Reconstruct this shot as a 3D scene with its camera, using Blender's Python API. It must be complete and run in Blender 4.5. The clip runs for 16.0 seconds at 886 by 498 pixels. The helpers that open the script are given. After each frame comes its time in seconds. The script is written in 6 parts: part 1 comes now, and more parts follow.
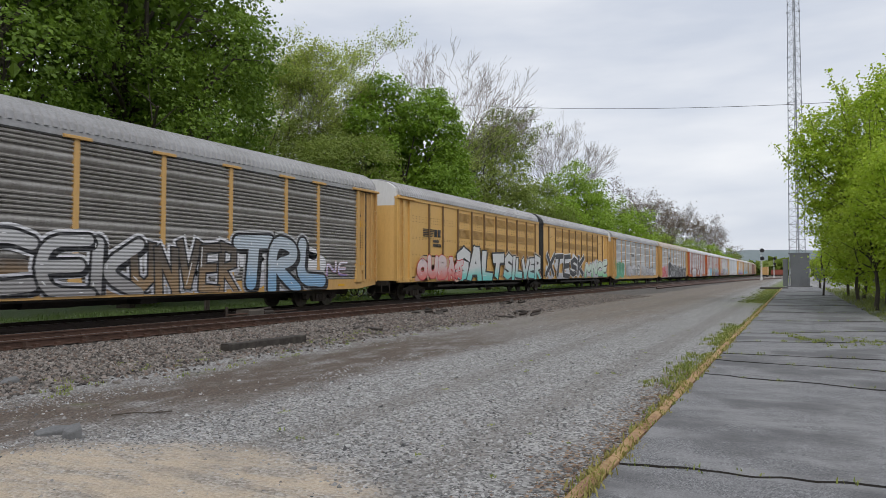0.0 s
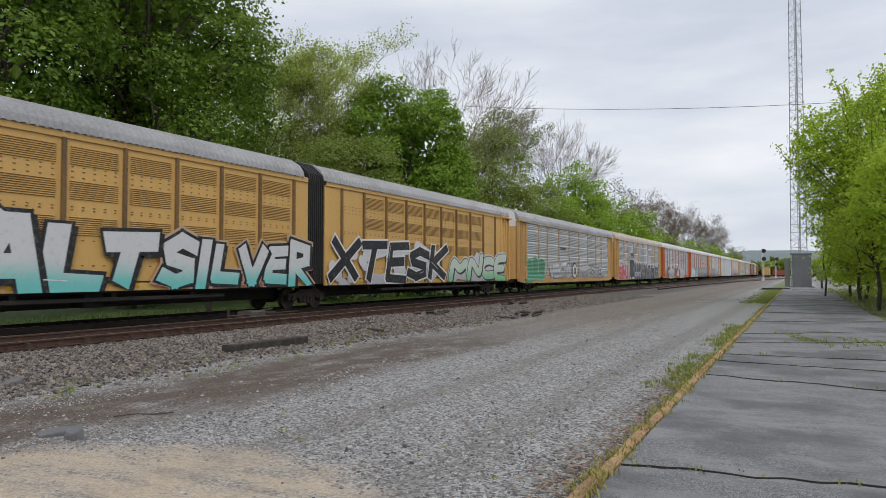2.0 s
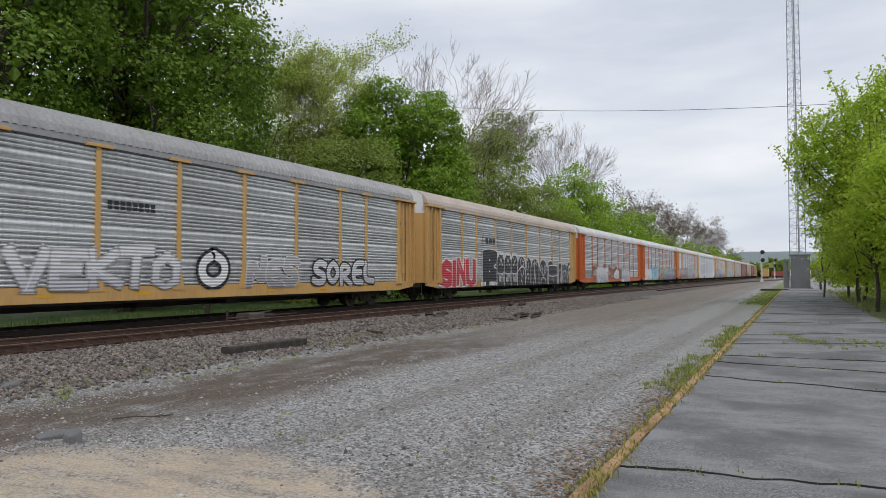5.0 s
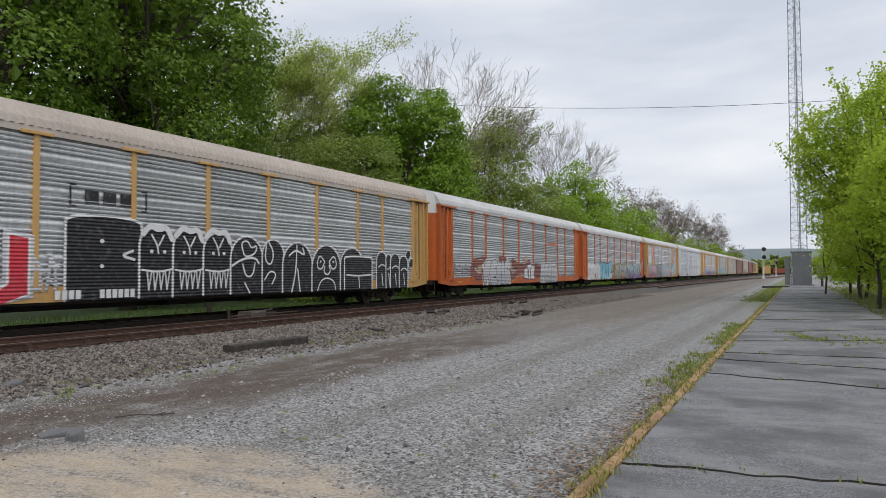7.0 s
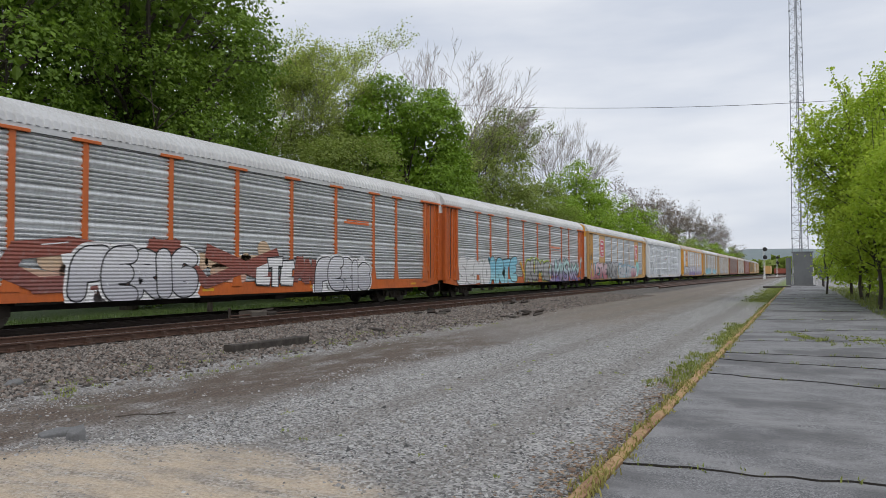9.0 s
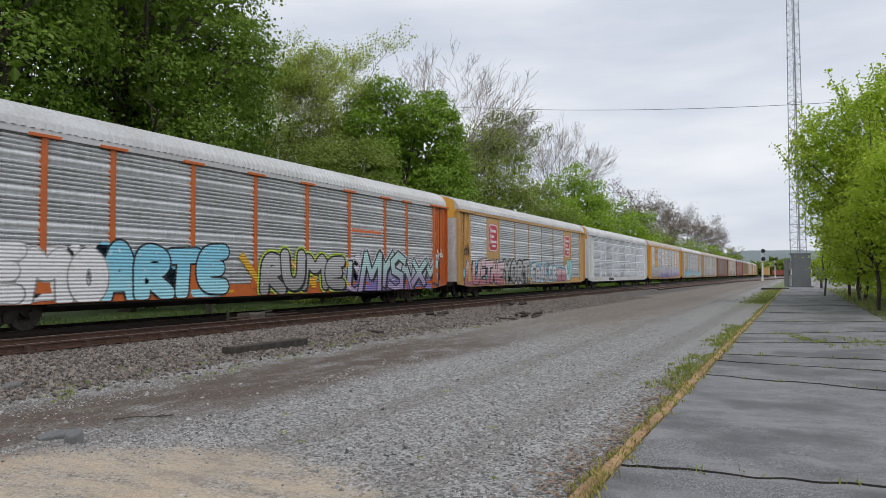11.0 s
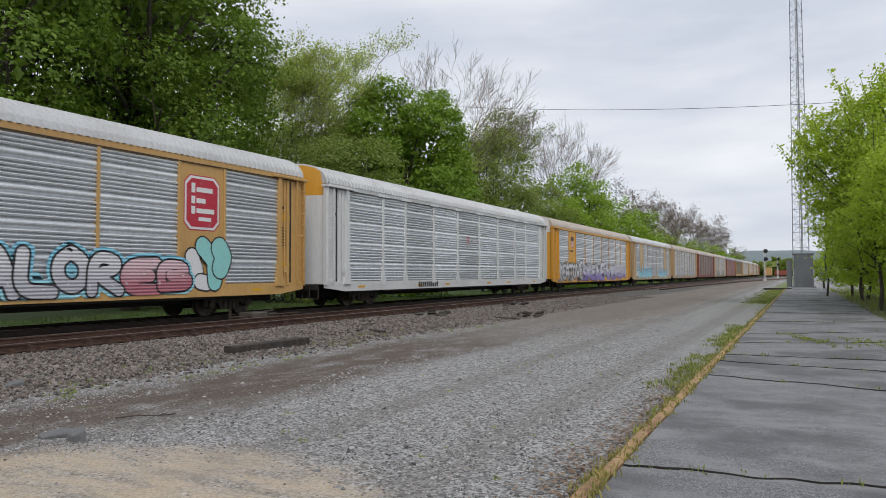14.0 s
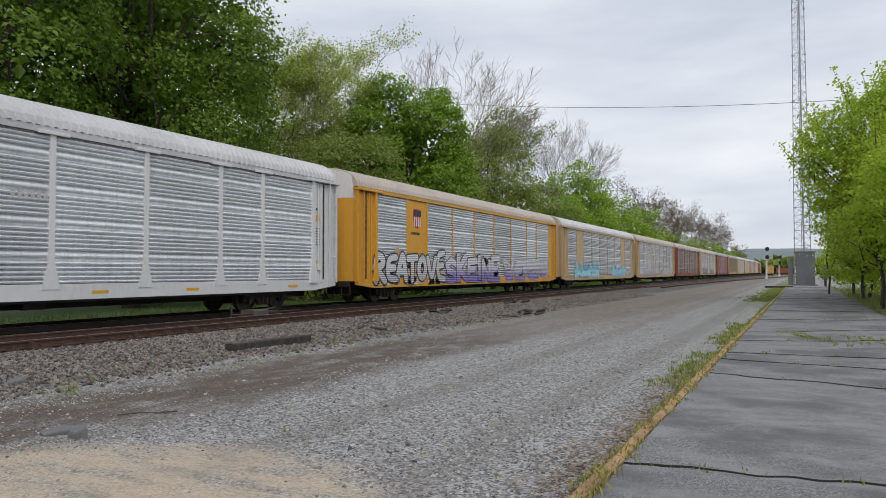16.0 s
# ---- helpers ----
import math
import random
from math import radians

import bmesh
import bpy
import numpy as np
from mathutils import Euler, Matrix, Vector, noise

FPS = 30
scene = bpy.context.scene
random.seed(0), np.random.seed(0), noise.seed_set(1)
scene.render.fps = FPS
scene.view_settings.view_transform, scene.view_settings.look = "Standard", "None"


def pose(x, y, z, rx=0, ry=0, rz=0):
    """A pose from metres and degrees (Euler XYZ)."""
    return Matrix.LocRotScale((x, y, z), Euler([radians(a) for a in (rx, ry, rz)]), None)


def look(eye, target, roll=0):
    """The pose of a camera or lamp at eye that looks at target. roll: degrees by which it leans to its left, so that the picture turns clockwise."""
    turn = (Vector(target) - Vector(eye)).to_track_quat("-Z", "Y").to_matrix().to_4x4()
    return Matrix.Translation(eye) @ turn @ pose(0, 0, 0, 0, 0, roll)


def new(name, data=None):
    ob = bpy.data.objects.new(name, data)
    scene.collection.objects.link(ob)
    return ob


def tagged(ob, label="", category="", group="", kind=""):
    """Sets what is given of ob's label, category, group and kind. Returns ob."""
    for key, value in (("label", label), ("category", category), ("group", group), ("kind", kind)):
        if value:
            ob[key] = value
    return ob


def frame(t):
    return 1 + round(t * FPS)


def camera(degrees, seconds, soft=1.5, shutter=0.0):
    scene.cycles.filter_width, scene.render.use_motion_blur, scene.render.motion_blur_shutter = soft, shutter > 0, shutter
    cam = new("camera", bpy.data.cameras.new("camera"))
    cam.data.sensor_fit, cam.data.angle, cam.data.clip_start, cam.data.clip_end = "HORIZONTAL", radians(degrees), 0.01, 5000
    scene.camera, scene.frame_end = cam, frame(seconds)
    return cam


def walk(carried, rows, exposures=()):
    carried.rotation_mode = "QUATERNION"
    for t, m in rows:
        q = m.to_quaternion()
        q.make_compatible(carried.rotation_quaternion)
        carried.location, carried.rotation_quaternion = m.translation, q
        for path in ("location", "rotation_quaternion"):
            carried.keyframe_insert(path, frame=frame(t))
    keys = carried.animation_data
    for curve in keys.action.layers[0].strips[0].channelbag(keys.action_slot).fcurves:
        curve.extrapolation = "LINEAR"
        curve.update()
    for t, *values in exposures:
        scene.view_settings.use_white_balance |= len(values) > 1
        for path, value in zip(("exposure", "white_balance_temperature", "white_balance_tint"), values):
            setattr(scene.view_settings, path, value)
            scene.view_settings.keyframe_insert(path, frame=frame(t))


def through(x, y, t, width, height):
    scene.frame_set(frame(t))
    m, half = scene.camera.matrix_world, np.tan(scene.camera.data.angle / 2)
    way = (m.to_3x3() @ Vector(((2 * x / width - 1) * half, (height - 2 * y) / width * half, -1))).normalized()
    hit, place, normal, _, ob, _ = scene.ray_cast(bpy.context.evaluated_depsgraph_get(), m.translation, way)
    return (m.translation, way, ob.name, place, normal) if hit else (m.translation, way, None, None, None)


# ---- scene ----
RAIL = 0.2                       # top of the rails
TRAIN_X, NEAR_X = -18.9, -15.2   # centre lines of the two tracks

cam = camera(65.05, 16.0, soft=0.65, shutter=0.1)
EYE = (0.0, 0.0, 1.6)
TURNS = [
    (0.0, 91.956, 0.000, 26.997), (0.5, 92.014, 0.053, 26.987), (1.0, 92.032, 0.092, 26.991), (1.5, 92.033, 0.074, 27.069),
    (2.0, 92.033, 0.081, 27.117), (2.5, 92.044, 0.067, 27.080), (3.0, 92.116, 0.020, 27.045), (3.5, 92.168, 0.049, 26.972),
    (4.0, 92.204, 0.115, 26.960), (6.5, 92.048, 0.261, 27.118), (7.0, 91.998, 0.314, 27.131), (7.5, 91.920, 0.340, 27.143),
    (8.0, 91.901, 0.308, 27.148), (8.5, 91.916, 0.259, 27.154), (9.0, 91.985, 0.259, 27.201), (11.5, 92.157, 0.358, 27.024),
    (12.0, 92.163, 0.461, 27.052), (12.5, 92.088, 0.435, 27.146), (13.0, 92.050, 0.361, 27.231), (13.5, 92.055, 0.258, 27.259),
    (14.0, 92.105, 0.206, 27.244), (14.5, 92.105, 0.206, 27.244), (15.0, 92.081, 0.196, 27.260), (15.5, 91.973, 0.178, 27.308),
    (16.0, 91.920, 0.158, 27.343)]
walk(cam, [(t, pose(*EYE, rx, ry, rz)) for t, rx, ry, rz in TURNS])

# ---- sky and light: a closed, bright cloud cover ----
scene.view_settings.exposure = 0.0
world = bpy.data.worlds.new("overcast_sky")
scene.world = world
world.use_nodes = True
wn, wl = world.node_tree.nodes, world.node_tree.links
bg = wn["Background"]
sky = wn.new("ShaderNodeTexSky")
sky.sky_type, sky.sun_disc, sky.sun_elevation, sky.sun_rotation = "NISHITA", False, radians(52), radians(150)
sky.air_density, sky.dust_density = 1.0, 2.0
tc = wn.new("ShaderNodeTexCoord")
mp = wn.new("ShaderNodeMapping")
mp.inputs["Scale"].default_value = (1.1, 1.1, 5.0)
cl = wn.new("ShaderNodeTexNoise")
cl.inputs["Scale"].default_value, cl.inputs["Detail"].default_value = 2.2, 5
ramp = wn.new("ShaderNodeValToRGB")
ramp.color_ramp.elements[0].position, ramp.color_ramp.elements[0].color = 0.32, (5.7, 6.15, 7.05, 1)
ramp.color_ramp.elements[1].position, ramp.color_ramp.elements[1].color = 0.68, (8.3, 8.45, 8.8, 1)
mixw = wn.new("ShaderNodeMix")
mixw.data_type = "RGBA"
mixw.inputs["Factor"].default_value = 0.93
wl.new(tc.outputs["Generated"], mp.inputs["Vector"])
wl.new(mp.outputs["Vector"], cl.inputs["Vector"])
wl.new(cl.outputs["Fac"], ramp.inputs["Fac"])
wl.new(sky.outputs["Color"], mixw.inputs["A"])
wl.new(ramp.outputs["Color"], mixw.inputs["B"])
wl.new(mixw.outputs["Result"], bg.inputs["Color"])
bg.inputs["Strength"].default_value = 0.111
sun = new("sun", bpy.data.lights.new("sun", "SUN"))
sun.data.energy, sun.data.angle, sun.data.color = 1.35, radians(25), (1.0, 0.96, 0.9)
sun.matrix_world = look((40, -30, 70), (0, 20, 0))


# ---- materials ----
def nodes_of(name):
    m = bpy.data.materials.new(name)
    m.use_nodes = True
    return m, m.node_tree.nodes, m.node_tree.links, m.node_tree.nodes["Principled BSDF"]


def mix_node(n, l, fac, a, b, blend="MIX"):
    k = n.new("ShaderNodeMix")
    k.data_type, k.blend_type = "RGBA", blend
    for sock, v in (("Factor", fac), ("A", a), ("B", b)):
        if isinstance(v, (int, float)):
            k.inputs[sock].default_value = v
        elif isinstance(v, tuple):
            k.inputs[sock].default_value = (*v, 1)
        else:
            l.new(v, k.inputs[sock])
    return k.outputs["Result"]


def noise_node(n, l, scale, detail=4, vec=None, rough=0.6):
    k = n.new("ShaderNodeTexNoise")
    k.inputs["Scale"].default_value, k.inputs["Detail"].default_value, k.inputs["Roughness"].default_value = scale, detail, rough
    if vec is not None:
        l.new(vec, k.inputs["Vector"])
    return k.outputs["Fac"]


def span(n, l, value, a, b, lo=0.0, hi=1.0, smooth=True):
    k = n.new("ShaderNodeMapRange")
    k.interpolation_type = "SMOOTHSTEP" if smooth else "LINEAR"
    l.new(value, k.inputs["Value"])
    for s, v in zip(("From Min", "From Max", "To Min", "To Max"), (a, b, lo, hi)):
        k.inputs[s].default_value = v
    return k.outputs["Result"]


def calc(n, l, op, a, b=0.0):
    k = n.new("ShaderNodeMath")
    k.operation = op
    for i, v in enumerate((a, b)):
        if isinstance(v, (int, float)):
            k.inputs[i].default_value = v
        else:
            l.new(v, k.inputs[i])
    return k.outputs["Value"]


def coords(n, l, scale=(1, 1, 1), kind="Object"):
    t = n.new("ShaderNodeTexCoord")
    k = n.new("ShaderNodeMapping")
    k.inputs["Scale"].default_value = scale
    l.new(t.outputs[kind], k.inputs["Vector"])
    return k.outputs["Vector"]


def bump(n, l, b, height, strength, dist=0.01):
    k = n.new("ShaderNodeBump")
    k.inputs["Strength"].default_value, k.inputs["Distance"].default_value = strength, dist
    l.new(height, k.inputs["Height"])
    l.new(k.outputs["Normal"], b.inputs["Normal"])


def surface(name, base, dirt, rough=0.6, metal=0.0, big=0.6, fine=12.0, amount=0.6, streak=(1, 1, 1), rnd=0.15, relief=0.15, dist=0.01, runs=0.0):
    """Paint, metal, stone or wood: a base colour broken by dirt at two scales, with a little difference from piece to piece."""
    m, n, l, b = nodes_of(name)
    v = coords(n, l, streak)
    n1, n2 = noise_node(n, l, big, 5, v), noise_node(n, l, fine, 6 if relief else 2, v, 0.7)
    f = span(n, l, calc(n, l, "ADD", calc(n, l, "MULTIPLY", n1, 0.6), calc(n, l, "MULTIPLY", n2, 0.4)), 0.40, 0.66, 0.0, amount)
    c = mix_node(n, l, f, base, dirt)
    if runs:
        c = mix_node(n, l, span(n, l, noise_node(n, l, 2.0, 3, coords(n, l, (1, 7, 0.5)), 0.6), 0.44, 0.66, 0, runs), c, dirt)
    if rnd:
        info = n.new("ShaderNodeObjectInfo")
        c = mix_node(n, l, span(n, l, info.outputs["Random"], 0, 1, 0, rnd, False), c, dirt)
    l.new(c, b.inputs["Base Color"])
    b.inputs["Metallic"].default_value = metal
    b.inputs["Roughness"].default_value = rough
    if relief:
        l.new(span(n, l, n2, 0.3, 0.7, rough - 0.1, min(1, rough + 0.12)), b.inputs["Roughness"])
        bump(n, l, b, n2, relief, dist)
    return m


M = {}
DIRT = (0.10, 0.085, 0.07)
M["yellow"] = surface("yellow_paint", (0.56, 0.335, 0.115), (0.30, 0.18, 0.08), 0.55, big=0.35, amount=0.5, streak=(1, 1, 0.25))
M["yellow_ns"] = surface("faded_yellow_paint", (0.66, 0.40, 0.125), (0.42, 0.255, 0.095), 0.55, big=0.3, amount=0.45, streak=(1, 1, 0.3))
M["yellow_bright"] = surface("fresh_yellow_paint", (0.66, 0.33, 0.03), (0.4, 0.2, 0.05), 0.5, big=0.4, amount=0.4, streak=(1, 1, 0.3))
M["tan"] = surface("tan_paint", (0.50, 0.36, 0.20), (0.30, 0.21, 0.13), 0.6, big=0.4, amount=0.5, streak=(1, 1, 0.3))
M["orange"] = surface("orange_paint", (0.55, 0.125, 0.02), (0.24, 0.06, 0.025), 0.5, big=0.5, amount=0.55, streak=(1, 1, 0.3))
M["red_brown"] = surface("red_brown_paint", (0.25, 0.06, 0.035), (0.12, 0.05, 0.035), 0.6, amount=0.5)
M["white"] = surface("white_paint", (0.66, 0.67, 0.68), (0.36, 0.34, 0.32), 0.5, big=0.4, amount=0.35, streak=(1, 1, 0.2))
M["galv_dark"] = surface("dull_galvanised_sheet", (0.40, 0.385, 0.37), (0.17, 0.155, 0.14), 0.46, 0.35, big=0.25, fine=5.0, amount=0.7, streak=(1, 1, 2.2), rnd=0.25, runs=0.35, relief=0)
M["galv"] = surface("galvanised_sheet", (0.71, 0.73, 0.75), (0.33, 0.335, 0.34), 0.36, 0.42, big=0.25, fine=5.0, amount=0.55, streak=(1, 1, 2.2), rnd=0.3, runs=0.32, relief=0)
M["galv_bright"] = surface("bright_galvanised_sheet", (0.86, 0.89, 0.93), (0.40, 0.415, 0.435), 0.32, 0.45, big=0.22, fine=4.0, amount=0.45, streak=(1, 1, 2.0), rnd=0.45, runs=0.28, relief=0)
M["pinkish"] = surface("faded_pink_sheet", (0.42, 0.27, 0.265), (0.24, 0.17, 0.16), 0.55, 0.1, big=0.3, amount=0.6, streak=(1, 1, 1.6))
M["brownish"] = surface("rusty_grey_sheet", (0.34, 0.295, 0.27), (0.19, 0.155, 0.135), 0.6, 0.1, big=0.3, amount=0.7, streak=(1, 1, 1.6))
M["greenish"] = surface("grey_green_sheet", (0.16, 0.17, 0.14), (0.10, 0.09, 0.08), 0.6, 0.1, big=0.3, amount=0.6)
M["roof"] = surface("weathered_roof_sheet", (0.36, 0.36, 0.375), (0.2, 0.195, 0.19), 0.5, 0.2, big=0.5, amount=0.6)
M["roof_light"] = surface("pale_roof_sheet", (0.56, 0.57, 0.585), (0.33, 0.32, 0.31), 0.5, 0.15, big=0.5, amount=0.5)
M["roof_beige"] = surface("beige_roof_sheet", (0.50, 0.44, 0.39), (0.30, 0.25, 0.22), 0.55, 0.1, big=0.5, amount=0.5)
M["under"] = surface("grimy_underframe", (0.018, 0.016, 0.015), (0.045, 0.035, 0.028), 0.75, 0.2, big=1.0, amount=0.7)
M["bogie"] = surface("grimy_cast_steel", (0.03, 0.025, 0.022), (0.07, 0.05, 0.035), 0.7, 0.3, big=2.0, amount=0.7)
M["machine"] = surface("grimy_brown_grey_casting", (0.11, 0.095, 0.08), (0.05, 0.042, 0.035), 0.75, 0.2, big=2.5, amount=0.7)
# near-black for the slab sides: paints the shade inside the asphalt cracks
M["soil"] = surface("crack_shade_soil", (0.022, 0.02, 0.018), (0.045, 0.038, 0.03), 0.95, amount=0.6)
M["tread"] = surface("worn_wheel_steel", (0.10, 0.085, 0.075), (0.035, 0.028, 0.024), 0.5, 0.7, big=3.0, amount=0.6)
M["rubber"] = surface("black_bellows", (0.012, 0.012, 0.013), (0.03, 0.028, 0.026), 0.7, amount=0.5)
# this brown mixes grime with the recess shade beside the posts
M["post_brown"] = surface("grimy_shaded_brown_post", (0.20, 0.115, 0.045), (0.09, 0.055, 0.03), 0.7, amount=0.7)
M["louvre"] = surface("louvre_paint", (0.46, 0.28, 0.09), (0.30, 0.18, 0.065), 0.6, amount=0.6)
M["rust"] = surface("rusty_rail_steel", (0.105, 0.055, 0.038), (0.04, 0.026, 0.02), 0.75, 0.3, big=1.2, fine=25, amount=0.8, streak=(1, 0.3, 1))
# darker copy of the rail steel: oil and the train's shade in one colour
M["rust_dark"] = surface("oily_shaded_rail_steel", (0.035, 0.022, 0.017), (0.02, 0.015, 0.012), 0.7, 0.3, big=1.2, fine=25, amount=0.8, streak=(1, 0.3, 1))
M["anchor"] = surface("rusty_anchor_steel", (0.085, 0.05, 0.036), (0.05, 0.032, 0.025), 0.75, 0.2, big=4, fine=30, amount=0.8)
M["polished"] = surface("worn_rail_head", (0.27, 0.235, 0.215), (0.15, 0.10, 0.08), 0.35, 0.7, big=0.8, amount=0.6, streak=(1, 0.15, 1))
M["tie"] = surface("creosoted_wood", (0.028, 0.023, 0.019), (0.075, 0.064, 0.055), 0.85, big=1.5, fine=18, amount=0.8, streak=(0.4, 4, 4), relief=0.5, dist=0.02)
M["kerb"] = surface("rusty_yellow_kerb", (0.42, 0.28, 0.135), (0.23, 0.125, 0.08), 0.85, big=2.6, fine=22, amount=1.0, streak=(1, 1, 1), relief=0.5, dist=0.012)
M["concrete"] = surface("grey_concrete", (0.15, 0.152, 0.156), (0.085, 0.085, 0.087), 0.85, big=2.0, fine=30, amount=0.7, relief=0.5)
M["steel_grey"] = surface("grey_painted_steel", (0.17, 0.18, 0.19), (0.10, 0.10, 0.105), 0.45, 0.4, big=0.7, amount=0.6)
M["mast"] = surface("galvanised_mast", (0.30, 0.32, 0.36), (0.20, 0.20, 0.21), 0.5, 0.3, big=0.7, amount=0.5)
M["black"] = surface("black_paint", (0.012, 0.012, 0.014), (0.04, 0.038, 0.036), 0.6, amount=0.5)
M["bark"] = surface("grey_brown_bark", (0.085, 0.07, 0.056), (0.04, 0.033, 0.027), 0.9, big=1.5, fine=14, amount=0.8, streak=(3, 3, 0.6), relief=0.6, dist=0.03)
M["twig"] = surface("pale_twig_bark", (0.24, 0.20, 0.175), (0.15, 0.125, 0.108), 0.9, amount=0.7)


def leaf_mat(name, a, b, through=0.45):
    m, n, l, p = nodes_of(name)
    g = n.new("ShaderNodeNewGeometry")
    f = calc(n, l, "ADD", calc(n, l, "MULTIPLY", g.outputs["Random Per Island"], 0.6), calc(n, l, "MULTIPLY", noise_node(n, l, 0.35, 3, coords(n, l)), 0.5))
    c = mix_node(n, l, span(n, l, f, 0.15, 0.95, 0, 1, False), a, b)
    l.new(c, p.inputs["Base Color"])
    p.inputs["Roughness"].default_value = 0.55
    t = n.new("ShaderNodeBsdfTranslucent")
    l.new(c, t.inputs["Color"])
    k = n.new("ShaderNodeMixShader")
    k.inputs["Fac"].default_value = through
    l.new(p.outputs["BSDF"], k.inputs[1])
    l.new(t.outputs["BSDF"], k.inputs[2])
    l.new(k.outputs["Shader"], n["Material Output"].inputs["Surface"])
    return m


M["maple"] = leaf_mat("maple_leaves", (0.1, 0.18, 0.017), (0.22, 0.34, 0.038))
M["maple_bright"] = leaf_mat("bright_maple_leaves", (0.17, 0.29, 0.02), (0.33, 0.48, 0.045))
M["maple_mid"] = leaf_mat("mid_green_maple_leaves", (0.13, 0.235, 0.018), (0.27, 0.42, 0.04))
M["willow"] = leaf_mat("young_yellow_green_leaves", (0.33, 0.41, 0.08), (0.50, 0.57, 0.15))
M["olive"] = leaf_mat("olive_young_leaves", (0.17, 0.235, 0.04), (0.3, 0.37, 0.08))
M["lime"] = leaf_mat("lime_green_leaves", (0.31, 0.45, 0.03), (0.55, 0.67, 0.08), 0.55)
M["bud"] = leaf_mat("red_brown_buds", (0.12, 0.08, 0.055), (0.20, 0.145, 0.08), 0.3)
M["grass"] = leaf_mat("weed_blades", (0.13, 0.19, 0.03), (0.33, 0.35, 0.09), 0.35)
# verge blades: the shade they stand in is put into a darker green
M["shade_grass"] = leaf_mat("long_shaded_grass", (0.05, 0.095, 0.02), (0.12, 0.19, 0.04), 0.3)
M["dry"] = leaf_mat("dry_yellow_weeds", (0.26, 0.24, 0.06), (0.36, 0.32, 0.11), 0.3)


def ground_mat():
    m, n, l, b = nodes_of("ground_cover")
    v = coords(n, l)
    sep = n.new("ShaderNodeSeparateXYZ")
    l.new(v, sep.inputs[0])
    X, Y = sep.outputs["X"], sep.outputs["Y"]
    wob = calc(n, l, "MULTIPLY", calc(n, l, "SUBTRACT", noise_node(n, l, 0.35, 5, v), 0.5), 3.4)
    xw = calc(n, l, "ADD", X, wob)
    yw = calc(n, l, "ADD", Y, wob)
    fine, mid, big = noise_node(n, l, 34, 5, v, 0.75), noise_node(n, l, 5, 5, v, 0.65), noise_node(n, l, 0.5, 4, v)
    vor = n.new("ShaderNodeTexVoronoi")
    vor.inputs["Scale"].default_value = 38
    l.new(v, vor.inputs["Vector"])
    cell = n.new("ShaderNodeSeparateXYZ")
    l.new(vor.outputs["Color"], cell.inputs[0])
    pebble = cell.outputs["X"]
    # crushed grey stone of the yard, each pebble with a tone of its own
    grey = mix_node(n, l, span(n, l, pebble, 0.0, 1.0, 0, 1, False), (0.06, 0.059, 0.058), (0.50, 0.495, 0.487))
    grey = mix_node(n, l, span(n, l, mid, 0.45, 0.75, 0, 0.6), grey, (0.16, 0.15, 0.14))
    # brown driven dirt
    brown = mix_node(n, l, span(n, l, fine, 0.3, 0.7), (0.115, 0.09, 0.068), (0.23, 0.19, 0.15))
    far = calc(n, l, "MULTIPLY", span(n, l, yw, 13, 28), span(n, l, xw, -3.4, -6.4))
    c = mix_node(n, l, calc(n, l, "MULTIPLY", far, span(n, l, mid, 0.3, 0.6, 0.55, 0.95)), grey, brown)
    # wheel ruts along the yard
    rut = n.new("ShaderNodeTexWave")
    rut.wave_type, rut.bands_direction = "BANDS", "X"
    rut.inputs["Scale"].default_value, rut.inputs["Distortion"].default_value, rut.inputs["Detail"].default_value, rut.inputs["Detail Scale"].default_value = 0.17, 2.6, 3, 0.35
    l.new(coords(n, l, (1, 0.12, 1)), rut.inputs["Vector"])
    c = mix_node(n, l, span(n, l, rut.outputs["Fac"], 0.62, 0.95, 0, 0.38), c, (0.15, 0.135, 0.12))
    # damp dark soil at the foot of the ballast
    damp = calc(n, l, "MULTIPLY", calc(n, l, "MULTIPLY", span(n, l, xw, -5.9, -7.1), span(n, l, xw, -9.9, -8.5)), span(n, l, Y, 24, 13))
    c = mix_node(n, l, calc(n, l, "MULTIPLY", damp, span(n, l, noise_node(n, l, 1.5, 6, coords(n, l, (1.3, 0.6, 1)), 0.7), 0.30, 0.55, 0.25, 0.97)), c, mix_node(n, l, span(n, l, fine, 0.3, 0.7), (0.035, 0.026, 0.02), (0.17, 0.125, 0.095)))
    # pale sandy patch
    dx, dy = calc(n, l, "ADD", X, 4.6), calc(n, l, "SUBTRACT", Y, 2.9)
    r2 = calc(n, l, "ADD", calc(n, l, "MULTIPLY", calc(n, l, "MULTIPLY", dx, dx), 0.20), calc(n, l, "MULTIPLY", calc(n, l, "MULTIPLY", dy, dy), 0.235))
    r2 = calc(n, l, "ADD", r2, calc(n, l, "MULTIPLY", calc(n, l, "SUBTRACT", noise_node(n, l, 1.6, 6, v, 0.7), 0.5), 1.1))
    sand = mix_node(n, l, span(n, l, fine, 0.25, 0.75), (0.40, 0.315, 0.225), (0.62, 0.52, 0.40))
    c = mix_node(n, l, calc(n, l, "MULTIPLY", span(n, l, r2, 1.5, 0.75, 0, 0.92), span(n, l, noise_node(n, l, 3.0, 7, coords(n, l, (0.45, 1.3, 1)), 0.75), 0.36, 0.6, 0.35, 1.0)), c, sand)
    # ballast, and the oily bed between the rails, train shadow painted into its near-black
    bal = mix_node(n, l, span(n, l, pebble, 0, 1, 0, 1, False), (0.03, 0.027, 0.024), (0.16, 0.145, 0.13))
    c = mix_node(n, l, span(n, l, xw, -9.6, -10.8), c, bal)
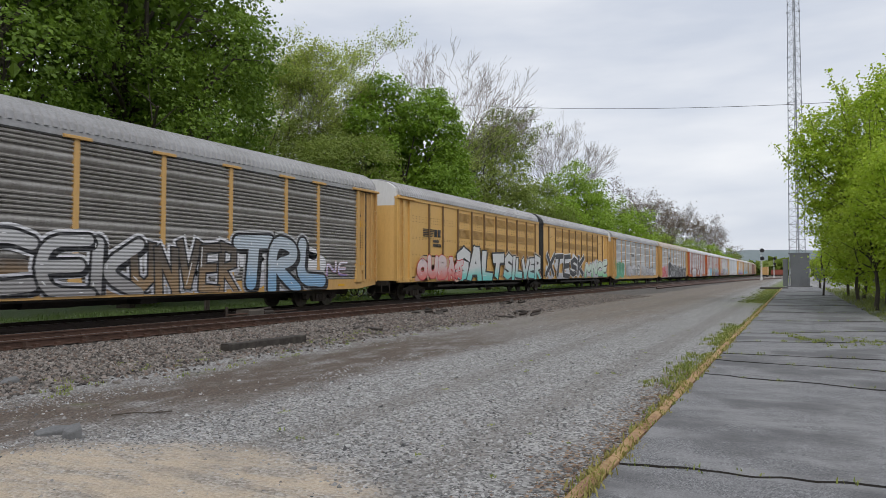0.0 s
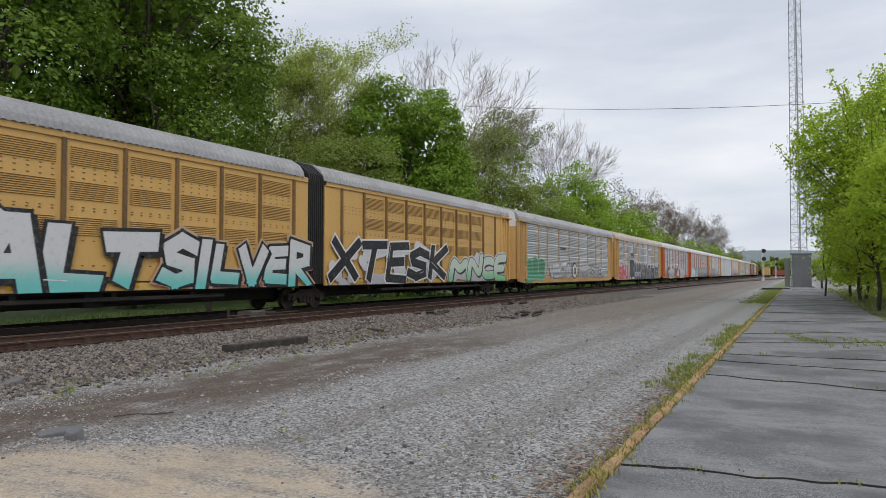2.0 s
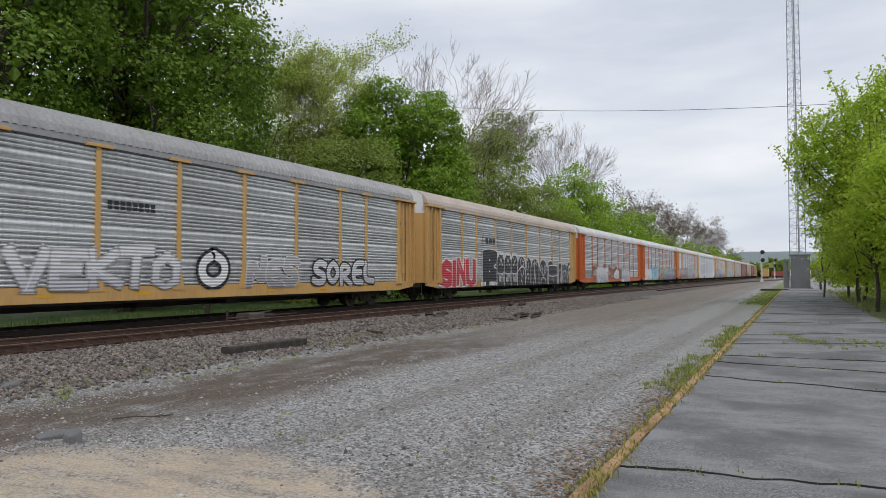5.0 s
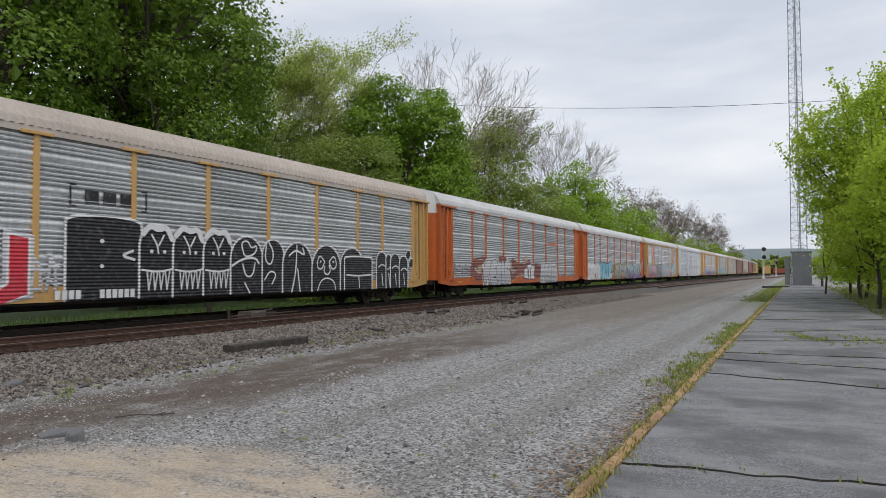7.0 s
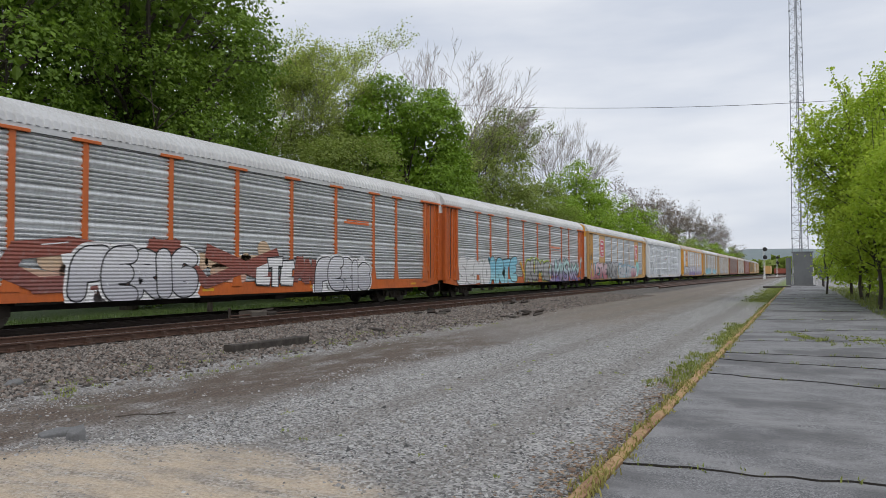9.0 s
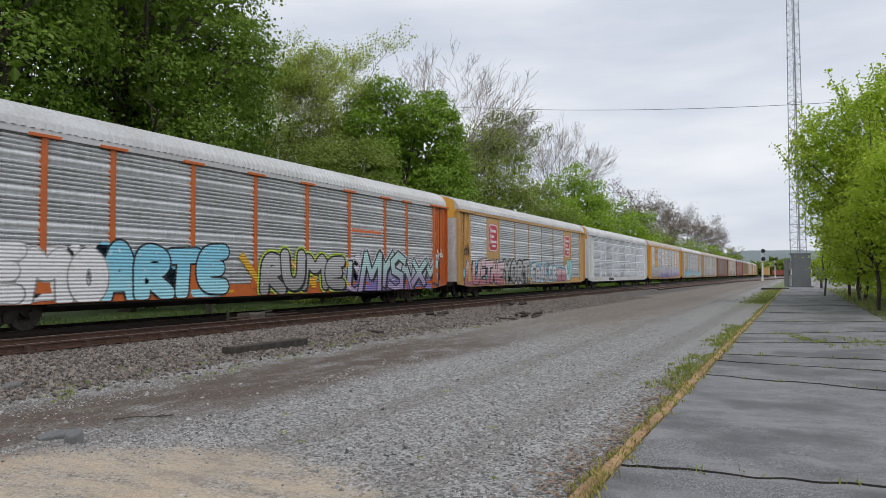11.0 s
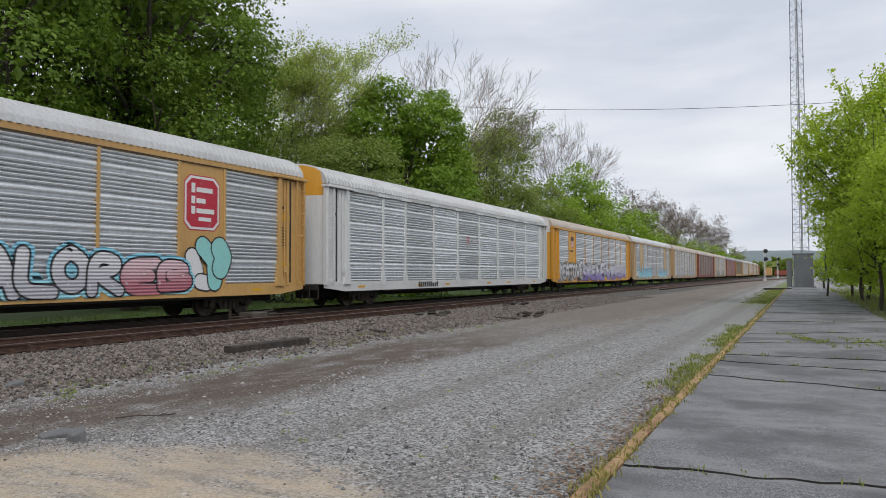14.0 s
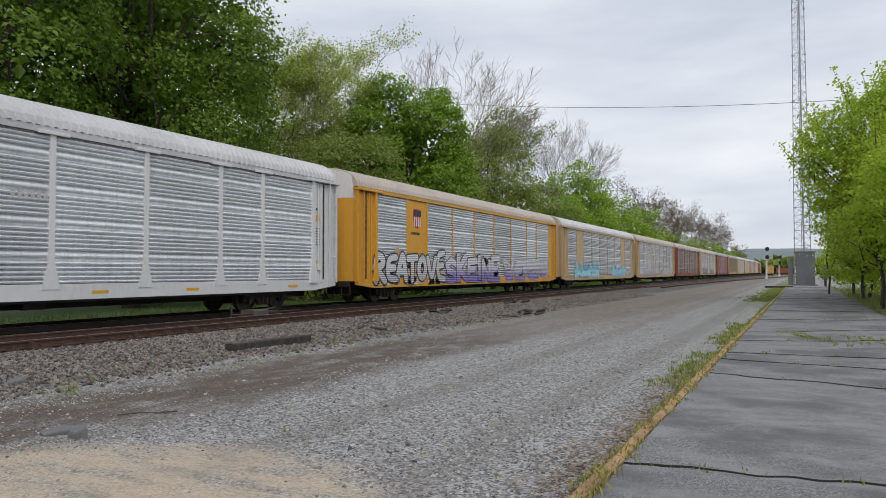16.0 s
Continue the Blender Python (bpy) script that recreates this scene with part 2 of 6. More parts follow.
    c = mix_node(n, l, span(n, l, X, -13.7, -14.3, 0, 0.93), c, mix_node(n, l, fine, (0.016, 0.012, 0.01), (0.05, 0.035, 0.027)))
    # thin weeds
    weed = calc(n, l, "MULTIPLY", span(n, l, noise_node(n, l, 1.1, 5, v, 0.7), 0.56, 0.7), calc(n, l, "MULTIPLY", span(n, l, xw, -10.4, -9.8), span(n, l, xw, -7.4, -8.4)))
    c = mix_node(n, l, calc(n, l, "MULTIPLY", weed, 0.5), c, (0.12, 0.15, 0.04))
    kerb = calc(n, l, "MULTIPLY", span(n, l, xw, -3.4, -2.2), calc(n, l, "MULTIPLY", span(n, l, Y, 34, 48), span(n, l, X, -1.2, -1.5)))
    c = mix_node(n, l, calc(n, l, "MULTIPLY", kerb, 0.85), c, mix_node(n, l, fine, (0.09, 0.14, 0.025), (0.22, 0.27, 0.06)))
    # grass behind the railway and beside the platform
    green = mix_node(n, l, mid, (0.045, 0.085, 0.018), (0.11, 0.17, 0.035))
    c = mix_node(n, l, span(n, l, X, -21.4, -22.4), c, green)
    c = mix_node(n, l, calc(n, l, "MULTIPLY", span(n, l, xw, 2.3, 3.2), span(n, l, Y, 86, 70)), c, mix_node(n, l, big, green, (0.14, 0.12, 0.085)))
    # soil under the paving, near-black: the shade down the cracks is in its colour
    c = mix_node(n, l, calc(n, l, "MULTIPLY", span(n, l, X, -1.46, -1.4), calc(n, l, "MULTIPLY", span(n, l, X, 2.6, 2.2), span(n, l, Y, 89, 87))), c, (0.03, 0.026, 0.022))
    l.new(c, b.inputs["Base Color"])
    b.inputs["Roughness"].default_value = 0.9
    h = calc(n, l, "ADD", calc(n, l, "MULTIPLY", vor.outputs["Distance"], -0.9), calc(n, l, "MULTIPLY", fine, 0.6))
    bump(n, l, b, h, 0.75, 0.03)
    return m


def asphalt_mat():
    m, n, l, b = nodes_of("old_asphalt")
    v = coords(n, l)
    f, mid, big = noise_node(n, l, 90, 4, v, 0.8), noise_node(n, l, 1.6, 5, coords(n, l, (0.6, 1.6, 1)), 0.65), noise_node(n, l, 0.5, 4, v)
    grit = n.new("ShaderNodeTexVoronoi")
    grit.inputs["Scale"].default_value = 110
    l.new(v, grit.inputs["Vector"])
    tone = n.new("ShaderNodeSeparateXYZ")
    l.new(grit.outputs["Color"], tone.inputs[0])
    c = mix_node(n, l, calc(n, l, "POWER", tone.outputs["X"], 1.6), (0.07, 0.071, 0.076), (0.30, 0.30, 0.31))
    c = mix_node(n, l, span(n, l, mid, 0.42, 0.64, 0, 0.7), c, (0.255, 0.255, 0.26))
    c = mix_node(n, l, span(n, l, big, 0.46, 0.62, 0, 0.75), c, (0.078, 0.077, 0.081))
    c = mix_node(n, l, span(n, l, noise_node(n, l, 7, 6, coords(n, l, (0.5, 2.2, 1)), 0.7), 0.54, 0.72, 0, 0.45), c, (0.06, 0.06, 0.063))
    l.new(c, b.inputs["Base Color"])
    l.new(span(n, l, mid, 0.3, 0.7, 0.7, 0.92), b.inputs["Roughness"])
    bump(n, l, b, calc(n, l, "ADD", f, calc(n, l, "MULTIPLY", mid, 1.5)), 0.5, 0.008)
    return m


def stones_mat(name, dark, light, warm):
    m, n, l, b = nodes_of(name)
    g = n.new("ShaderNodeNewGeometry")
    r = g.outputs["Random Per Island"]
    c = mix_node(n, l, r, dark, light)
    c = mix_node(n, l, span(n, l, calc(n, l, "FRACT", calc(n, l, "MULTIPLY", r, 17.0)), 0.6, 1.0, 0, 0.7), c, warm)
    c = mix_node(n, l, span(n, l, noise_node(n, l, 40, 3, coords(n, l)), 0.45, 0.7, 0, 0.35), c, dark)
    l.new(c, b.inputs["Base Color"])
    b.inputs["Roughness"].default_value = 0.88
    return m


M["ground"], M["asphalt"] = ground_mat(), asphalt_mat()
M["ballast"] = stones_mat("ballast_stones", (0.03, 0.026, 0.024), (0.29, 0.26, 0.235), (0.15, 0.10, 0.075))
M["gravel"] = stones_mat("gravel_stones", (0.05, 0.05, 0.052), (0.50, 0.50, 0.50), (0.26, 0.225, 0.19))


def spray(name, top, low=None, z0=1.3, z1=2.1, ribbed=True, wear=(0.3, 0.29, 0.28)):
    """Sprayed paint; with two colours it fades from one to the other in height. Over corrugated sheet the ribs show through."""
    m, n, l, b = nodes_of(name)
    v = coords(n, l)
    c = top
    if low:
        sep = n.new("ShaderNodeSeparateXYZ")
        l.new(v, sep.inputs[0])
        z = calc(n, l, "ADD", sep.outputs["Z"], calc(n, l, "MULTIPLY", noise_node(n, l, 1.5, 3, v), 0.5))
        c = mix_node(n, l, span(n, l, z, z0, z1), low, top)
    c = mix_node(n, l, span(n, l, noise_node(n, l, 6, 6, v, 0.7), 0.5, 0.75, 0, 0.4), c, wear)
    l.new(c, b.inputs["Base Color"])
    b.inputs["Roughness"].default_value = 0.5
    if ribbed:
        w = n.new("ShaderNodeTexWave")
        w.bands_direction, w.wave_profile = "Z", "SIN"
        w.inputs["Scale"].default_value = 3.2
        l.new(v, w.inputs["Vector"])
        bump(n, l, b, w.outputs["Fac"], 0.4, 0.05)
    return m


WHITE = (0.62, 0.63, 0.64)
for key_, a_, b_ in (("turq", WHITE, (0.16, 0.55, 0.52)), ("pinkwhite", (0.62, 0.5, 0.5), (0.6, 0.16, 0.14)), ("mint", (0.55, 0.64, 0.56), (0.20, 0.52, 0.26)),
                     ("grey", (0.42, 0.42, 0.43), (0.26, 0.25, 0.25)), ("blue", (0.40, 0.46, 0.52), (0.20, 0.35, 0.52)), ("silver", (0.60, 0.60, 0.63), (0.42, 0.42, 0.46)),
                     ("rose", (0.66, 0.47, 0.51), (0.40, 0.13, 0.17)), ("violet", (0.60, 0.58, 0.66), (0.20, 0.15, 0.42)), ("cyan", (0.2, 0.52, 0.68), (0.3, 0.62, 0.72)),
                     ("maroon", (0.24, 0.07, 0.05), (0.20, 0.07, 0.06)), ("red", (0.55, 0.03, 0.045), (0.5, 0.03, 0.05)), ("lilac", (0.42, 0.62, 0.62), (0.36, 0.28, 0.46)),
                     ("lime", (0.42, 0.56, 0.06), None), ("emblem_orange", (0.62, 0.13, 0.03), None), ("aqua", (0.27, 0.60, 0.58), None), ("green", (0.05, 0.26, 0.13), (0.10, 0.40, 0.25)), ("ink", (0.012, 0.012, 0.015), None), ("whitepaint", (0.70, 0.70, 0.71), None),
                     ("blush", (0.50, 0.36, 0.24), (0.52, 0.30, 0.24)), ("peach", (0.5, 0.33, 0.2), (0.6, 0.42, 0.34)), ("brownspray", (0.10, 0.08, 0.065), (0.26, 0.17, 0.09)), ("reflector", (0.62, 0.33, 0.01), None), ("sign_red", (0.46, 0.02, 0.045), None)):
    M["s_" + key_] = spray("spray_" + key_, a_, b_)
    M["f_" + key_] = spray("flat_spray_" + key_, a_, b_, ribbed=False)


# ---- mesh building ----
class Geo:
    """Vertices and faces of one mesh."""

    def __init__(self):
        self.v, self.f = [], []

    def add(self, verts, faces):
        k = len(self.v)
        self.v += [tuple(p) for p in verts]
        self.f += [tuple(i + k for i in q) for q in faces]

    def box(self, x0, x1, y0, y1, z0, z1, c=0.0):
        """A box; c bevels its long edges at the four corners of the xz section."""
        if c:
            sec = [(x0 + c, z0), (x1 - c, z0), (x1, z0 + c), (x1, z1 - c), (x1 - c, z1), (x0 + c, z1), (x0, z1 - c), (x0, z0 + c)]
            self.along(sec, y0, y1)
        else:
            self.add([(x, y, z) for x in (x0, x1) for y in (y0, y1) for z in (z0, z1)],
                     [(0, 1, 3, 2), (4, 6, 7, 5), (0, 4, 5, 1), (2, 3, 7, 6), (0, 2, 6, 4), (1, 5, 7, 3)])

    def along(self, sec, y0, y1):
        """A section of (x, z) points, drawn out along y."""
        n = len(sec)
        self.add([(x, y0, z) for x, z in sec] + [(x, y1, z) for x, z in sec],
                 [tuple(reversed(range(n))), tuple(range(n, 2 * n))] + [(i, (i + 1) % n, n + (i + 1) % n, n + i) for i in range(n)])

    def plate(self, outline, x0, x1):
        """An outline of (y, z) points, from x0 to x1."""
        n = len(outline)
        self.add([(x0, y, z) for y, z in outline] + [(x1, y, z) for y, z in outline],
                 [tuple(range(n)), tuple(reversed(range(n, 2 * n)))] + [(i, n + i, n + (i + 1) % n, (i + 1) % n) for i in range(n)])

    def rod(self, a, b, r0, r1=None, sides=6):
        """A round bar from a to b."""
        a, b = Vector(a), Vector(b)
        r1 = r0 if r1 is None else r1
        d = (b - a).normalized()
        u = d.cross(Vector((0.3, 0.9, 0.31)) if abs(d.z) > 0.9 else Vector((0, 0, 1))).normalized()
        w = d.cross(u)
        ring = [(math.cos(2 * math.pi * i / sides), math.sin(2 * math.pi * i / sides)) for i in range(sides)]
        self.add([a + (u * c + w * s) * r0 for c, s in ring] + [b + (u * c + w * s) * r1 for c, s in ring],
                 [tuple(range(sides)), tuple(reversed(range(sides, 2 * sides)))] + [(i, sides + i, sides + (i + 1) % sides, (i + 1) % sides) for i in range(sides)])

    def mesh(self, name, mat, smooth=False):
        me = bpy.data.meshes.new(name)
        me.from_pydata(self.v, [], self.f)
        me.materials.append(mat)
        if smooth:
            me.shade_smooth()
        me.validate()
        return me


def part(name, geo, mat, parent, label="", at=None, smooth=False):
    """One mesh object under a thing or a part; geo is a Geo or a shared mesh."""
    me = geo if isinstance(geo, bpy.types.Mesh) else geo.mesh(name, M[mat], smooth)
    ob = new(name, me)
    ob.parent = parent
    if at is not None:
        ob.location = at
    if label:
        ob["label"] = label
    return ob


def thing(name, label, category, at=(0, 0, 0), group="", kind="", turn=0):
    ob = new(name)
    ob.empty_display_size = 0.2
    ob.matrix_world = pose(*at, 0, 0, turn)
    return tagged(ob, label, category, group, kind)


# ---- ground ----
def lift(x, y):
    """Height of the ground: a flat yard, a low ballast bank and level ground beyond."""
    z = -0.085
    if x < -9.8:
        z += 0.095 * min(1, (-9.8 - x) / 3.2)
    if x < -21:
        z -= 0.2 * min(1, (-21 - x) / 1.5)
    if -40 < x < 12 and -5 < y < 90:
        z += 0.03 * noise.noise((x * 0.55, y * 0.3, 0)) * (1 if x < -1.8 or x > 2.6 else 0)
        z += 0.012 * noise.noise((x * 2.1, y * 2.1, 3.0)) * (1 if x < -1.6 or x > 2.6 else 0)
    if -1.8 < x < 2.6 and y < 88:
        z = -0.1
    return z


def build_ground():
    xs = np.concatenate([[-1600, -700, -300, -120, -60, -40, -30], np.arange(-24, 12.01, 0.25), [16, 24, 50, 120, 300, 700, 1600]])
    ys = np.concatenate([[-400, -120, -40, -12], np.arange(-4, 40, 0.25), np.arange(40, 96, 1.0), [110, 130, 160, 200, 260, 350, 500, 800, 1300, 2200, 3600]])
    g = Geo()
    g.v = [(float(x), float(y), lift(x, y)) for y in ys for x in xs]
    w = len(xs)
    g.f = [(j * w + i, j * w + i + 1, (j + 1) * w + i + 1, (j + 1) * w + i) for j in range(len(ys) - 1) for i in range(w - 1)]
    tagged(new("ground", g.mesh("ground", M["ground"], True)), "grey crushed-stone yard with dark soil, sand and ballast", "ground", kind="structure")


build_ground()

rng = np.random.default_rng(7)


def scatter_stones(name, mat, label, points, sizes):
    """Many small angular stones in one mesh: squashed, twisted octahedra."""
    n = len(points)
    base = np.array([(1, 0, 0), (-1, 0, 0), (0, 1, 0), (0, -1, 0), (0, 0, 1), (0, 0, -1)], float)
    tri = np.array([(0, 2, 4), (2, 1, 4), (1, 3, 4), (3, 0, 4), (2, 0, 5), (1, 2, 5), (3, 1, 5), (0, 3, 5)])
    v = base[None] * rng.uniform(0.6, 1.25, (n, 6, 1)) + rng.normal(0, 0.16, (n, 6, 3))
    v[:, :, 2] *= 0.75
    a = rng.uniform(0, 2 * np.pi, n)
    t = rng.normal(0, 0.5, n)
    c, s = np.cos(a)[:, None], np.sin(a)[:, None]
    x, y, z = v[:, :, 0], v[:, :, 1], v[:, :, 2]
    y, z = y * np.cos(t)[:, None] - z * np.sin(t)[:, None], y * np.sin(t)[:, None] + z * np.cos(t)[:, None]
    v = np.stack([x * c - y * s, x * s + y * c, z], -1) * sizes[:, None, None] + points[:, None]
    f = tri[None] + 6 * np.arange(n)[:, None, None]
    me = bpy.data.meshes.new(name)
    me.from_pydata(v.reshape(-1, 3).tolist(), [], f.reshape(-1, 3).tolist())
    me.materials.append(M[mat])
    tagged(new(name, me), label, "stones", kind="stuff")


def strip(n, x0, x1, y0, y1, power=1.0):
    """Random points on the ground, denser towards the near end."""
    x = rng.uniform(x0, x1, n)
    y = y0 + (y1 - y0) * rng.uniform(0, 1, n) ** power
    return np.array([(a, b, lift(a, b)) for a, b in zip(x, y)])


p_ = strip(54000, -14.1, -9.3, 4, 52, 1.6)
keep_ = rng.uniform(0, 1, len(p_)) < np.clip((-9.3 - p_[:, 0]) / 1.5, 0.1, 1)
p_ = p_[keep_]
scatter_stones("ballast_stones", "ballast", "grey-brown angular ballast stones beside the rails", p_ + (0, 0, 0.008), rng.uniform(0.022, 0.056, len(p_)))
y_ = 2.6 + 30 * rng.uniform(0, 1, 120000) ** 1.9
x_ = np.clip(rng.uniform(-1.05, -0.05, len(y_)) * (y_ * 1.5 + 1.5), -9.6, 0) - 1.55
p_ = np.array([(a, b, lift(a, b)) for a, b in zip(x_, y_)])
d_ = (p_[:, 0] + 4.6) ** 2 * 0.20 + (p_[:, 1] - 2.9) ** 2 * 0.235
soil_ = np.abs(p_[:, 0] + 7.8 + 0.5 * np.sin(p_[:, 1] * 0.7)) < 0.9
chance_ = np.clip(d_ - 0.8, 0.012, 1) * np.where(soil_, 0.10, 1.0) * np.where(p_[:, 0] > -9.4, 1, 0)
p_ = p_[rng.uniform(0, 1, len(p_)) < chance_]
scatter_stones("gravel_stones", "gravel", "small grey crushed stones on the yard", p_ - (0, 0, 0.002), rng.uniform(0.007, 0.021, len(p_)) * np.where(rng.uniform(0, 1, len(p_)) < 0.04, 1.9, 1.0))


# ---- platform: old asphalt slabs behind a rusty edge ----
CRACKS = [(-6, -6), (2.2, 2.4), (5.95, 6.45), (11.75, 11.0), (13.75, 13.1), (14.9, 15.2), (17.4, 19.4), (20.0, 22.8), (25.4, 27.0), (31, 32.5), (38, 39), (46, 46.5), (55, 56), (66, 66), (77, 78), (88.5, 88.5)]


def build_platform():
    pf = thing("platform", "cracked dark grey asphalt platform with weeds in its joints", "platform", kind="structure")
    x0, x1 = -1.36, 2.5
    for k in range(len(CRACKS) - 1):
        (a0, a1), (b0, b1) = CRACKS[k], CRACKS[k + 1]
        nx, ny = 60, max(6, min(40, int((b0 - a0) / 0.15)))
        g = Geo()
        for j in range(ny + 1):
            for i in range(nx + 1):
                u, w = i / nx, j / ny
                x = x0 + (x1 - x0) * u
                lo = a0 + (a1 - a0) * u + 0.16 * noise.noise((x * 1.1, k * 7.1, 0)) + 0.05 * noise.noise((x * 4.5, k * 7.1, 5)) + max(0.001, 0.008 + 0.022 * noise.noise((x * 1.6, k * 5.1, 2)))
                hi = b0 + (b1 - b0) * u + 0.16 * noise.noise((x * 1.1, (k + 1) * 7.1, 0)) + 0.05 * noise.noise((x * 4.5, (k + 1) * 7.1, 5)) - max(0.001, 0.006 + 0.02 * noise.noise((x * 1.4, (k + 1) * 5.1, 9)))
                y = lo + (hi - lo) * w
                xr = x + (0.14 * noise.noise((y * 0.9, 4, 1)) if i == nx else 0) - (0.35 * u * max(0, (y - 35) / 40) if u > 0.5 else 0)
                z = 0.016 * noise.noise((x * 0.5, y * 0.5, 2)) + 0.006 * noise.noise((x * 1.5, y * 4, 2))
                edge = min(y - lo, hi - y)
                z += 0.010 * max(0, 1 - (y - lo) / 0.5) ** 2 * (0.4 + 1.1 * noise.noise((x * 0.9, k * 3.3, 7))) if y > 3 else 0
                z -= 0.008 * max(0, 1 - (hi - y) / 0.2) ** 2
                g.v.append((xr, y, z))
        w_ = nx + 1
        g.f = [(j * w_ + i, j * w_ + i + 1, (j + 1) * w_ + i + 1, (j + 1) * w_ + i) for j in range(ny) for i in range(nx)]
        rim = [i for i in range(w_)] + [j * w_ + nx for j in range(1, ny + 1)] + [ny * w_ + i for i in range(nx - 1, -1, -1)] + [j * w_ for j in range(ny - 1, 0, -1)]
        n0 = len(g.v)
        g.v += [(g.v[i][0], g.v[i][1], -0.11) for i in rim]
        g.f += [(rim[(i + 1) % len(rim)], rim[i], n0 + i, n0 + (i + 1) % len(rim)) for i in range(len(rim))]
        slab = g.mesh("asphalt_slab", M["asphalt"])
        # slab sides get the near-black that paints crack shade
        slab.materials.append(M["soil"])
        for f in slab.polygons:
            if f.index >= nx * ny:
                f.material_index = 1
        part("asphalt_slab", slab, "", pf)
    kb = thing("kerb", "rusty edging rail with worn yellow paint along the platform", "kerb", kind="structure")
    y = -6.0
    r = random.Random(4)
    while y < 79:
        ln = r.uniform(1.6, 3.4)
        g = Geo()
        n = 10
        for j in range(n + 1):
            yy = y + (ln - 0.02) * j / n
            wv = 0.025 * noise.noise((yy * 0.9, 1, 9)) + 0.012 * noise.noise((yy * 5, 1, 3))
            h = 0.03 + 0.025 * noise.noise((yy * 1.7, 2, 9)) + 0.012 * noise.noise((yy * 8, 2, 9))
            g.v += [(-1.49 + wv, yy, -0.11), (-1.485 + wv, yy, h - 0.025), (-1.465 + wv, yy, h), (-1.415 + wv, yy, h), (-1.385 + wv, yy, h - 0.025), (-1.385 + wv, yy, -0.11)]
        g.f = [(j * 6 + i, j * 6 + i + 1, (j + 1) * 6 + i + 1, (j + 1) * 6 + i) for j in range(n) for i in range(5)] + [(0, 1, 2, 3, 4, 5), tuple(n * 6 + i for i in (5, 4, 3, 2, 1, 0))]
        part("kerb_piece", g, "kerb", kb)
        y += ln


build_platform()


def tufts(name, label, mat, spots, h, blades):
    """Grass and weeds: thin bent blades in one mesh."""
    g = Geo()
    r = random.Random(hash(len(spots)) % 97)
    for (x, y, z, k) in spots:
        for _ in range(blades):
            a, lean = r.uniform(0, 6.28), r.uniform(0.1, 0.9)
            hh = h * k * r.uniform(0.4, 1.1)
            bx, by = x + r.gauss(0, 0.05 * k), y + r.gauss(0, 0.07 * k)
            dx, dy, w = math.cos(a) * lean * hh, math.sin(a) * lean * hh, 0.0035 + 0.006 * r.random()
            px, py = -math.sin(a) * w, math.cos(a) * w
            g.add([(bx - px, by - py, z), (bx + px, by + py, z), (bx + dx * 0.45 + px, by + dy * 0.45 + py, z + hh * 0.65), (bx + dx * 0.45 - px, by + dy * 0.45 - py, z + hh * 0.65), (bx + dx, by + dy, z + hh * 0.95)],
                  [(0, 1, 2, 3), (3, 2, 4)])
    tagged(new(name, g.mesh(name, M[mat])), label, "weeds", kind="stuff")


def weed_spots():
    r = random.Random(12)
    kerb, joint, yard = [], [], []
    y = 3.2
    while y < 78:
        k = 1.0 if 9 < y < 26 or y > 40 else 0.8
        if r.random() < (0.9 if k == 1 else 0.75):
            kerb.append((-1.47 + r.gauss(0, 0.05), y, -0.03, k * r.uniform(0.5, 1.2)))
        if 10.5 < y < 15 or 17 < y < 24:
            for _ in range(2):
                kerb.append((-1.75 + r.gauss(0, 0.16), y + r.random() * 0.2, -0.08, r.uniform(0.6, 1.3)))
        if y > 42:
            for _ in range(4):
                kerb.append((-2.1 + r.gauss(0, 0.5), y + r.random() * 0.3, -0.09, r.uniform(0.5, 1.0)))
        y += r.uniform(0.06, 0.22)
    for a, b in CRACKS[2:12]:
        for _ in range(13):
            u = r.random()
            joint.append((-1.3 + 3.6 * u, a + (b - a) * u + r.gauss(0, 0.03), -0.03, r.uniform(0.3, 1.0)))
    for _ in range(55):
        u = r.gauss(0, 1)
        joint.append((0.1 + u * 0.35 + r.gauss(0, 0.1), 19.0 - u * 0.9 + r.gauss(0, 0.25), 0.0, r.uniform(0.3, 0.8)))
        joint.append((1.3 + r.gauss(0, 0.3), 18.8 + r.gauss(0, 0.6), 0.0, r.uniform(0.2, 0.7)))
    for _ in range(420):
        x, yy = r.uniform(-11.0, -8.9), r.uniform(4, 22)
        if noise.noise((x * 1.3, yy * 0.6, 8)) > 0.05:
            yard.append((x, yy, lift(x, yy), r.uniform(0.3, 0.8)))
    for _ in range(40):
        x, yy = r.uniform(-6, -2), r.uniform(5, 22)
        yard.append((x, yy, lift(x, yy), r.uniform(0.15, 0.45)))
    return kerb, joint, yard


q_ = random.Random(77)
leaves_ = Geo()
for _ in range(2800):
    y_ = 3.2 + 10 * q_.random() ** 1.5
    x_ = -1.53 - abs(q_.gauss(0, 0.24))
    a_, s_, z_ = q_.uniform(0, 6.28), q_.uniform(0.012, 0.032), lift(x_, y_) + q_.uniform(0.004, 0.03)
    c_, d_ = math.cos(a_) * s_, math.sin(a_) * s_
    leaves_.add([(x_ - c_, y_ - d_, z_), (x_ + d_ * 0.6, y_ - c_ * 0.6, z_ + q_.uniform(-0.008, 0.012)), (x_ + c_, y_ + d_, z_ + 0.004), (x_ - d_ * 0.6, y_ + c_ * 0.6, z_ + q_.uniform(-0.008, 0.012))], [(0, 1, 2, 3)])
M["litter"] = leaf_mat("dead_leaves", (0.10, 0.055, 0.035), (0.36, 0.26, 0.17), 0.1)
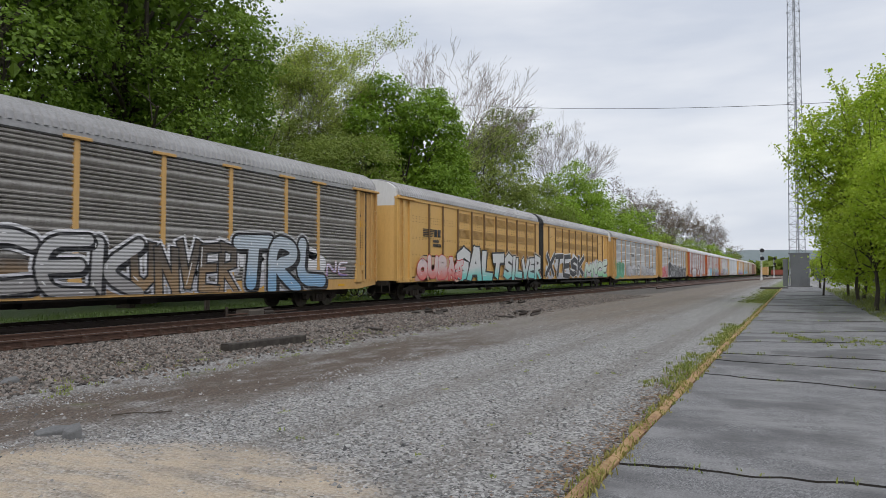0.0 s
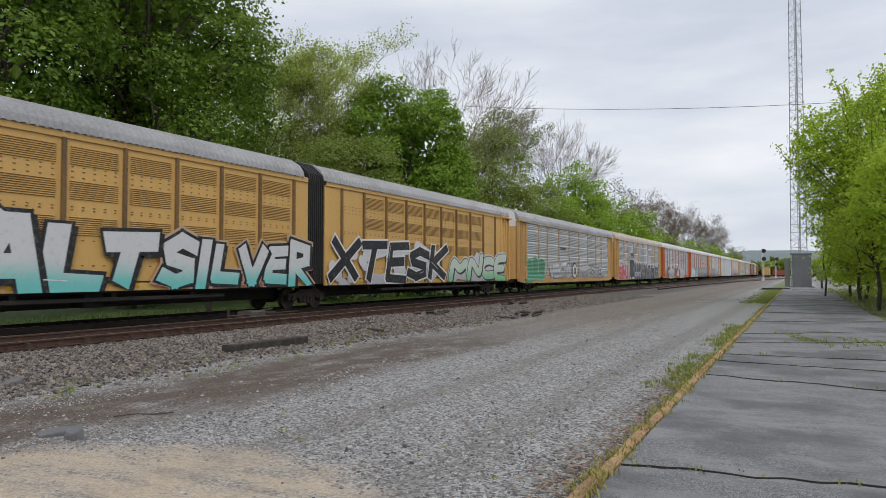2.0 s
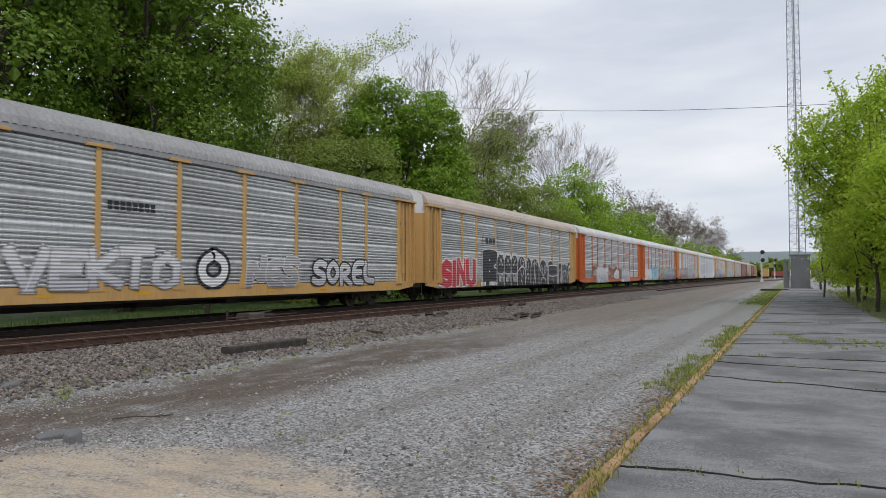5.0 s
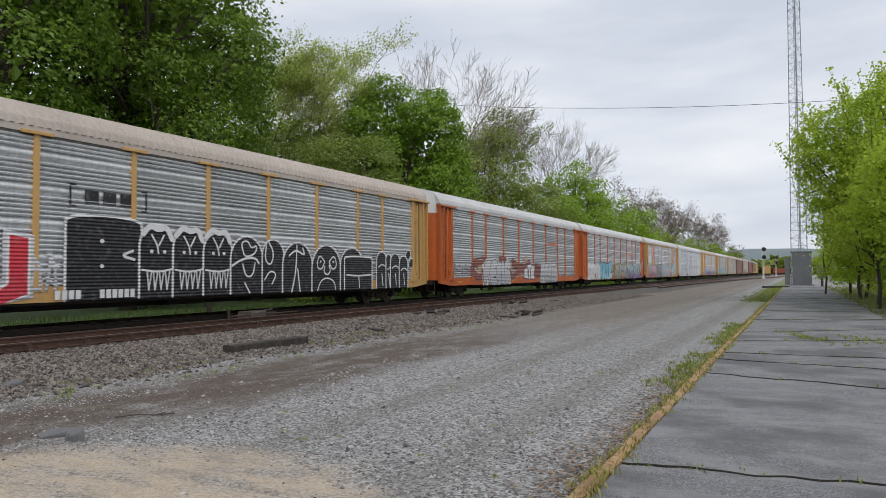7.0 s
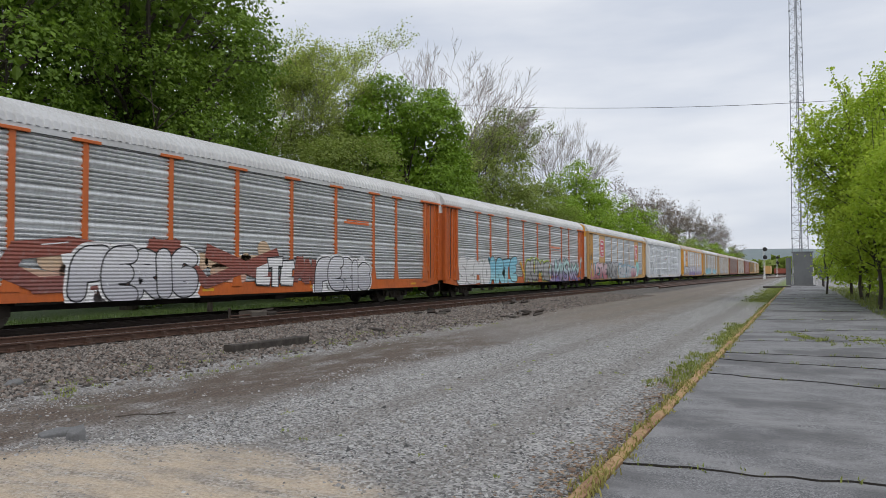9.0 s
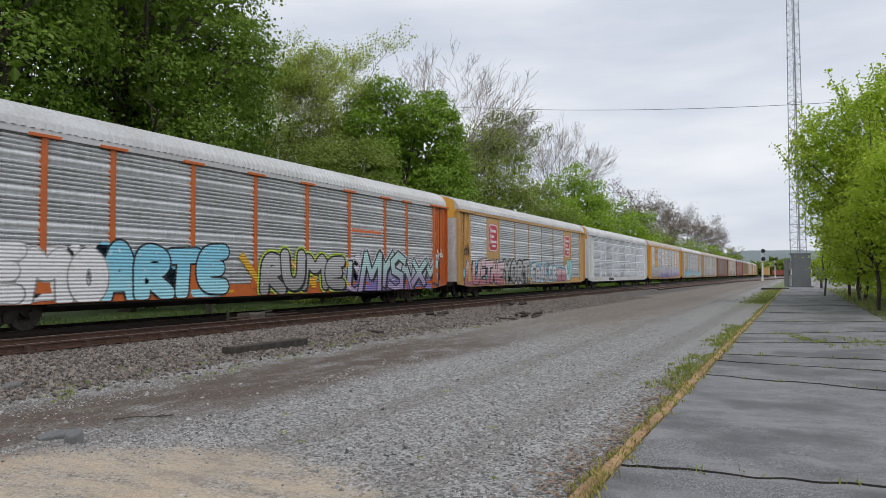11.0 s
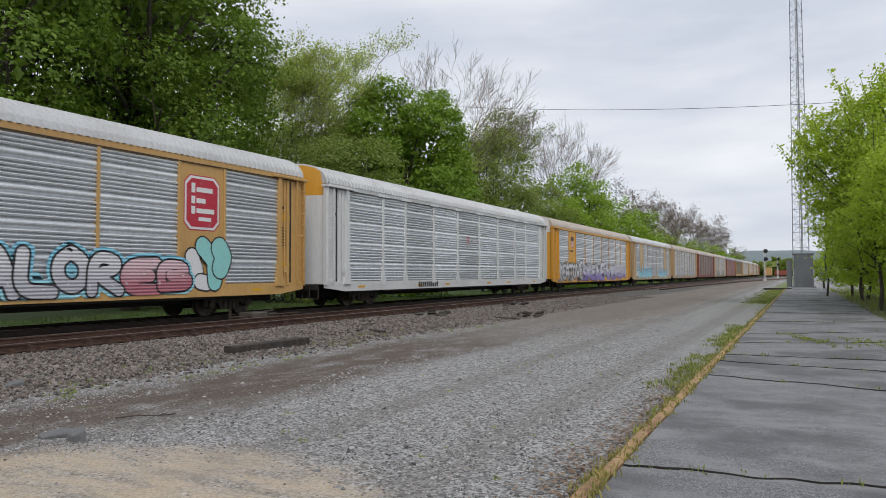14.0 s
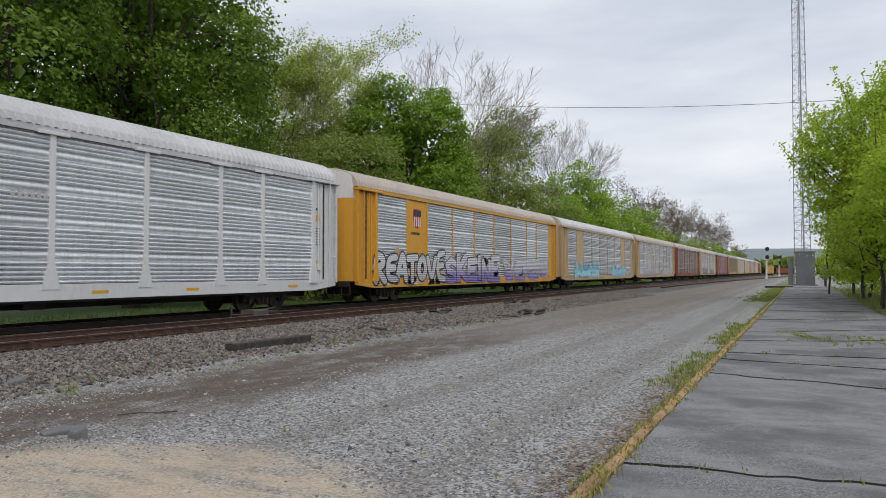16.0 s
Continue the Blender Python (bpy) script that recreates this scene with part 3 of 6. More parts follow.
tagged(new("leaf_litter", leaves_.mesh("leaf_litter", M["litter"])), "brown dead leaves lying along the kerb", "leaves", kind="stuff")
k_, j_, w_ = weed_spots()
tufts("kerb_weeds", "green weeds growing along the kerb", "grass", k_, 0.085, 16)
tufts("joint_weeds", "small weeds in the asphalt joints", "grass", j_, 0.10, 10)
r_ = random.Random(19)
tufts("kerb_dry_weeds", "yellow-green weeds leaning over the kerb", "dry", [(-1.43 + r_.gauss(0, 0.045), 3.4 + 34 * r_.random() ** 1.4, -0.01, r_.uniform(0.4, 1.0)) for _ in range(520)], 0.10, 9)
tufts("yard_weeds", "sparse yellow-green weeds on the gravel", "grass", w_, 0.085, 9)
r_ = random.Random(31)
tufts("verge_grass", "long grass beyond the far track", "shade_grass", [(-23 - 4 * r_.random(), r_.uniform(8, 90), -0.28, r_.uniform(0.8, 1.8)) for _ in range(5000)], 0.22, 4)
tufts("bank_grass", "grass and weeds under the trees beside the platform", "grass", [(r_.uniform(2.5, 9), r_.uniform(22, 80), -0.09, r_.uniform(0.6, 1.7)) for _ in range(2600)], 0.22, 5)


# ---- tracks ----
def build_track(x, y1, name, label, near):
    tr = thing(name, label, "railway track", (x, 0, 0), kind="structure")
    sec = [(-0.07, 0.03), (0.07, 0.03), (0.07, 0.045), (0.012, 0.06), (0.012, 0.155), (0.036, 0.165), (0.036, 0.192), (0.026, 0.2), (-0.026, 0.2), (-0.036, 0.192), (-0.036, 0.165), (-0.012, 0.155), (-0.012, 0.06), (-0.07, 0.045)]
    head = [(-0.03, 0.2), (0.03, 0.2), (0.02, 0.2035), (-0.02, 0.2035)]
    for s in (-0.75, 0.75):
        g = Geo()
        g.along(sec, -30, y1)
        rail = part("rail", g, "rust" if near else "rust_dark", tr, "rust-brown steel rail" if near else "dark oily steel rail with the train's shade in its colour", (s, 0, 0))
        g = Geo()
        g.along(head, -30, y1)
        part("running_surface", g, "polished", rail, "worn bright running surface")
    g = Geo()
    g.box(-1.3, 1.3, -0.115, 0.115, -0.14, 0.024, 0.012)
    tie = g.mesh("tie", M["tie"])
    g = Geo()
    g.box(-0.16, 0.16, -0.09, 0.09, 0.022, 0.042)
    g.box(0.05, 0.15, -0.05, 0.05, 0.04, 0.10)
    g.box(-0.15, -0.05, -0.05, 0.05, 0.04, 0.10)
    clip = g.mesh("tie_plate", M["rust"])
    n = 150 if near else 60
    for i in range(n):
        y = -2 + i * 0.56 + 0.05 * math.sin(i * 2.3)
        part("tie", tie, "", tr, at=(0.04 * math.sin(i * 1.7), y, 0))
        if near:
            for s in (-0.75, 0.75):
                part("tie_plate", clip, "", tr, at=(s, y, 0))
    if near:
        g = Geo()
        g.plate([(-0.07, 0.0), (0.07, 0.0), (0.06, 0.06), (0.03, 0.16), (-0.04, 0.16), (-0.04, 0.07)], 0.02, 0.17)
        g.box(0.1, 0.24, -0.08, 0.08, 0.02, 0.06)
        anchor = g.mesh("rail_anchor", M["anchor"])
        for i in range(22):
            part("rail_anchor", anchor, "", tr, at=(0.72, 6.9 + i * 1.12 + 0.2 * math.sin(i * 5), 0))


build_track(NEAR_X, 330, "near_track", "rusty rails on dark ties in ballast", True)
build_track(TRAIN_X, 330, "far_track", "dark oily track with the shade under the train painted in", False)


# ---- train ----
BAYS = [-12.0, -9.2, -7.2, -4.3, -1.45, 1.45, 4.3, 7.2, 9.2, 12.0]   # edges of the side bays along a car
HALF = 13.5


def corrugated(width, flat=False):
    """A side sheet with groups of horizontal ribs between plain perforated bands; its face looks along +x."""
    z = 1.12
    prof = [(0.0, z)]
    if flat:
        prof = [(0, 1.12), (0, 5.02)]
    else:
        while z < 4.7:
            for _ in range(5):
                prof += [(-0.025, z), (0.05, z + 0.022), (0.06, z + 0.06), (0.045, z + 0.08), (-0.01, z + 0.105)]
                z += 0.122
            prof += [(-0.03, z), (0.022, z + 0.05), (0.042, z + 0.10), (0.046, z + 0.14), (0.034, z + 0.19), (-0.008, z + 0.24), (-0.03, z + 0.262)]
            z += 0.268
        prof = [p for p in prof if p[1] < 5.0] + [(0.0, 5.02)]
    g = Geo()
    n = len(prof)
    g.v = [(x, -width / 2, zz) for x, zz in prof] + [(x, width / 2, zz) for x, zz in prof]
    g.f = [(i, n + i, n + i + 1, i + 1) for i in range(n - 1)]
    b = len(g.v)
    g.v += [(-0.06, -width / 2, 1.12), (-0.06, -width / 2, 5.02), (-0.06, width / 2, 1.12), (-0.06, width / 2, 5.02)]
    g.f += [(b, b + 1, b + 3, b + 2)]
    # rivet rows and perforations
    for k in range(1 if flat else 4):
        zz = 1.12 + 0.61 + 0.878 * k + 0.05
        for i in range(int(width / 0.45)):
            y = -width / 2 + 0.25 + i * 0.45
            g.box(0.03, 0.056, y, y + 0.05, zz + 0.06, zz + 0.085)
    return g


def post_geo(cap=True):
    g = Geo()
    g.plate([(-0.25, 0.98), (0.25, 0.98), (0.085, 1.7), (0.085, 5.02), (-0.085, 5.02), (-0.085, 1.7)], -0.02, 0.07)
    if cap:
        g.box(-0.02, 0.13, -0.42, 0.42, 5.0, 5.09, 0.01)
    return g


def slim_post_geo():
    g = Geo()
    g.box(-0.02, 0.06, -0.055, 0.055, 1.0, 5.05, 0.008)
    return g


ROOF = [(-1.6, 5.2), (-1.55, 5.42), (-1.36, 5.68), (-0.95, 5.90), (-0.42, 6.03), (0.0, 6.06), (0.42, 6.03), (0.95, 5.90), (1.36, 5.68), (1.55, 5.42), (1.6, 5.2)]


def roof_geo(half, pitch=0.24):
    """An arched roof of sheets with raised cross ribs."""
    arc = ROOF
    g = Geo()
    n = len(arc)
    rows = []
    y = -half
    while y < half - 0.01:
        rows += [(y, 0.0), (y + pitch * 0.12, 0.048), (y + pitch * 0.56, 0.048), (y + pitch * 0.66, 0.0)]
        y += pitch
    rows = [(min(a, half), b) for a, b in rows] + [(half, 0.0)]
    for yy, up in rows:
        g.v += [(x * (1 + up * 0.62), yy, z + up * (0.35 + 0.65 * (1 - abs(x) / 1.6))) for x, z in arc]
    g.f = [(j * n + i, j * n + i + 1, (j + 1) * n + i + 1, (j + 1) * n + i) for j in range(len(rows) - 1) for i in range(n - 1)]
    k = len(rows) - 1
    g.f += [tuple(range(n)), tuple(k * n + i for i in reversed(range(n)))]
    return g


def ladder_geo(h0=1.0, h1=5.1, w=0.42):
    g = Geo()
    for y in (-w / 2, w / 2):
        g.box(-0.02, 0.03, y - 0.025, y + 0.025, h0, h1)
    k = int((h1 - h0) / 0.43)
    for i in range(k):
        z = h0 + 0.2 + i * 0.43
        g.rod((0.06, -w / 2, z), (0.06, w / 2, z), 0.014, sides=5)
        g.rod((0.0, -w / 2, z), (0.06, -w / 2, z), 0.014, sides=4)
        g.rod((0.0, w / 2, z), (0.06, w / 2, z), 0.014, sides=4)
    return g


def wheelset_geo():
    g = Geo()
    for s in (-0.75, 0.75):
        o = -0.07 if s > 0 else 0.07
        g.rod((s - 0.055, 0, 0), (s + 0.055, 0, 0), 0.42, sides=24)
        g.rod((s + o - 0.012, 0, 0), (s + o + 0.012, 0, 0), 0.45, sides=24)
        for i in range(3):
            a = i * 2.094
            g.box(s + (0.056 if s > 0 else -0.075), s + (0.075 if s > 0 else -0.056), 0.2 * math.cos(a) - 0.05, 0.2 * math.cos(a) + 0.05, 0.2 * math.sin(a) - 0.05, 0.2 * math.sin(a) + 0.05)
    g.rod((-1.05, 0, 0), (1.05, 0, 0), 0.08, sides=10)
    return g


def bogie_geo():
    """Two cast side frames with springs and a bolster."""
    g = Geo()
    for s in (-1.0, 1.0):
        g.plate([(-1.15, 0.34), (-1.15, 0.6), (-0.75, 0.66), (-0.35, 0.78), (0.35, 0.78), (0.75, 0.66), (1.15, 0.6), (1.15, 0.34), (0.75, 0.34), (0.55, 0.5), (0.4, 0.22), (-0.4, 0.22), (-0.55, 0.5), (-0.75, 0.34)], s - 0.07, s + 0.07)
        for y in (-0.2, 0, 0.2):
            g.rod((s + 0.08, y, 0.24), (s + 0.08, y, 0.52), 0.08, sides=8)
        for y in (-0.87, 0.87):
            g.rod((s - 0.12, y, 0.42), (s + 0.14, y, 0.42), 0.13, sides=10)
    g.box(-1.05, 1.05, -0.22, 0.22, 0.42, 0.72, 0.04)
    return g


def end_geo(z0, z1, bow=0.28, arched=False):
    """A curved end wall, bowed outwards towards -y; arched: its top follows the roof."""
    g = Geo()
    n = 12
    xs = [-1.44 + 2.88 * i / n for i in range(n + 1)]
    tops = [float(np.interp(x, [p[0] for p in ROOF], [p[1] for p in ROOF])) - 0.03 if arched else z1 for x in xs]
    for x, zt in zip(xs, tops):
        g.v += [(x, -bow * (1 - (x / 1.44) ** 2), z0), (x, -bow * (1 - (x / 1.44) ** 2) * (0.55 if arched else 1), zt)]
    g.f = [(2 * i, 2 * i + 2, 2 * i + 3, 2 * i + 1) for i in range(n)]
    b = len(g.v)
    for x, zt in zip(xs, tops):
        g.v += [(x, 0.4, z0), (x, 0.4, zt)]
    g.f += [(b + 2 * i + 1, b + 2 * i + 3, b + 2 * i + 2, b + 2 * i) for i in range(n)]
    g.f += [(2 * i + 1, 2 * i + 3, b + 2 * i + 3, b + 2 * i + 1) for i in range(n)] + [(2 * i, b + 2 * i, b + 2 * i + 2, 2 * i + 2) for i in range(n)]
    g.f += [(0, 1, b + 1, b), (2 * n, b + 2 * n, b + 2 * n + 1, 2 * n + 1)]
    g.box(0.30, 0.34, -bow - 0.02, -bow + 0.04, z0 + 0.05, z1 - 0.05)
    g.box(-0.42, -0.36, -bow - 0.02, -bow + 0.04, z0 + 0.05, z1 - 0.05)
    return g


def coupler_geo():
    g = Geo()
    g.box(-0.16, 0.16, 0.0, 0.95, 0.72, 0.95, 0.03)
    g.box(-0.24, 0.2, -0.12, 0.14, 0.66, 1.0, 0.06)
    for x in (-0.45, 0.5):
        for k in range(8):
            a, b = k / 8 * math.pi, (k + 1) / 8 * math.pi
            g.rod((x, 0.35 - 0.35 * math.cos(a), 0.62 - 0.33 * math.sin(a)), (x, 0.35 - 0.35 * math.cos(b), 0.62 - 0.33 * math.sin(b)), 0.025, sides=5)
    g.box(-1.25, 1.25, 0.55, 0.75, 0.78, 0.98, 0.02)
    g.rod((1.0, 0.5, 0.42), (1.45, 0.5, 0.42), 0.02)
    g.rod((1.45, 0.5, 0.42), (1.45, 0.5, 0.95), 0.02)
    g.rod((1.0, 0.5, 0.42), (1.0, 0.5, 0.95), 0.02)
    return g


def underframe_geo(half):
    g = Geo()
    g.box(-1.45, 1.45, -half + 0.5, half - 0.5, 0.86, 1.0)
    g.box(-0.3, 0.3, -half + 0.4, half - 0.4, 0.42, 0.88, 0.03)
    for y in np.arange(-half + 3.6, half - 3.5, 2.9):
        g.box(-1.4, 1.4, y - 0.08, y + 0.08, 0.66, 0.9)
    g.rod((0.7, -2.4, 0.62), (0.7, -0.9, 0.62), 0.2, sides=10)
    g.box(0.6, 1.2, 1.0, 1.6, 0.45, 0.9, 0.03)
    g.box(1.2, 1.5, -half + 4.5, half - 4.5, 0.62, 0.74, 0.02)
    return g


SHARED = {}


def shared(key, build, mat, smooth=False):
    """One mesh for all alike parts."""
    if (key, mat) not in SHARED:
        SHARED[key, mat] = build().mesh(key, M[mat], smooth)
    return SHARED[key, mat]


CARS = []        # (car, place of its middle along the line at the clip's start)
WHEELS = []


def add_bogie(car, y, turning):
    b = part("bogie", shared("bogie", bogie_geo, "bogie"), "", car, "grimy cast-steel bogie", (0, y, 0))
    for dy in (-0.87, 0.87):
        w = part("wheelset", shared("wheelset", wheelset_geo, "tread"), "", b, "worn steel wheels on an axle", (0, dy, 0.42))
        if turning:
            WHEELS.append((w, dy))


def bars(parent, name, mat, y0, z0, items, x, t=0.006):
    if name in ("reflector", "notice"):
        for y, z, w, h in items:
            g = Geo()
            g.box(x, x + t, y0 + y, y0 + y + w, z0 + z, z0 + z + h)
            part(name, g, mat, parent)
        return None
    o = bars_joined(parent, name, mat, y0, z0, items, x, t)
    o["kind"] = "stuff"
    return o


def bars_joined(parent, name, mat, y0, z0, items, x, t=0.006):
    """Small flat bars in place of lettering: (y, z, width, height) from a corner."""
    g = Geo()
    for y, z, w, h in items:
        g.box(x, x + t, y0 + y, y0 + y + w, z0 + z, z0 + z + h)
    return part(name, g, mat, parent)


def lettering(parent, y, z, n, h, mat, x=1.62, name="lettering"):
    w = h * 0.6
    return bars(parent, name, mat, y, z, [(i * w * 1.35, 0, w, h) for i in range(n)], x)


def autorack(mid, frame_mat, sheet, roof, label, top="white", sill=None, plates=(), cap=True, slim=False, turning=False, end_mat=None, detail=True):
    """An enclosed car carrier: corrugated side sheets between posts, arched roof, end doors, ladders, bogies."""
    sill = sill or frame_mat
    car = thing("autorack_car", label, "railway car", (TRAIN_X, mid, RAIL), group="cars of the train")
    CARS.append((car, mid))
    part("underframe", shared("underframe", lambda: underframe_geo(HALF), "under"), "", car, "grimy black underframe")
    part("roof", shared("roof", lambda: roof_geo(HALF - 0.05), roof), "", car)

    def sill_geo(side):
        g = Geo()
        g.plate([(-12.1, 0.70), (12.1, 0.70), (13.5, 0.86), (13.5, 1.12), (-13.5, 1.12), (-13.5, 0.86)], *((1.5, 1.6) if side > 0 else (-1.6, -1.5)))
        return g
    for s in (1, -1):
        part("side_sill", shared("sill%d" % s, lambda: sill_geo(s), sill), "", car)

    def rail_geo():
        g = Geo()
        g.box(1.5, 1.615, -13.4, 13.4, 5.0, 5.22, 0.012)
        g.box(-1.6, -1.5, -13.4, 13.4, 5.0, 5.22)
        return g
    part("top_rail", shared("top_rail", rail_geo, frame_mat if slim else roof), "", car)
    # black strip stands in for the shade in the gap under the eaves
    part("eaves_gap", shared("eaves_gap", lambda: (lambda q: (q.box(1.6, 1.617, -13.3, 13.3, 5.005, 5.035), q)[1])(Geo()), "black"), "", car, "black strip for the shaded gap under the eaves")
    g_far = lambda: (lambda q: (q.box(-1.58, -1.5, -13.4, 13.4, 1.1, 5.05), q)[1])(Geo())
    part("far_side", shared("far_side", g_far, sheet), "", car, "corrugated far side wall")
    for i in range(len(BAYS) - 1):
        a, b = BAYS[i], BAYS[i + 1]
        if i in plates:
            part("plate", shared("plate%.1f" % (b - a), lambda: (lambda q: (q.box(-0.05, 0.02, -(b - a) / 2, (b - a) / 2, 1.1, 5.02), q)[1])(Geo()), frame_mat), "", car, at=(1.55, (a + b) / 2, 0))
        else:
            part("side_sheet", shared("sheet%.1f" % (b - a), lambda: corrugated(b - a), sheet), "", car, at=(1.55, (a + b) / 2, 0))
    for y in BAYS[1:-1]:
        part("post", shared("slim" if slim else "post", slim_post_geo if slim else post_geo, frame_mat), "", car, at=(1.55, y, 0))

    def pocket():
        """The solid side plate at a car's end with its door track."""
        g = Geo()
        g.box(1.42, 1.56, -13.42, -12.0, 1.0, 5.1, 0.01)
        return g

    def door_post():
        g = Geo()
        g.plate([(-12.3, 1.0), (-11.8, 1.0), (-11.94, 1.9), (-11.94, 5.05), (-12.12, 5.05), (-12.12, 1.9)], 1.5, 1.67)
        return g

    def guide_post():
        g = Geo()
        g.box(1.44, 1.62, -12.6, -12.48, 1.0, 5.0, 0.02)
        return g

    def track_bar():
        g = Geo()
        g.box(1.45, 1.74, -13.6, -11.6, 5.04, 5.14, 0.015)
        g.box(1.5, 1.66, -13.55, -13.46, 1.0, 5.1, 0.01)
        return g

    def sticker():
        g = Geo()
        g.box(1.565, 1.572, -12.95, -12.65, 2.6, 2.75)
        return g
    for end in (0, 180):
        grp = part("end_panel", shared("pocket", pocket, frame_mat), "", car)
        br = part("door_track", shared("track_bar", track_bar, frame_mat), "", car)
        for nm, fn in (("door_post", door_post), ("guide_post", guide_post)):
            o = part(nm, shared(nm, fn, frame_mat), "", car)
            if end:
                o.data = flipped(nm, fn, frame_mat)
        if end:
            grp.data = flipped("pocket", pocket, frame_mat)
            br.data = flipped("track_bar", track_bar, frame_mat)
        y = -1 if not end else 1
        part("door_gap", shared("door_gap", lambda: (lambda q: (q.box(-0.02, 0.012, -0.045, 0.045, 1.05, 5.0), q)[1])(Geo()), "black"), "", car, at=(1.56, 12.74 * y, 0))
        if detail:
            part("hinge_rod", shared("hinge_rod", lambda: (lambda q: (q.rod((0, 0, 1.1), (0, 0, 4.9), 0.03), q.box(-0.02, 0.05, -0.1, 0.1, 1.5, 1.75), q)[2])(Geo()), frame_mat), "", car, at=(1.6, 12.36 * y, 0))
        part("ladder", shared("ladder", ladder_geo, frame_mat), "", car, "painted steel ladder", (1.66, 13.25 * y, 0))
        d = part("end_door", shared("end_low", lambda: end_geo(1.02, 4.7), end_mat or frame_mat), "", car, at=(0, 13.42 * y, 0))
        e = part("end_cap", shared("end_top", lambda: end_geo(4.7, 5.6, arched=True), top), "", car, "pale upper end panel" if top == "white" else "", (0, 13.42 * y, 0))
        c = part("coupler", shared("coupler", coupler_geo, "bogie"), "", car, "knuckle coupler with air hoses", (0, 14.3 * y, 0))
        for o in (d, e, c):
            if end:
                o.rotation_euler = (0, 0, math.pi)
        add_bogie(car, 10.0 * y, turning)
    if detail:
        bars(car, "reflector", "f_reflector", 0, 0.84, [(yy, 0, 0.5, 0.09) for yy in (-11.2, -6.0, -3.0, 2.6, 5.8, 10.6)], 1.6)
        lettering(car, -12.9, 3.9, 3, 0.09, "f_ink", 1.565)
        lettering(car, 12.15, 3.9, 3, 0.09, "f_ink", 1.565)
        bars(car, "notice", "f_reflector", 12.2, 3.45, [(0, 0, 0.5, 0.26), (0, -1.75, 0.5, 0.18)], 1.565)
        bars(car, "notice_text", "f_ink", 12.22, 2.5, [(0, k * 0.11, 0.3 + 0.1 * (k % 3), 0.04) for k in range(7)], 1.565)
    return car


def stretch(car, k, shift):
    """A car a little longer than the others, with its middle moved along the line."""
    car.scale = (1, k, 1)
    n = [c for c, _ in CARS].index(car)
    CARS[n] = (car, CARS[n][1] + shift)


def flipped(key, build, mat):
    """The mesh mirrored end for end."""
    if (key + "_flip", mat) not in SHARED:
        g = build()
        g.v = [(x, -y, z) for x, y, z in g.v]
        g.f = [tuple(reversed(q)) for q in g.f]
        SHARED[key + "_flip", mat] = g.mesh(key, M[mat])
    return SHARED[key + "_flip", mat]


# sprayed pictures: letter-like strokes with a fill, an outline and a cloud behind
def stroke(g, pts, r, x):
    for k, (a, b) in enumerate(zip(pts, pts[1:])):
        dy, dz = b[0] - a[0], b[1] - a[1]
        n = math.hypot(dy, dz) or 1e-6
        ny, nz = -dz / n * r, dy / n * r
        out = []
        a0 = math.atan2(nz, ny)
        for i in range(7):
            t = a0 + math.pi * i / 6
            out.append((a[0] + r * math.cos(t), a[1] + r * math.sin(t)))
        for i in range(7):
            t = a0 + math.pi + math.pi * i / 6
            out.append((b[0] + r * math.cos(t), b[1] + r * math.sin(t)))
        xx = x + 0.00006 * (k % 8)
        g.add([(xx, p, q) for p, q in out], [tuple(range(14))])


def bezier(a, b, c, n=6):
    return [((1 - t) ** 2 * a[0] + 2 * t * (1 - t) * b[0] + t * t * c[0], (1 - t) ** 2 * a[1] + 2 * t * (1 - t) * b[1] + t * t * c[1]) for t in [k / n for k in range(n + 1)]]


def sprayed(car, layers, label):
    """Layers of one sprayed picture: the first is the part, the others lie on it."""
    base = None
    for name, g, mat in layers:
        if not g.f:
            continue
        o = part(name, g, mat, base or car, "" if base else label)
        o["kind"] = "stuff"
        base = base or o


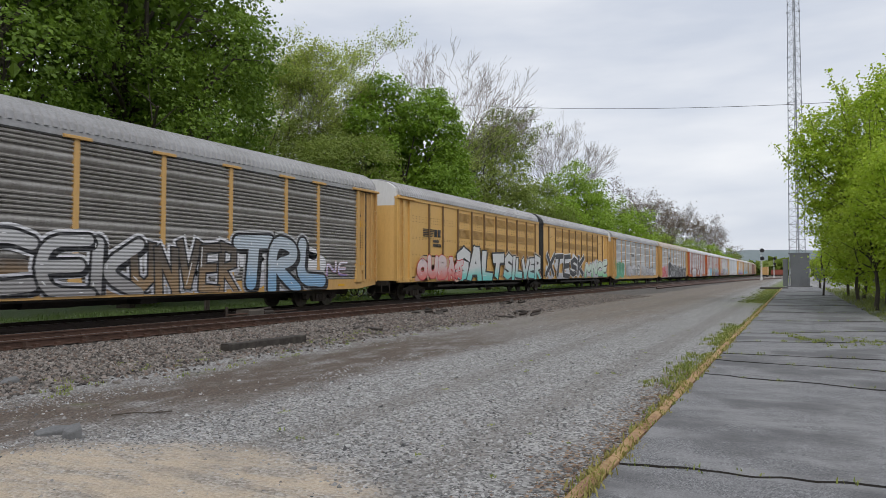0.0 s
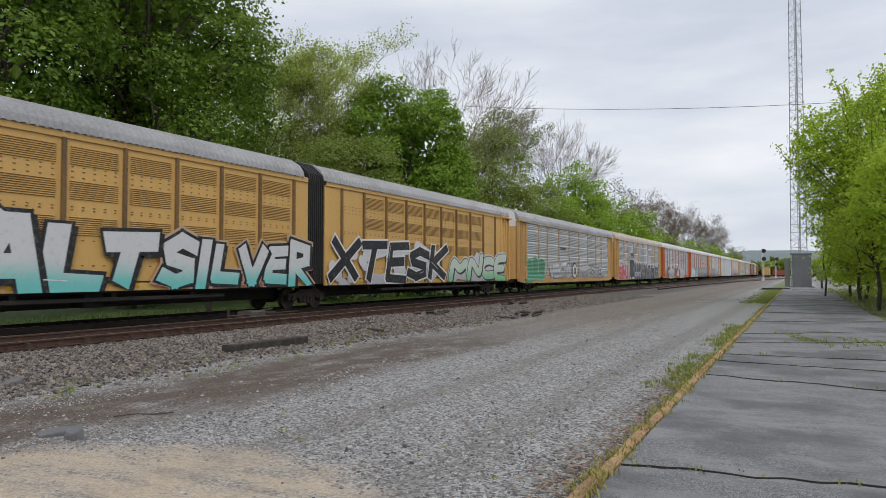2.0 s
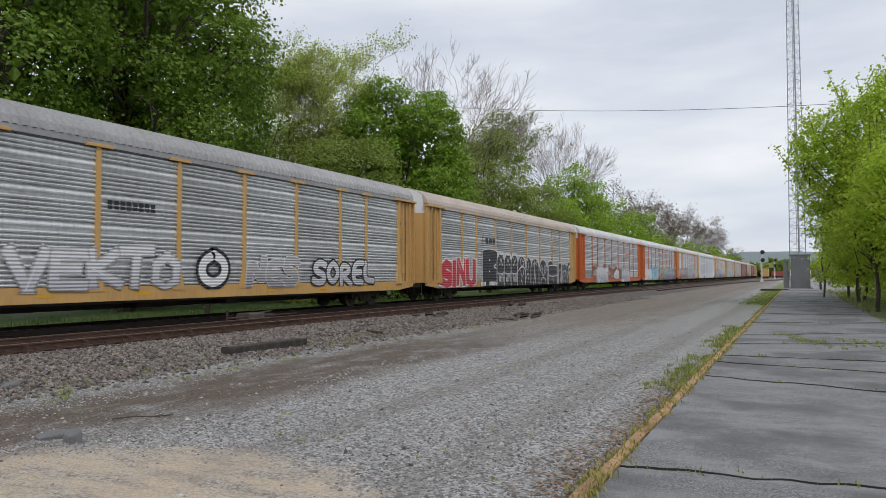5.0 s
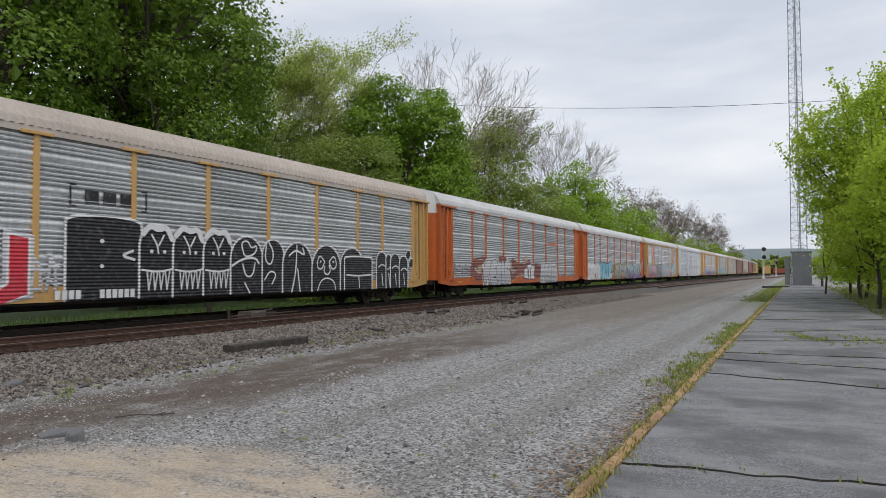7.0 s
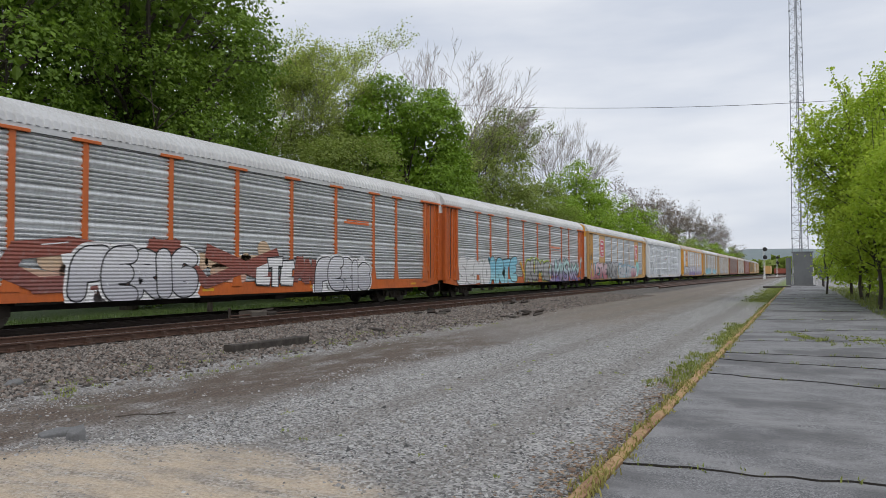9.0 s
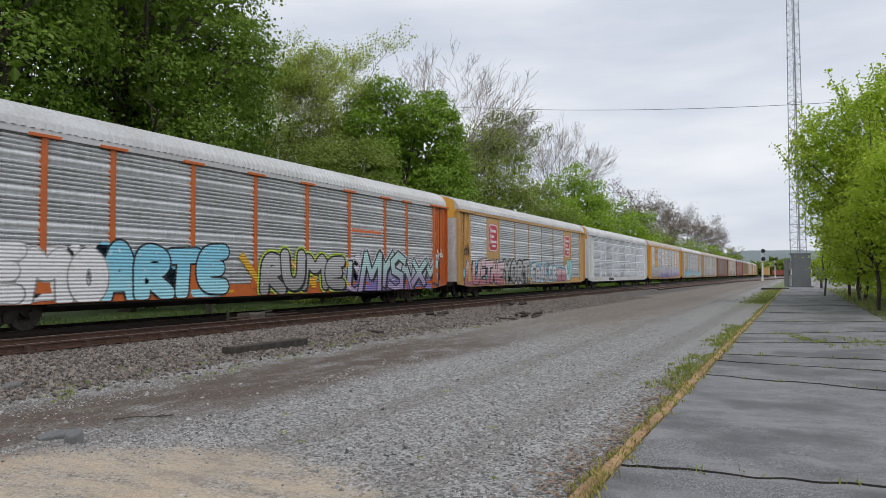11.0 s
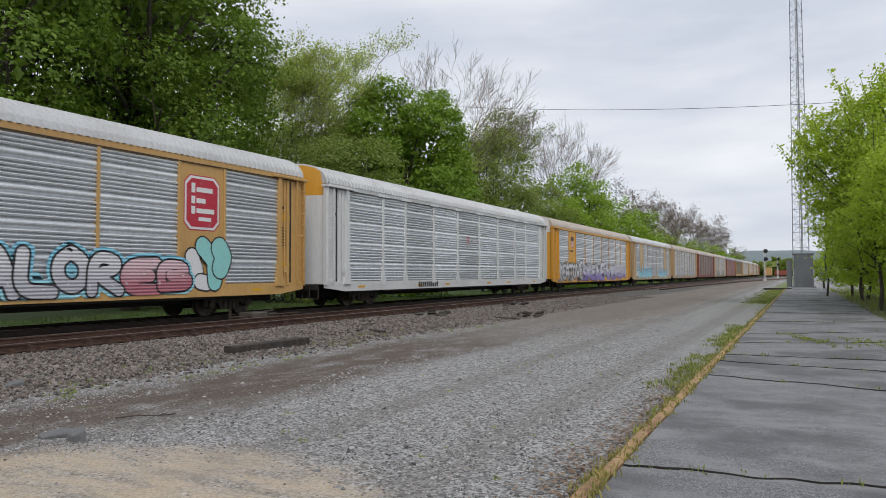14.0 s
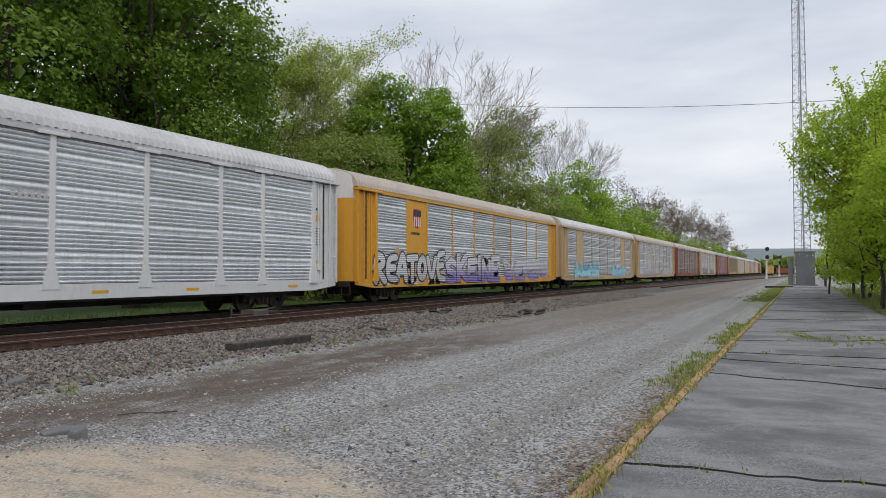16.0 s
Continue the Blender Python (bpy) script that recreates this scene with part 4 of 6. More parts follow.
def piece(car, y0, y1, z0, z1, n, fill, line, seed, r=0.13, edge=0.07, cloud=None, ribbed=True, x=1.62, line2=None, accent=None):
    """Wild interlocked strokes, filled and edged, in n swings between y0 and y1."""
    rnd = random.Random(seed)
    pre = "s_" if ribbed else "f_"
    w, h = (y1 - y0) / n, z1 - z0
    fills, lines, back, shine = Geo(), Geo(), Geo(), Geo()
    for i in range(n):
        c = y0 + w * (i + 0.5)
        top, bot = z1 - rnd.uniform(0, 0.25) * h, z0 + rnd.uniform(0, 0.1) * h
        for k in range(4):
            s = rnd.choice((-1, 1))
            if k == 0:
                a, m, b = (c - w * 0.3, bot), (c - w * rnd.uniform(0.05, 0.35), (bot + top) / 2), (c + w * rnd.uniform(-0.2, 0.3), top)
            elif k == 1:
                a, m, b = (c + w * rnd.uniform(-0.3, 0.1), top), (c + w * rnd.uniform(0.2, 0.6), z0 + h * rnd.uniform(0.4, 0.9)), (c + w * 0.3, bot)
            elif k == 2:
                zc = z0 + h * rnd.uniform(0.3, 0.6)
                a, m, b = (c - w * 0.4, zc), (c, zc + h * rnd.uniform(-0.4, 0.4)), (c + w * 0.55, zc + h * rnd.uniform(-0.2, 0.25))
            else:
                a, m, b = (c + s * w * 0.4, bot + h * 0.1), (c + s * w * 0.1, z0 + h * rnd.uniform(0, 0.3)), (c - s * w * 0.3, z0 + h * rnd.uniform(0.1, 0.5))
            q = bezier(a, m, b)
            rr = r * rnd.uniform(0.55, 0.95)
            dx = 0.009 * (i % 2) + 0.0034 * 0
            stroke(lines, q, rr + edge, x + dx + 0.0005 * k)
            stroke(fills, q, rr, x + dx + 0.005 + 0.0005 * k)
            if rnd.random() < 0.6:
                stroke(shine, q[1:3], 0.018, x + dx + 0.0105)
        if cloud:
            for _ in range(3):
                stroke(back, [(c + rnd.uniform(-w, w) * 0.5, rnd.uniform(z0, z1 - 0.1 * h)), (c + rnd.uniform(-w, w) * 0.5, rnd.uniform(z0, z1 - 0.2 * h))], r + edge + 0.12, x - 0.008)
    sprayed(car, [("graffiti", lines, pre + line), ("graffiti_fill", fills, pre + fill), ("graffiti_shine", shine, "f_" + (line2 or "whitepaint")), ("graffiti_cloud", back, pre + (cloud or fill))], "sprayed graffiti in interlocked strokes")


def rounded(y0, y1, z0, z1, cut):
    """A tombstone outline: rounded above, square below."""
    c, r = (y0 + y1) / 2, (y1 - y0) / 2
    hz = min(r, (z1 - z0) * 0.5) * cut
    return [(y0, z0), (y1, z0), (y1, z1 - hz)] + [(c + r * math.cos(a), z1 - hz + hz * math.sin(a)) for a in [math.pi * k / 10 for k in range(1, 10)]] + [(y0, z1 - hz)]


# skeletons of the sprayed letters, each a few strokes in a unit box
GLYPHS = {
    "A": [[(0, 0), (0.38, 1), (0.62, 1), (1, 0)], [(0.2, 0.33), (0.8, 0.33)]],
    "B": [[(0.1, 0), (0.1, 1), (0.8, 0.95), (0.85, 0.6), (0.2, 0.52), (0.95, 0.42), (0.9, 0.03), (0.1, 0)]],
    "C": [[(1, 0.85), (0.6, 1), (0.15, 0.85), (0.05, 0.4), (0.3, 0.02), (1, 0.1)]],
    "E": [[(1, 1), (0.15, 0.95), (0.1, 0.05), (1, 0)], [(0.12, 0.5), (0.8, 0.53)]],
    "F": [[(1, 1), (0.15, 0.95), (0.1, 0)], [(0.12, 0.5), (0.8, 0.55)]],
    "G": [[(0.95, 0.85), (0.5, 1), (0.1, 0.75), (0.1, 0.2), (0.5, 0), (0.95, 0.12), (0.95, 0.45), (0.6, 0.45)]],
    "I": [[(0.5, 1), (0.5, 0)]],
    "K": [[(0.1, 1), (0.1, 0)], [(0.95, 1), (0.15, 0.45), (1, 0)]],
    "L": [[(0.15, 1), (0.1, 0.05), (1, 0)]],
    "M": [[(0, 0), (0.12, 1), (0.5, 0.4), (0.88, 1), (1, 0)]],
    "N": [[(0.05, 0), (0.1, 1), (0.9, 0), (0.95, 1)]],
    "O": [[(0.5, 1), (0.1, 0.75), (0.1, 0.25), (0.5, 0), (0.9, 0.25), (0.9, 0.75), (0.5, 1)]],
    "R": [[(0.1, 0), (0.1, 1), (0.85, 0.9), (0.85, 0.6), (0.15, 0.5), (1, 0)]],
    "S": [[(1, 0.85), (0.5, 1), (0.08, 0.8), (0.2, 0.55), (0.85, 0.42), (0.9, 0.12), (0.45, 0), (0, 0.15)]],
    "T": [[(0, 0.95), (1, 1)], [(0.5, 0.95), (0.45, 0)]],
    "U": [[(0.05, 1), (0.1, 0.2), (0.5, 0), (0.9, 0.2), (0.95, 1)]],
    "V": [[(0, 1), (0.5, 0), (1, 1)]],
    "X": [[(0, 1), (1, 0)], [(1, 1), (0, 0)]],
    "Y": [[(0, 1), (0.5, 0.5), (1, 1)], [(0.5, 0.5), (0.45, 0)]],
}


def softened(pts, times):
    """Corner cutting: a polyline with rounded bends."""
    for _ in range(times):
        out = [pts[0]]
        for a, b in zip(pts, pts[1:]):
            out += [(a[0] * 0.75 + b[0] * 0.25, a[1] * 0.75 + b[1] * 0.25), (a[0] * 0.25 + b[0] * 0.75, a[1] * 0.25 + b[1] * 0.75)]
        pts = out + [pts[-1]]
    return pts


def bar_stroke(g, pts, r, x):
    """A stroke with square, pointed ends and hard bends."""
    for k, (a, b) in enumerate(zip(pts, pts[1:])):
        dy, dz = b[0] - a[0], b[1] - a[1]
        n = math.hypot(dy, dz) or 1e-6
        uy, uz = dy / n * r, dz / n * r
        xx = x + 0.00006 * (k % 8)
        o = [(a[0] - uy * 0.9 - uz, a[1] - uz * 0.9 + uy), (a[0] - uy * 0.6 + uz, a[1] - uz * 0.6 - uy), (b[0] + uy * 0.6 + uz, b[1] + uz * 0.6 - uy), (b[0] + uy * 0.9 - uz, b[1] + uz * 0.9 + uy)]
        g.add([(xx, p, q) for p, q in o], [(0, 1, 2, 3)])


def burner(car, text, y0, y1, z0, z1, fill, line, seed, r=0.17, edge=0.06, cloud=None, ribbed=True, x=1.626, hard=False, drop=0.0, slant=0.0, halo=None, wide=1.0, bob=0.1, shine="whitepaint"):
    """A row of large sprayed letters: filled strokes with an edge, a drop shadow, a halo and a cloud behind."""
    rnd = random.Random(seed)
    pre = "s_" if ribbed else "f_"
    draw = bar_stroke if hard else stroke
    fills, lines, rims, back, spark = Geo(), Geo(), Geo(), Geo(), Geo()
    h = z1 - z0
    weights = [0.5 if ch == "I" else 1.25 if ch == "M" else 0.45 if ch == " " else 1.0 for ch in text]
    unit = (y1 - y0) / sum(weights)
    y = y0
    for i, (ch, wt) in enumerate(zip(text, weights)):
        w = unit * wt
        if cloud:
            for _ in range(4):
                zc = rnd.uniform(z0, z1 - 0.15 * h)
                stroke(back, [(y + rnd.uniform(0, w), zc), (y + rnd.uniform(0, w), zc + rnd.uniform(-0.2, 0.2) * h)], r * 0.6 + rnd.uniform(0.08, 0.2), x - 0.012)
        if ch != " ":
            lo, hi, tilt = rnd.uniform(-bob, bob) * h, 1 + rnd.uniform(-bob, bob), slant + rnd.uniform(-0.12, 0.12)
            m, dx = r * 0.75, 0.006 * (i % 2)
            for k, pts in enumerate(GLYPHS[ch]):
                p = [(y + m * 0.6 + (w * wide - m * 1.2) * u + tilt * (v - 0.5) * h * 0.5, z0 + m + lo * (1 - v) + (h * hi - 2 * m) * v) for u, v in pts]
                if ch == "I":
                    p = [(y + w * 0.5 + tilt * (v - 0.5) * h * 0.5, zz) for (_, zz), (u, v) in zip(p, pts)]
                p = p if hard else softened(p, 2)
                rr = r * rnd.uniform(0.88, 1.08)
                if drop:
                    draw(lines, [(a + drop, b - drop * 0.8) for a, b in p], rr + edge * 0.6, x + dx - 0.002)
                if halo:
                    draw(rims, p, rr + edge + 0.085, x - 0.006 + 0.0006 * k)
                draw(lines, p, rr + edge, x + dx + 0.0005 * k)
                draw(fills, p, rr, x + dx + 0.0032 + 0.0005 * k)
                for a, b in zip(p[1::4], p[2::4]):
                    if rnd.random() < 0.5:
                        stroke(spark, [(a[0] - rr * 0.5, a[1] + rr * 0.4), ((a[0] + b[0]) / 2 - rr * 0.5, (a[1] + b[1]) / 2 + rr * 0.4)], 0.016, x + dx + 0.0062)
        y += w
    for g in (fills, lines, rims, back, spark):
        g.v = [(a, b, max(c, z0 - 0.03)) for a, b, c in g.v]
    sprayed(car, [("graffiti", lines, pre + line), ("graffiti_fill", fills, pre + fill), ("graffiti_halo", rims, pre + (halo or line)), ("graffiti_shine", spark, "f_" + shine), ("graffiti_cloud", back, pre + (cloud or fill))], "sprayed graffiti in large edged letters")


def figures(car):
    """Black painted row of fat figures with white lines: a block, three hooded faces, swollen letters with a face, four small letters."""
    out, ins, thin = Geo(), Geo(), Geo()
    x, n = 1.626, 0

    def body(y0, y1, zt, cut=1.0, zb=0.7):
        nonlocal n
        n += 1
        for g, e, d in ((out, 0.0, 0.0), (ins, 0.075, 0.0014)):
            o = rounded(y0 + e, y1 - e, zb + (e if zb > 0.8 else 0), zt - e, cut)
            g.add([(x + 0.0016 * n + d, p, q) for p, q in o], [tuple(range(len(o)))])

    def mark(pts, r=0.035, soft=2):
        stroke(thin, softened(pts, soft), r, x + 0.024)

    def dot(y, z, r=0.06):
        stroke(thin, [(y, z), (y + 0.01, z)], r, x + 0.024)

    body(-6.45, -4.0, 3.1, 0.16)
    dot(-5.35, 2.35)
    dot(-5.35, 1.65)
    mark([(-4.35, 2.1), (-4.75, 1.95), (-4.3, 1.85)], 0.04)
    for i in range(3):
        a = -4.15 + i * 1.22
        body(a, a + 1.36, 2.95 - 0.06 * i)
        mark([(a + 0.15, 2.62), (a + 0.4, 2.9), (a + 0.7, 2.75), (a + 1.0, 2.88), (a + 1.2, 2.5)], 0.09)
        mark([(a + 0.45, 2.6), (a + 0.66, 2.3), (a + 0.7, 2.05)], 0.03)
        mark([(a + 0.9, 2.6), (a + 0.72, 2.3)], 0.03)
        dot(a + 0.45, 2.1)
        dot(a + 0.92, 2.1)
        mark([(a + 0.12, 1.55), (a + 0.7, 1.48), (a + 1.25, 1.58)], 0.03)
        for k in range(4):
            mark([(a + 0.3 + 0.22 * k, 1.5), (a + 0.36 + 0.22 * k, 0.95), (a + 0.46 + 0.22 * k, 1.5)], 0.022, 0)
    body(-0.5, 1.15, 2.78)
    mark([(-0.4, 1.7), (0.1, 1.95), (0.7, 2.0), (0.9, 1.8)], 0.04)
    mark([(0.15, 2.1), (0.0, 2.5), (0.35, 2.6), (0.5, 2.3), (0.8, 2.45), (0.75, 2.15), (0.3, 2.0), (0.15, 2.1)], 0.03)
    mark([(0.1, 1.75), (0.25, 1.3), (0.6, 1.35), (0.7, 1.8)], 0.03)
    mark([(0.2, 1.1), (0.45, 0.75)], 0.03)
    body(1.05, 2.3, 2.72)
    mark([(1.3, 2.5), (1.2, 1.9), (1.55, 1.7), (1.7, 2.2), (1.4, 2.6)], 0.03)
    mark([(1.2, 1.2), (1.5, 1.55), (1.85, 1.4), (1.6, 1.05)], 0.03)
    body(2.15, 4.0, 2.66)
    mark([(3.0, 2.5), (2.95, 1.5), (2.7, 0.72)], 0.035)
    mark([(2.55, 2.1), (2.95, 2.35), (3.5, 2.1), (3.35, 2.4)], 0.035)
    mark([(3.05, 1.6), (3.2, 0.72)], 0.03)
    body(3.9, 5.9, 2.62)
    for s in (-1, 1):
        mark([(4.9 + s * 0.15, 1.9), (4.9 + s * 0.5, 2.2), (4.9 + s * 0.7, 1.7), (4.9 + s * 0.35, 1.55), (4.9 + s * 0.15, 1.9)], 0.03)
        dot(4.9 + s * 0.42, 1.9, 0.05)
    mark([(4.75, 1.7), (4.7, 1.45), (4.95, 1.35), (5.15, 1.5), (5.05, 1.75)], 0.03)
    mark([(4.3, 0.75), (4.5, 1.15), (4.95, 1.25), (5.4, 1.1), (5.5, 0.75)], 0.03)
    body(5.8, 7.6, 2.56, 0.9)
    body(6.1, 8.3, 2.2, 0.12)
    mark([(6.3, 1.35), (7.2, 1.3), (8.3, 1.36)], 0.035)
    mark([(7.2, 1.3), (7.25, 0.8)], 0.03)
    for i, (a, b, zt) in enumerate(((8.6, 9.55, 2.45), (9.4, 9.95, 2.35), (9.8, 10.75, 2.4), (10.6, 11.5, 2.3))):
        body(a, b, zt)
        mark([(a + 0.2, zt - 0.75), (a + 0.5, zt - 0.6), (b - 0.1, zt - 0.75)], 0.03)
        mark([((a + b) / 2, 1.4), ((a + b) / 2 + 0.1, 0.85)], 0.03)
    for y, z in ((11.45, 2.25), (11.75, 1.85)):
        stroke(out, [(y, z), (y + 0.1, z + 0.1)], 0.24, x + 0.02)
        stroke(ins, [(y, z), (y + 0.1, z + 0.1)], 0.17, x + 0.0215)
    sprayed(car, [("graffiti", out, "s_whitepaint"), ("graffiti_fill", ins, "s_ink"), ("graffiti_detail", thin, "f_whitepaint")], "black sprayed row of fat figures with white lines")


GAP = 28.57
FIRST = 71.6          # rear of the articulated car


def louvred_bay(w, vents=True):
    """A plain side plate with rivets and three louvred vents; its face looks along +x."""
    g = Geo()
    g.box(-0.05, 0.0, -w / 2, w / 2, 1.12, 5.05)
    return g


def rivet_geo(w):
    g = Geo()
    for z in (1.62, 2.3, 3.12, 3.2, 4.0, 4.16, 4.28):
        for i in range(5):
            y = -w / 2 + 0.28 + i * (w - 0.56) / 4
            g.box(0.0, 0.012, y - 0.035, y + 0.035, z, z + 0.028)
    return g


def vent_geo(w):
    g = Geo()
    for z0 in (2.45, 3.42, 4.35):
        for k in range(9):
            z = z0 + k * 0.058
            g.add([(0.004, -w / 2 + 0.2, z), (0.004, w / 2 - 0.2, z), (0.03, w / 2 - 0.2, z + 0.018), (0.03, -w / 2 + 0.2, z + 0.018), (0.004, w / 2 - 0.2, z + 0.05), (0.004, -w / 2 + 0.2, z + 0.05)],
                  [(0, 1, 2, 3), (3, 2, 4, 5)])
    return g


def articulated(mid):
    """Two yellow plate-sided units on three bogies, joined by a black bellows."""
    car = thing("articulated_autorack", "faded yellow articulated car carrier with louvred side plates", "railway car", (TRAIN_X, mid, RAIL), group="cars of the train")
    CARS.append((car, mid))
    part("roof", shared("roof_ns", lambda: roof_geo(10.2, 0.24), "roof"), "", car, at=(0, -11.05, 0))
    part("roof", shared("roof_ns", lambda: roof_geo(10.2, 0.24), "roof"), "", car, at=(0, 10.65, 0))
    g = Geo()
    for k in range(8):
        y = -0.5 + k * 0.125
        g.along([(-1.55, 1.0), (1.55, 1.0), (1.57, 5.2), (1.5, 5.45), (0.95, 5.92), (0, 6.08), (-0.95, 5.92), (-1.5, 5.45), (-1.57, 5.2)], y, y + 0.06)
    g.along([(-1.47, 1.0), (1.47, 1.0), (1.47, 5.2), (1.4, 5.42), (0.9, 5.84), (0, 5.98), (-0.9, 5.84), (-1.4, 5.42), (-1.47, 5.2)], -0.5, 0.5)
    part("bellows", g, "rubber", car, "black rubber bellows between the two units")
    for y0, y1, posts in ((-21.5, -0.5, [-18.2, -16.6] + [-14.7 + 1.89 * k for k in range(8)]), (0.5, 20.9, [1.7] + [3.4 + 1.89 * k for k in range(9)])):
        mid_, half = (y0 + y1) / 2, (y1 - y0) / 2
        part("underframe", shared("under%.1f" % half, lambda: underframe_geo(half), "under"), "", car, "grimy black underframe", (0, mid_, 0))
        g = Geo()
        g.box(1.45, 1.56, y0 + 0.1, y1 - 0.1, 0.92, 1.14, 0.01)
        g.box(-1.56, -1.45, y0 + 0.1, y1 - 0.1, 0.92, 5.2, 0.01)
        g.box(1.48, 1.58, y0 + 0.1, y1 - 0.1, 5.03, 5.22, 0.01)
        part("side_sill", g, "yellow_ns", car)
        edges = [y0 + 1.35 if y0 < 0 else y0 + 0.05] + posts + [y1 - 0.05 if y0 < 0 else y1 - 1.35]
        for i in range(len(edges) - 1):
            a, b = edges[i], edges[i + 1]
            w = b - a
            p = part("side_plate", louvred_bay(w), "yellow_ns", car, at=(1.53, (a + b) / 2, 0))
            if w > 1.3:
                part("rivets", rivet_geo(w), "post_brown", p, "rows of dark rivets")["kind"] = "stuff"
            vents = (i >= 3 and i < len(edges) - 2) if y0 < 0 else (0 < i < len(edges) - 3)
            if w > 1.7 and vents:
                part("louvre", vent_geo(w), "louvre", p, "slatted vent openings")
            g = Geo()
            g.box(1.53, 1.56, a + 0.15, b - 0.15, 1.16, 1.2)
            g.box(1.53, 1.56, a + 0.15, a + 0.19, 1.0, 1.2)
            part("deck_rim", g, "black", car)
        for y in posts:
            g = Geo()
            g.box(1.53, 1.62, y - 0.05, y + 0.05, 1.0, 5.05, 0.01)
            part("post", g, "post_brown", car)
            # black strip paints the shadow in the recess beside the post
            g = Geo()
            g.box(1.535, 1.56, y + 0.05, y + 0.1, 1.0, 5.05)
            part("post_groove", g, "black", car)
    for s, y0 in ((-1, -21.5), (1, 20.9)):
        g = Geo()
        a, b = sorted((y0, y0 - s * 1.35))
        g.box(1.4, 1.5, a, b, 1.0, 5.1, 0.01)
        g.box(1.42, 1.58, y0 - s * 0.72 - 0.09, y0 - s * 0.72 + 0.09, 1.0, 5.05, 0.02)
        g.box(1.42, 1.6, y0 - s * 1.3 - 0.1, y0 - s * 1.3 + 0.1, 1.0, 5.05, 0.02)
        g.box(1.42, 1.7, a - 0.05, b + 0.2, 5.04, 5.13, 0.015)
        g.box(1.44, 1.6, y0 - s * 0.02 - 0.05, y0 - s * 0.02 + 0.05, 1.0, 5.1)
        part("end_panel", g, "yellow_ns", car)
        part("ladder", shared("ladder", ladder_geo, "yellow_ns"), "", car, "painted steel ladder", (1.6, y0 - s * 0.3, 0))
        for nm, q, mt in (("end_door", end_geo(1.02, 4.7), "yellow_ns"), ("end_cap", end_geo(4.7, 5.6, arched=True), "white")):
            o = part(nm, q, mt, car, at=(0, y0, 0))
            o.rotation_euler = (0, 0, 0 if s < 0 else math.pi)
        o = part("coupler", shared("coupler", coupler_geo, "bogie"), "", car, "knuckle coupler with air hoses", (0, y0 + s * 1.0, 0))
        o.rotation_euler = (0, 0, 0 if s < 0 else math.pi)
        add_bogie(car, y0 - s * 2.6, True)
    add_bogie(car, 0.0, True)
    # emblem of stripes and a block, lettering bars
    bars(car, "emblem", "f_ink", -18.85, 3.3, [(0, 0.09 * k, 1.0 + 0.06 * k, 0.05) for k in range(5)] + [(1.25, 0.02, 0.28, 0.4), (1.65, 0.02, 0.32, 0.4)], 1.565)
    lettering(car, -17.75, 3.02, 6, 0.15, "f_ink", 1.565)
    lettering(car, -17.75, 2.8, 8, 0.15, "f_ink", 1.565)
    lettering(car, -18.85, 2.05, 2, 0.28, "f_ink", 1.565)
    lettering(car, -17.9, 2.05, 6, 0.28, "f_ink", 1.565)
    bars(car, "reflector", "f_reflector", 0, 1.02, [(yy, 0, 0.5, 0.09) for yy in (-18.5, -12.4, -9.0, -5.0, -1.6, 3.0, 6.8, 10.4, 14.6, 18.2)], 1.575)
    burner(car, "OUB", -19.6, -16.2, 1.0, 2.2, "pinkwhite", "red", 3, r=0.2, edge=0.04, cloud="blush", ribbed=False, x=1.63)
    piece(car, -16.1, -14.3, 1.05, 2.25, 2, "pinkwhite", "red", 3, r=0.17, edge=0.05, cloud="peach", ribbed=False, x=1.63)
    burner(car, "SALT", -15.0, -8.0, 0.95, 2.75, "turq", "ink", 12, r=0.31, edge=0.11, ribbed=False, x=1.636, hard=True, drop=0.13, slant=0.25, wide=0.96)
    burner(car, "SILVER", -7.7, -0.5, 0.95, 2.55, "turq", "ink", 5, r=0.22, edge=0.1, ribbed=False, x=1.636, hard=True, drop=0.11, slant=0.2, halo="blush", wide=0.98)
    burner(car, "XTESK", 0.9, 11.6, 0.95, 2.85, "ink", "ink", 21, r=0.18, edge=0.03, cloud="silver", ribbed=False, x=1.636, hard=True, slant=0.4, halo="whitepaint", bob=0.13, shine="silver", wide=0.92)
    burner(car, "MNCE", 11.9, 19.9, 0.98, 2.5, "mint", "ink", 8, r=0.24, edge=0.05, cloud="silver", ribbed=False, x=1.636, wide=1.08, drop=0.1, halo="silver", slant=0.2)
    return car


# the cars in order
a_ = autorack(13.6, "yellow", "galv_dark", "roof", "dull grey car carrier with yellow posts and sprayed lettering", turning=True)
burner(a_, "ROSE", -12.2, -4.2, 0.75, 2.55, "grey", "ink", 19, r=0.24, edge=0.09, cloud="brownspray", halo="silver", wide=1.05, drop=0.14)
burner(a_, "CEK", -4.3, 0.6, 0.8, 2.4, "grey", "ink", 9, r=0.17, edge=0.08, cloud="brownspray", halo="silver", wide=1.05, drop=0.1)
burner(a_, "UNVER", 0.3, 4.6, 0.78, 2.3, "brownspray", "ink", 15, r=0.13, edge=0.06, cloud="grey", halo="silver", hard=True)
burner(a_, "TRL", 4.5, 9.4, 0.74, 2.65, "blue", "ink", 6, r=0.25, edge=0.1, cloud="silver", halo="grey", wide=1.12, drop=0.14)
burner(a_, "NE", 9.7, 11.2, 1.3, 1.9, "violet", "rose", 16, r=0.05, edge=0.02)
articulated(50.6)
P_ = 86.7
b_ = autorack(P_, "yellow", "galv", "roof", "grey corrugated car carrier with yellow ends and green graffiti", turning=True)
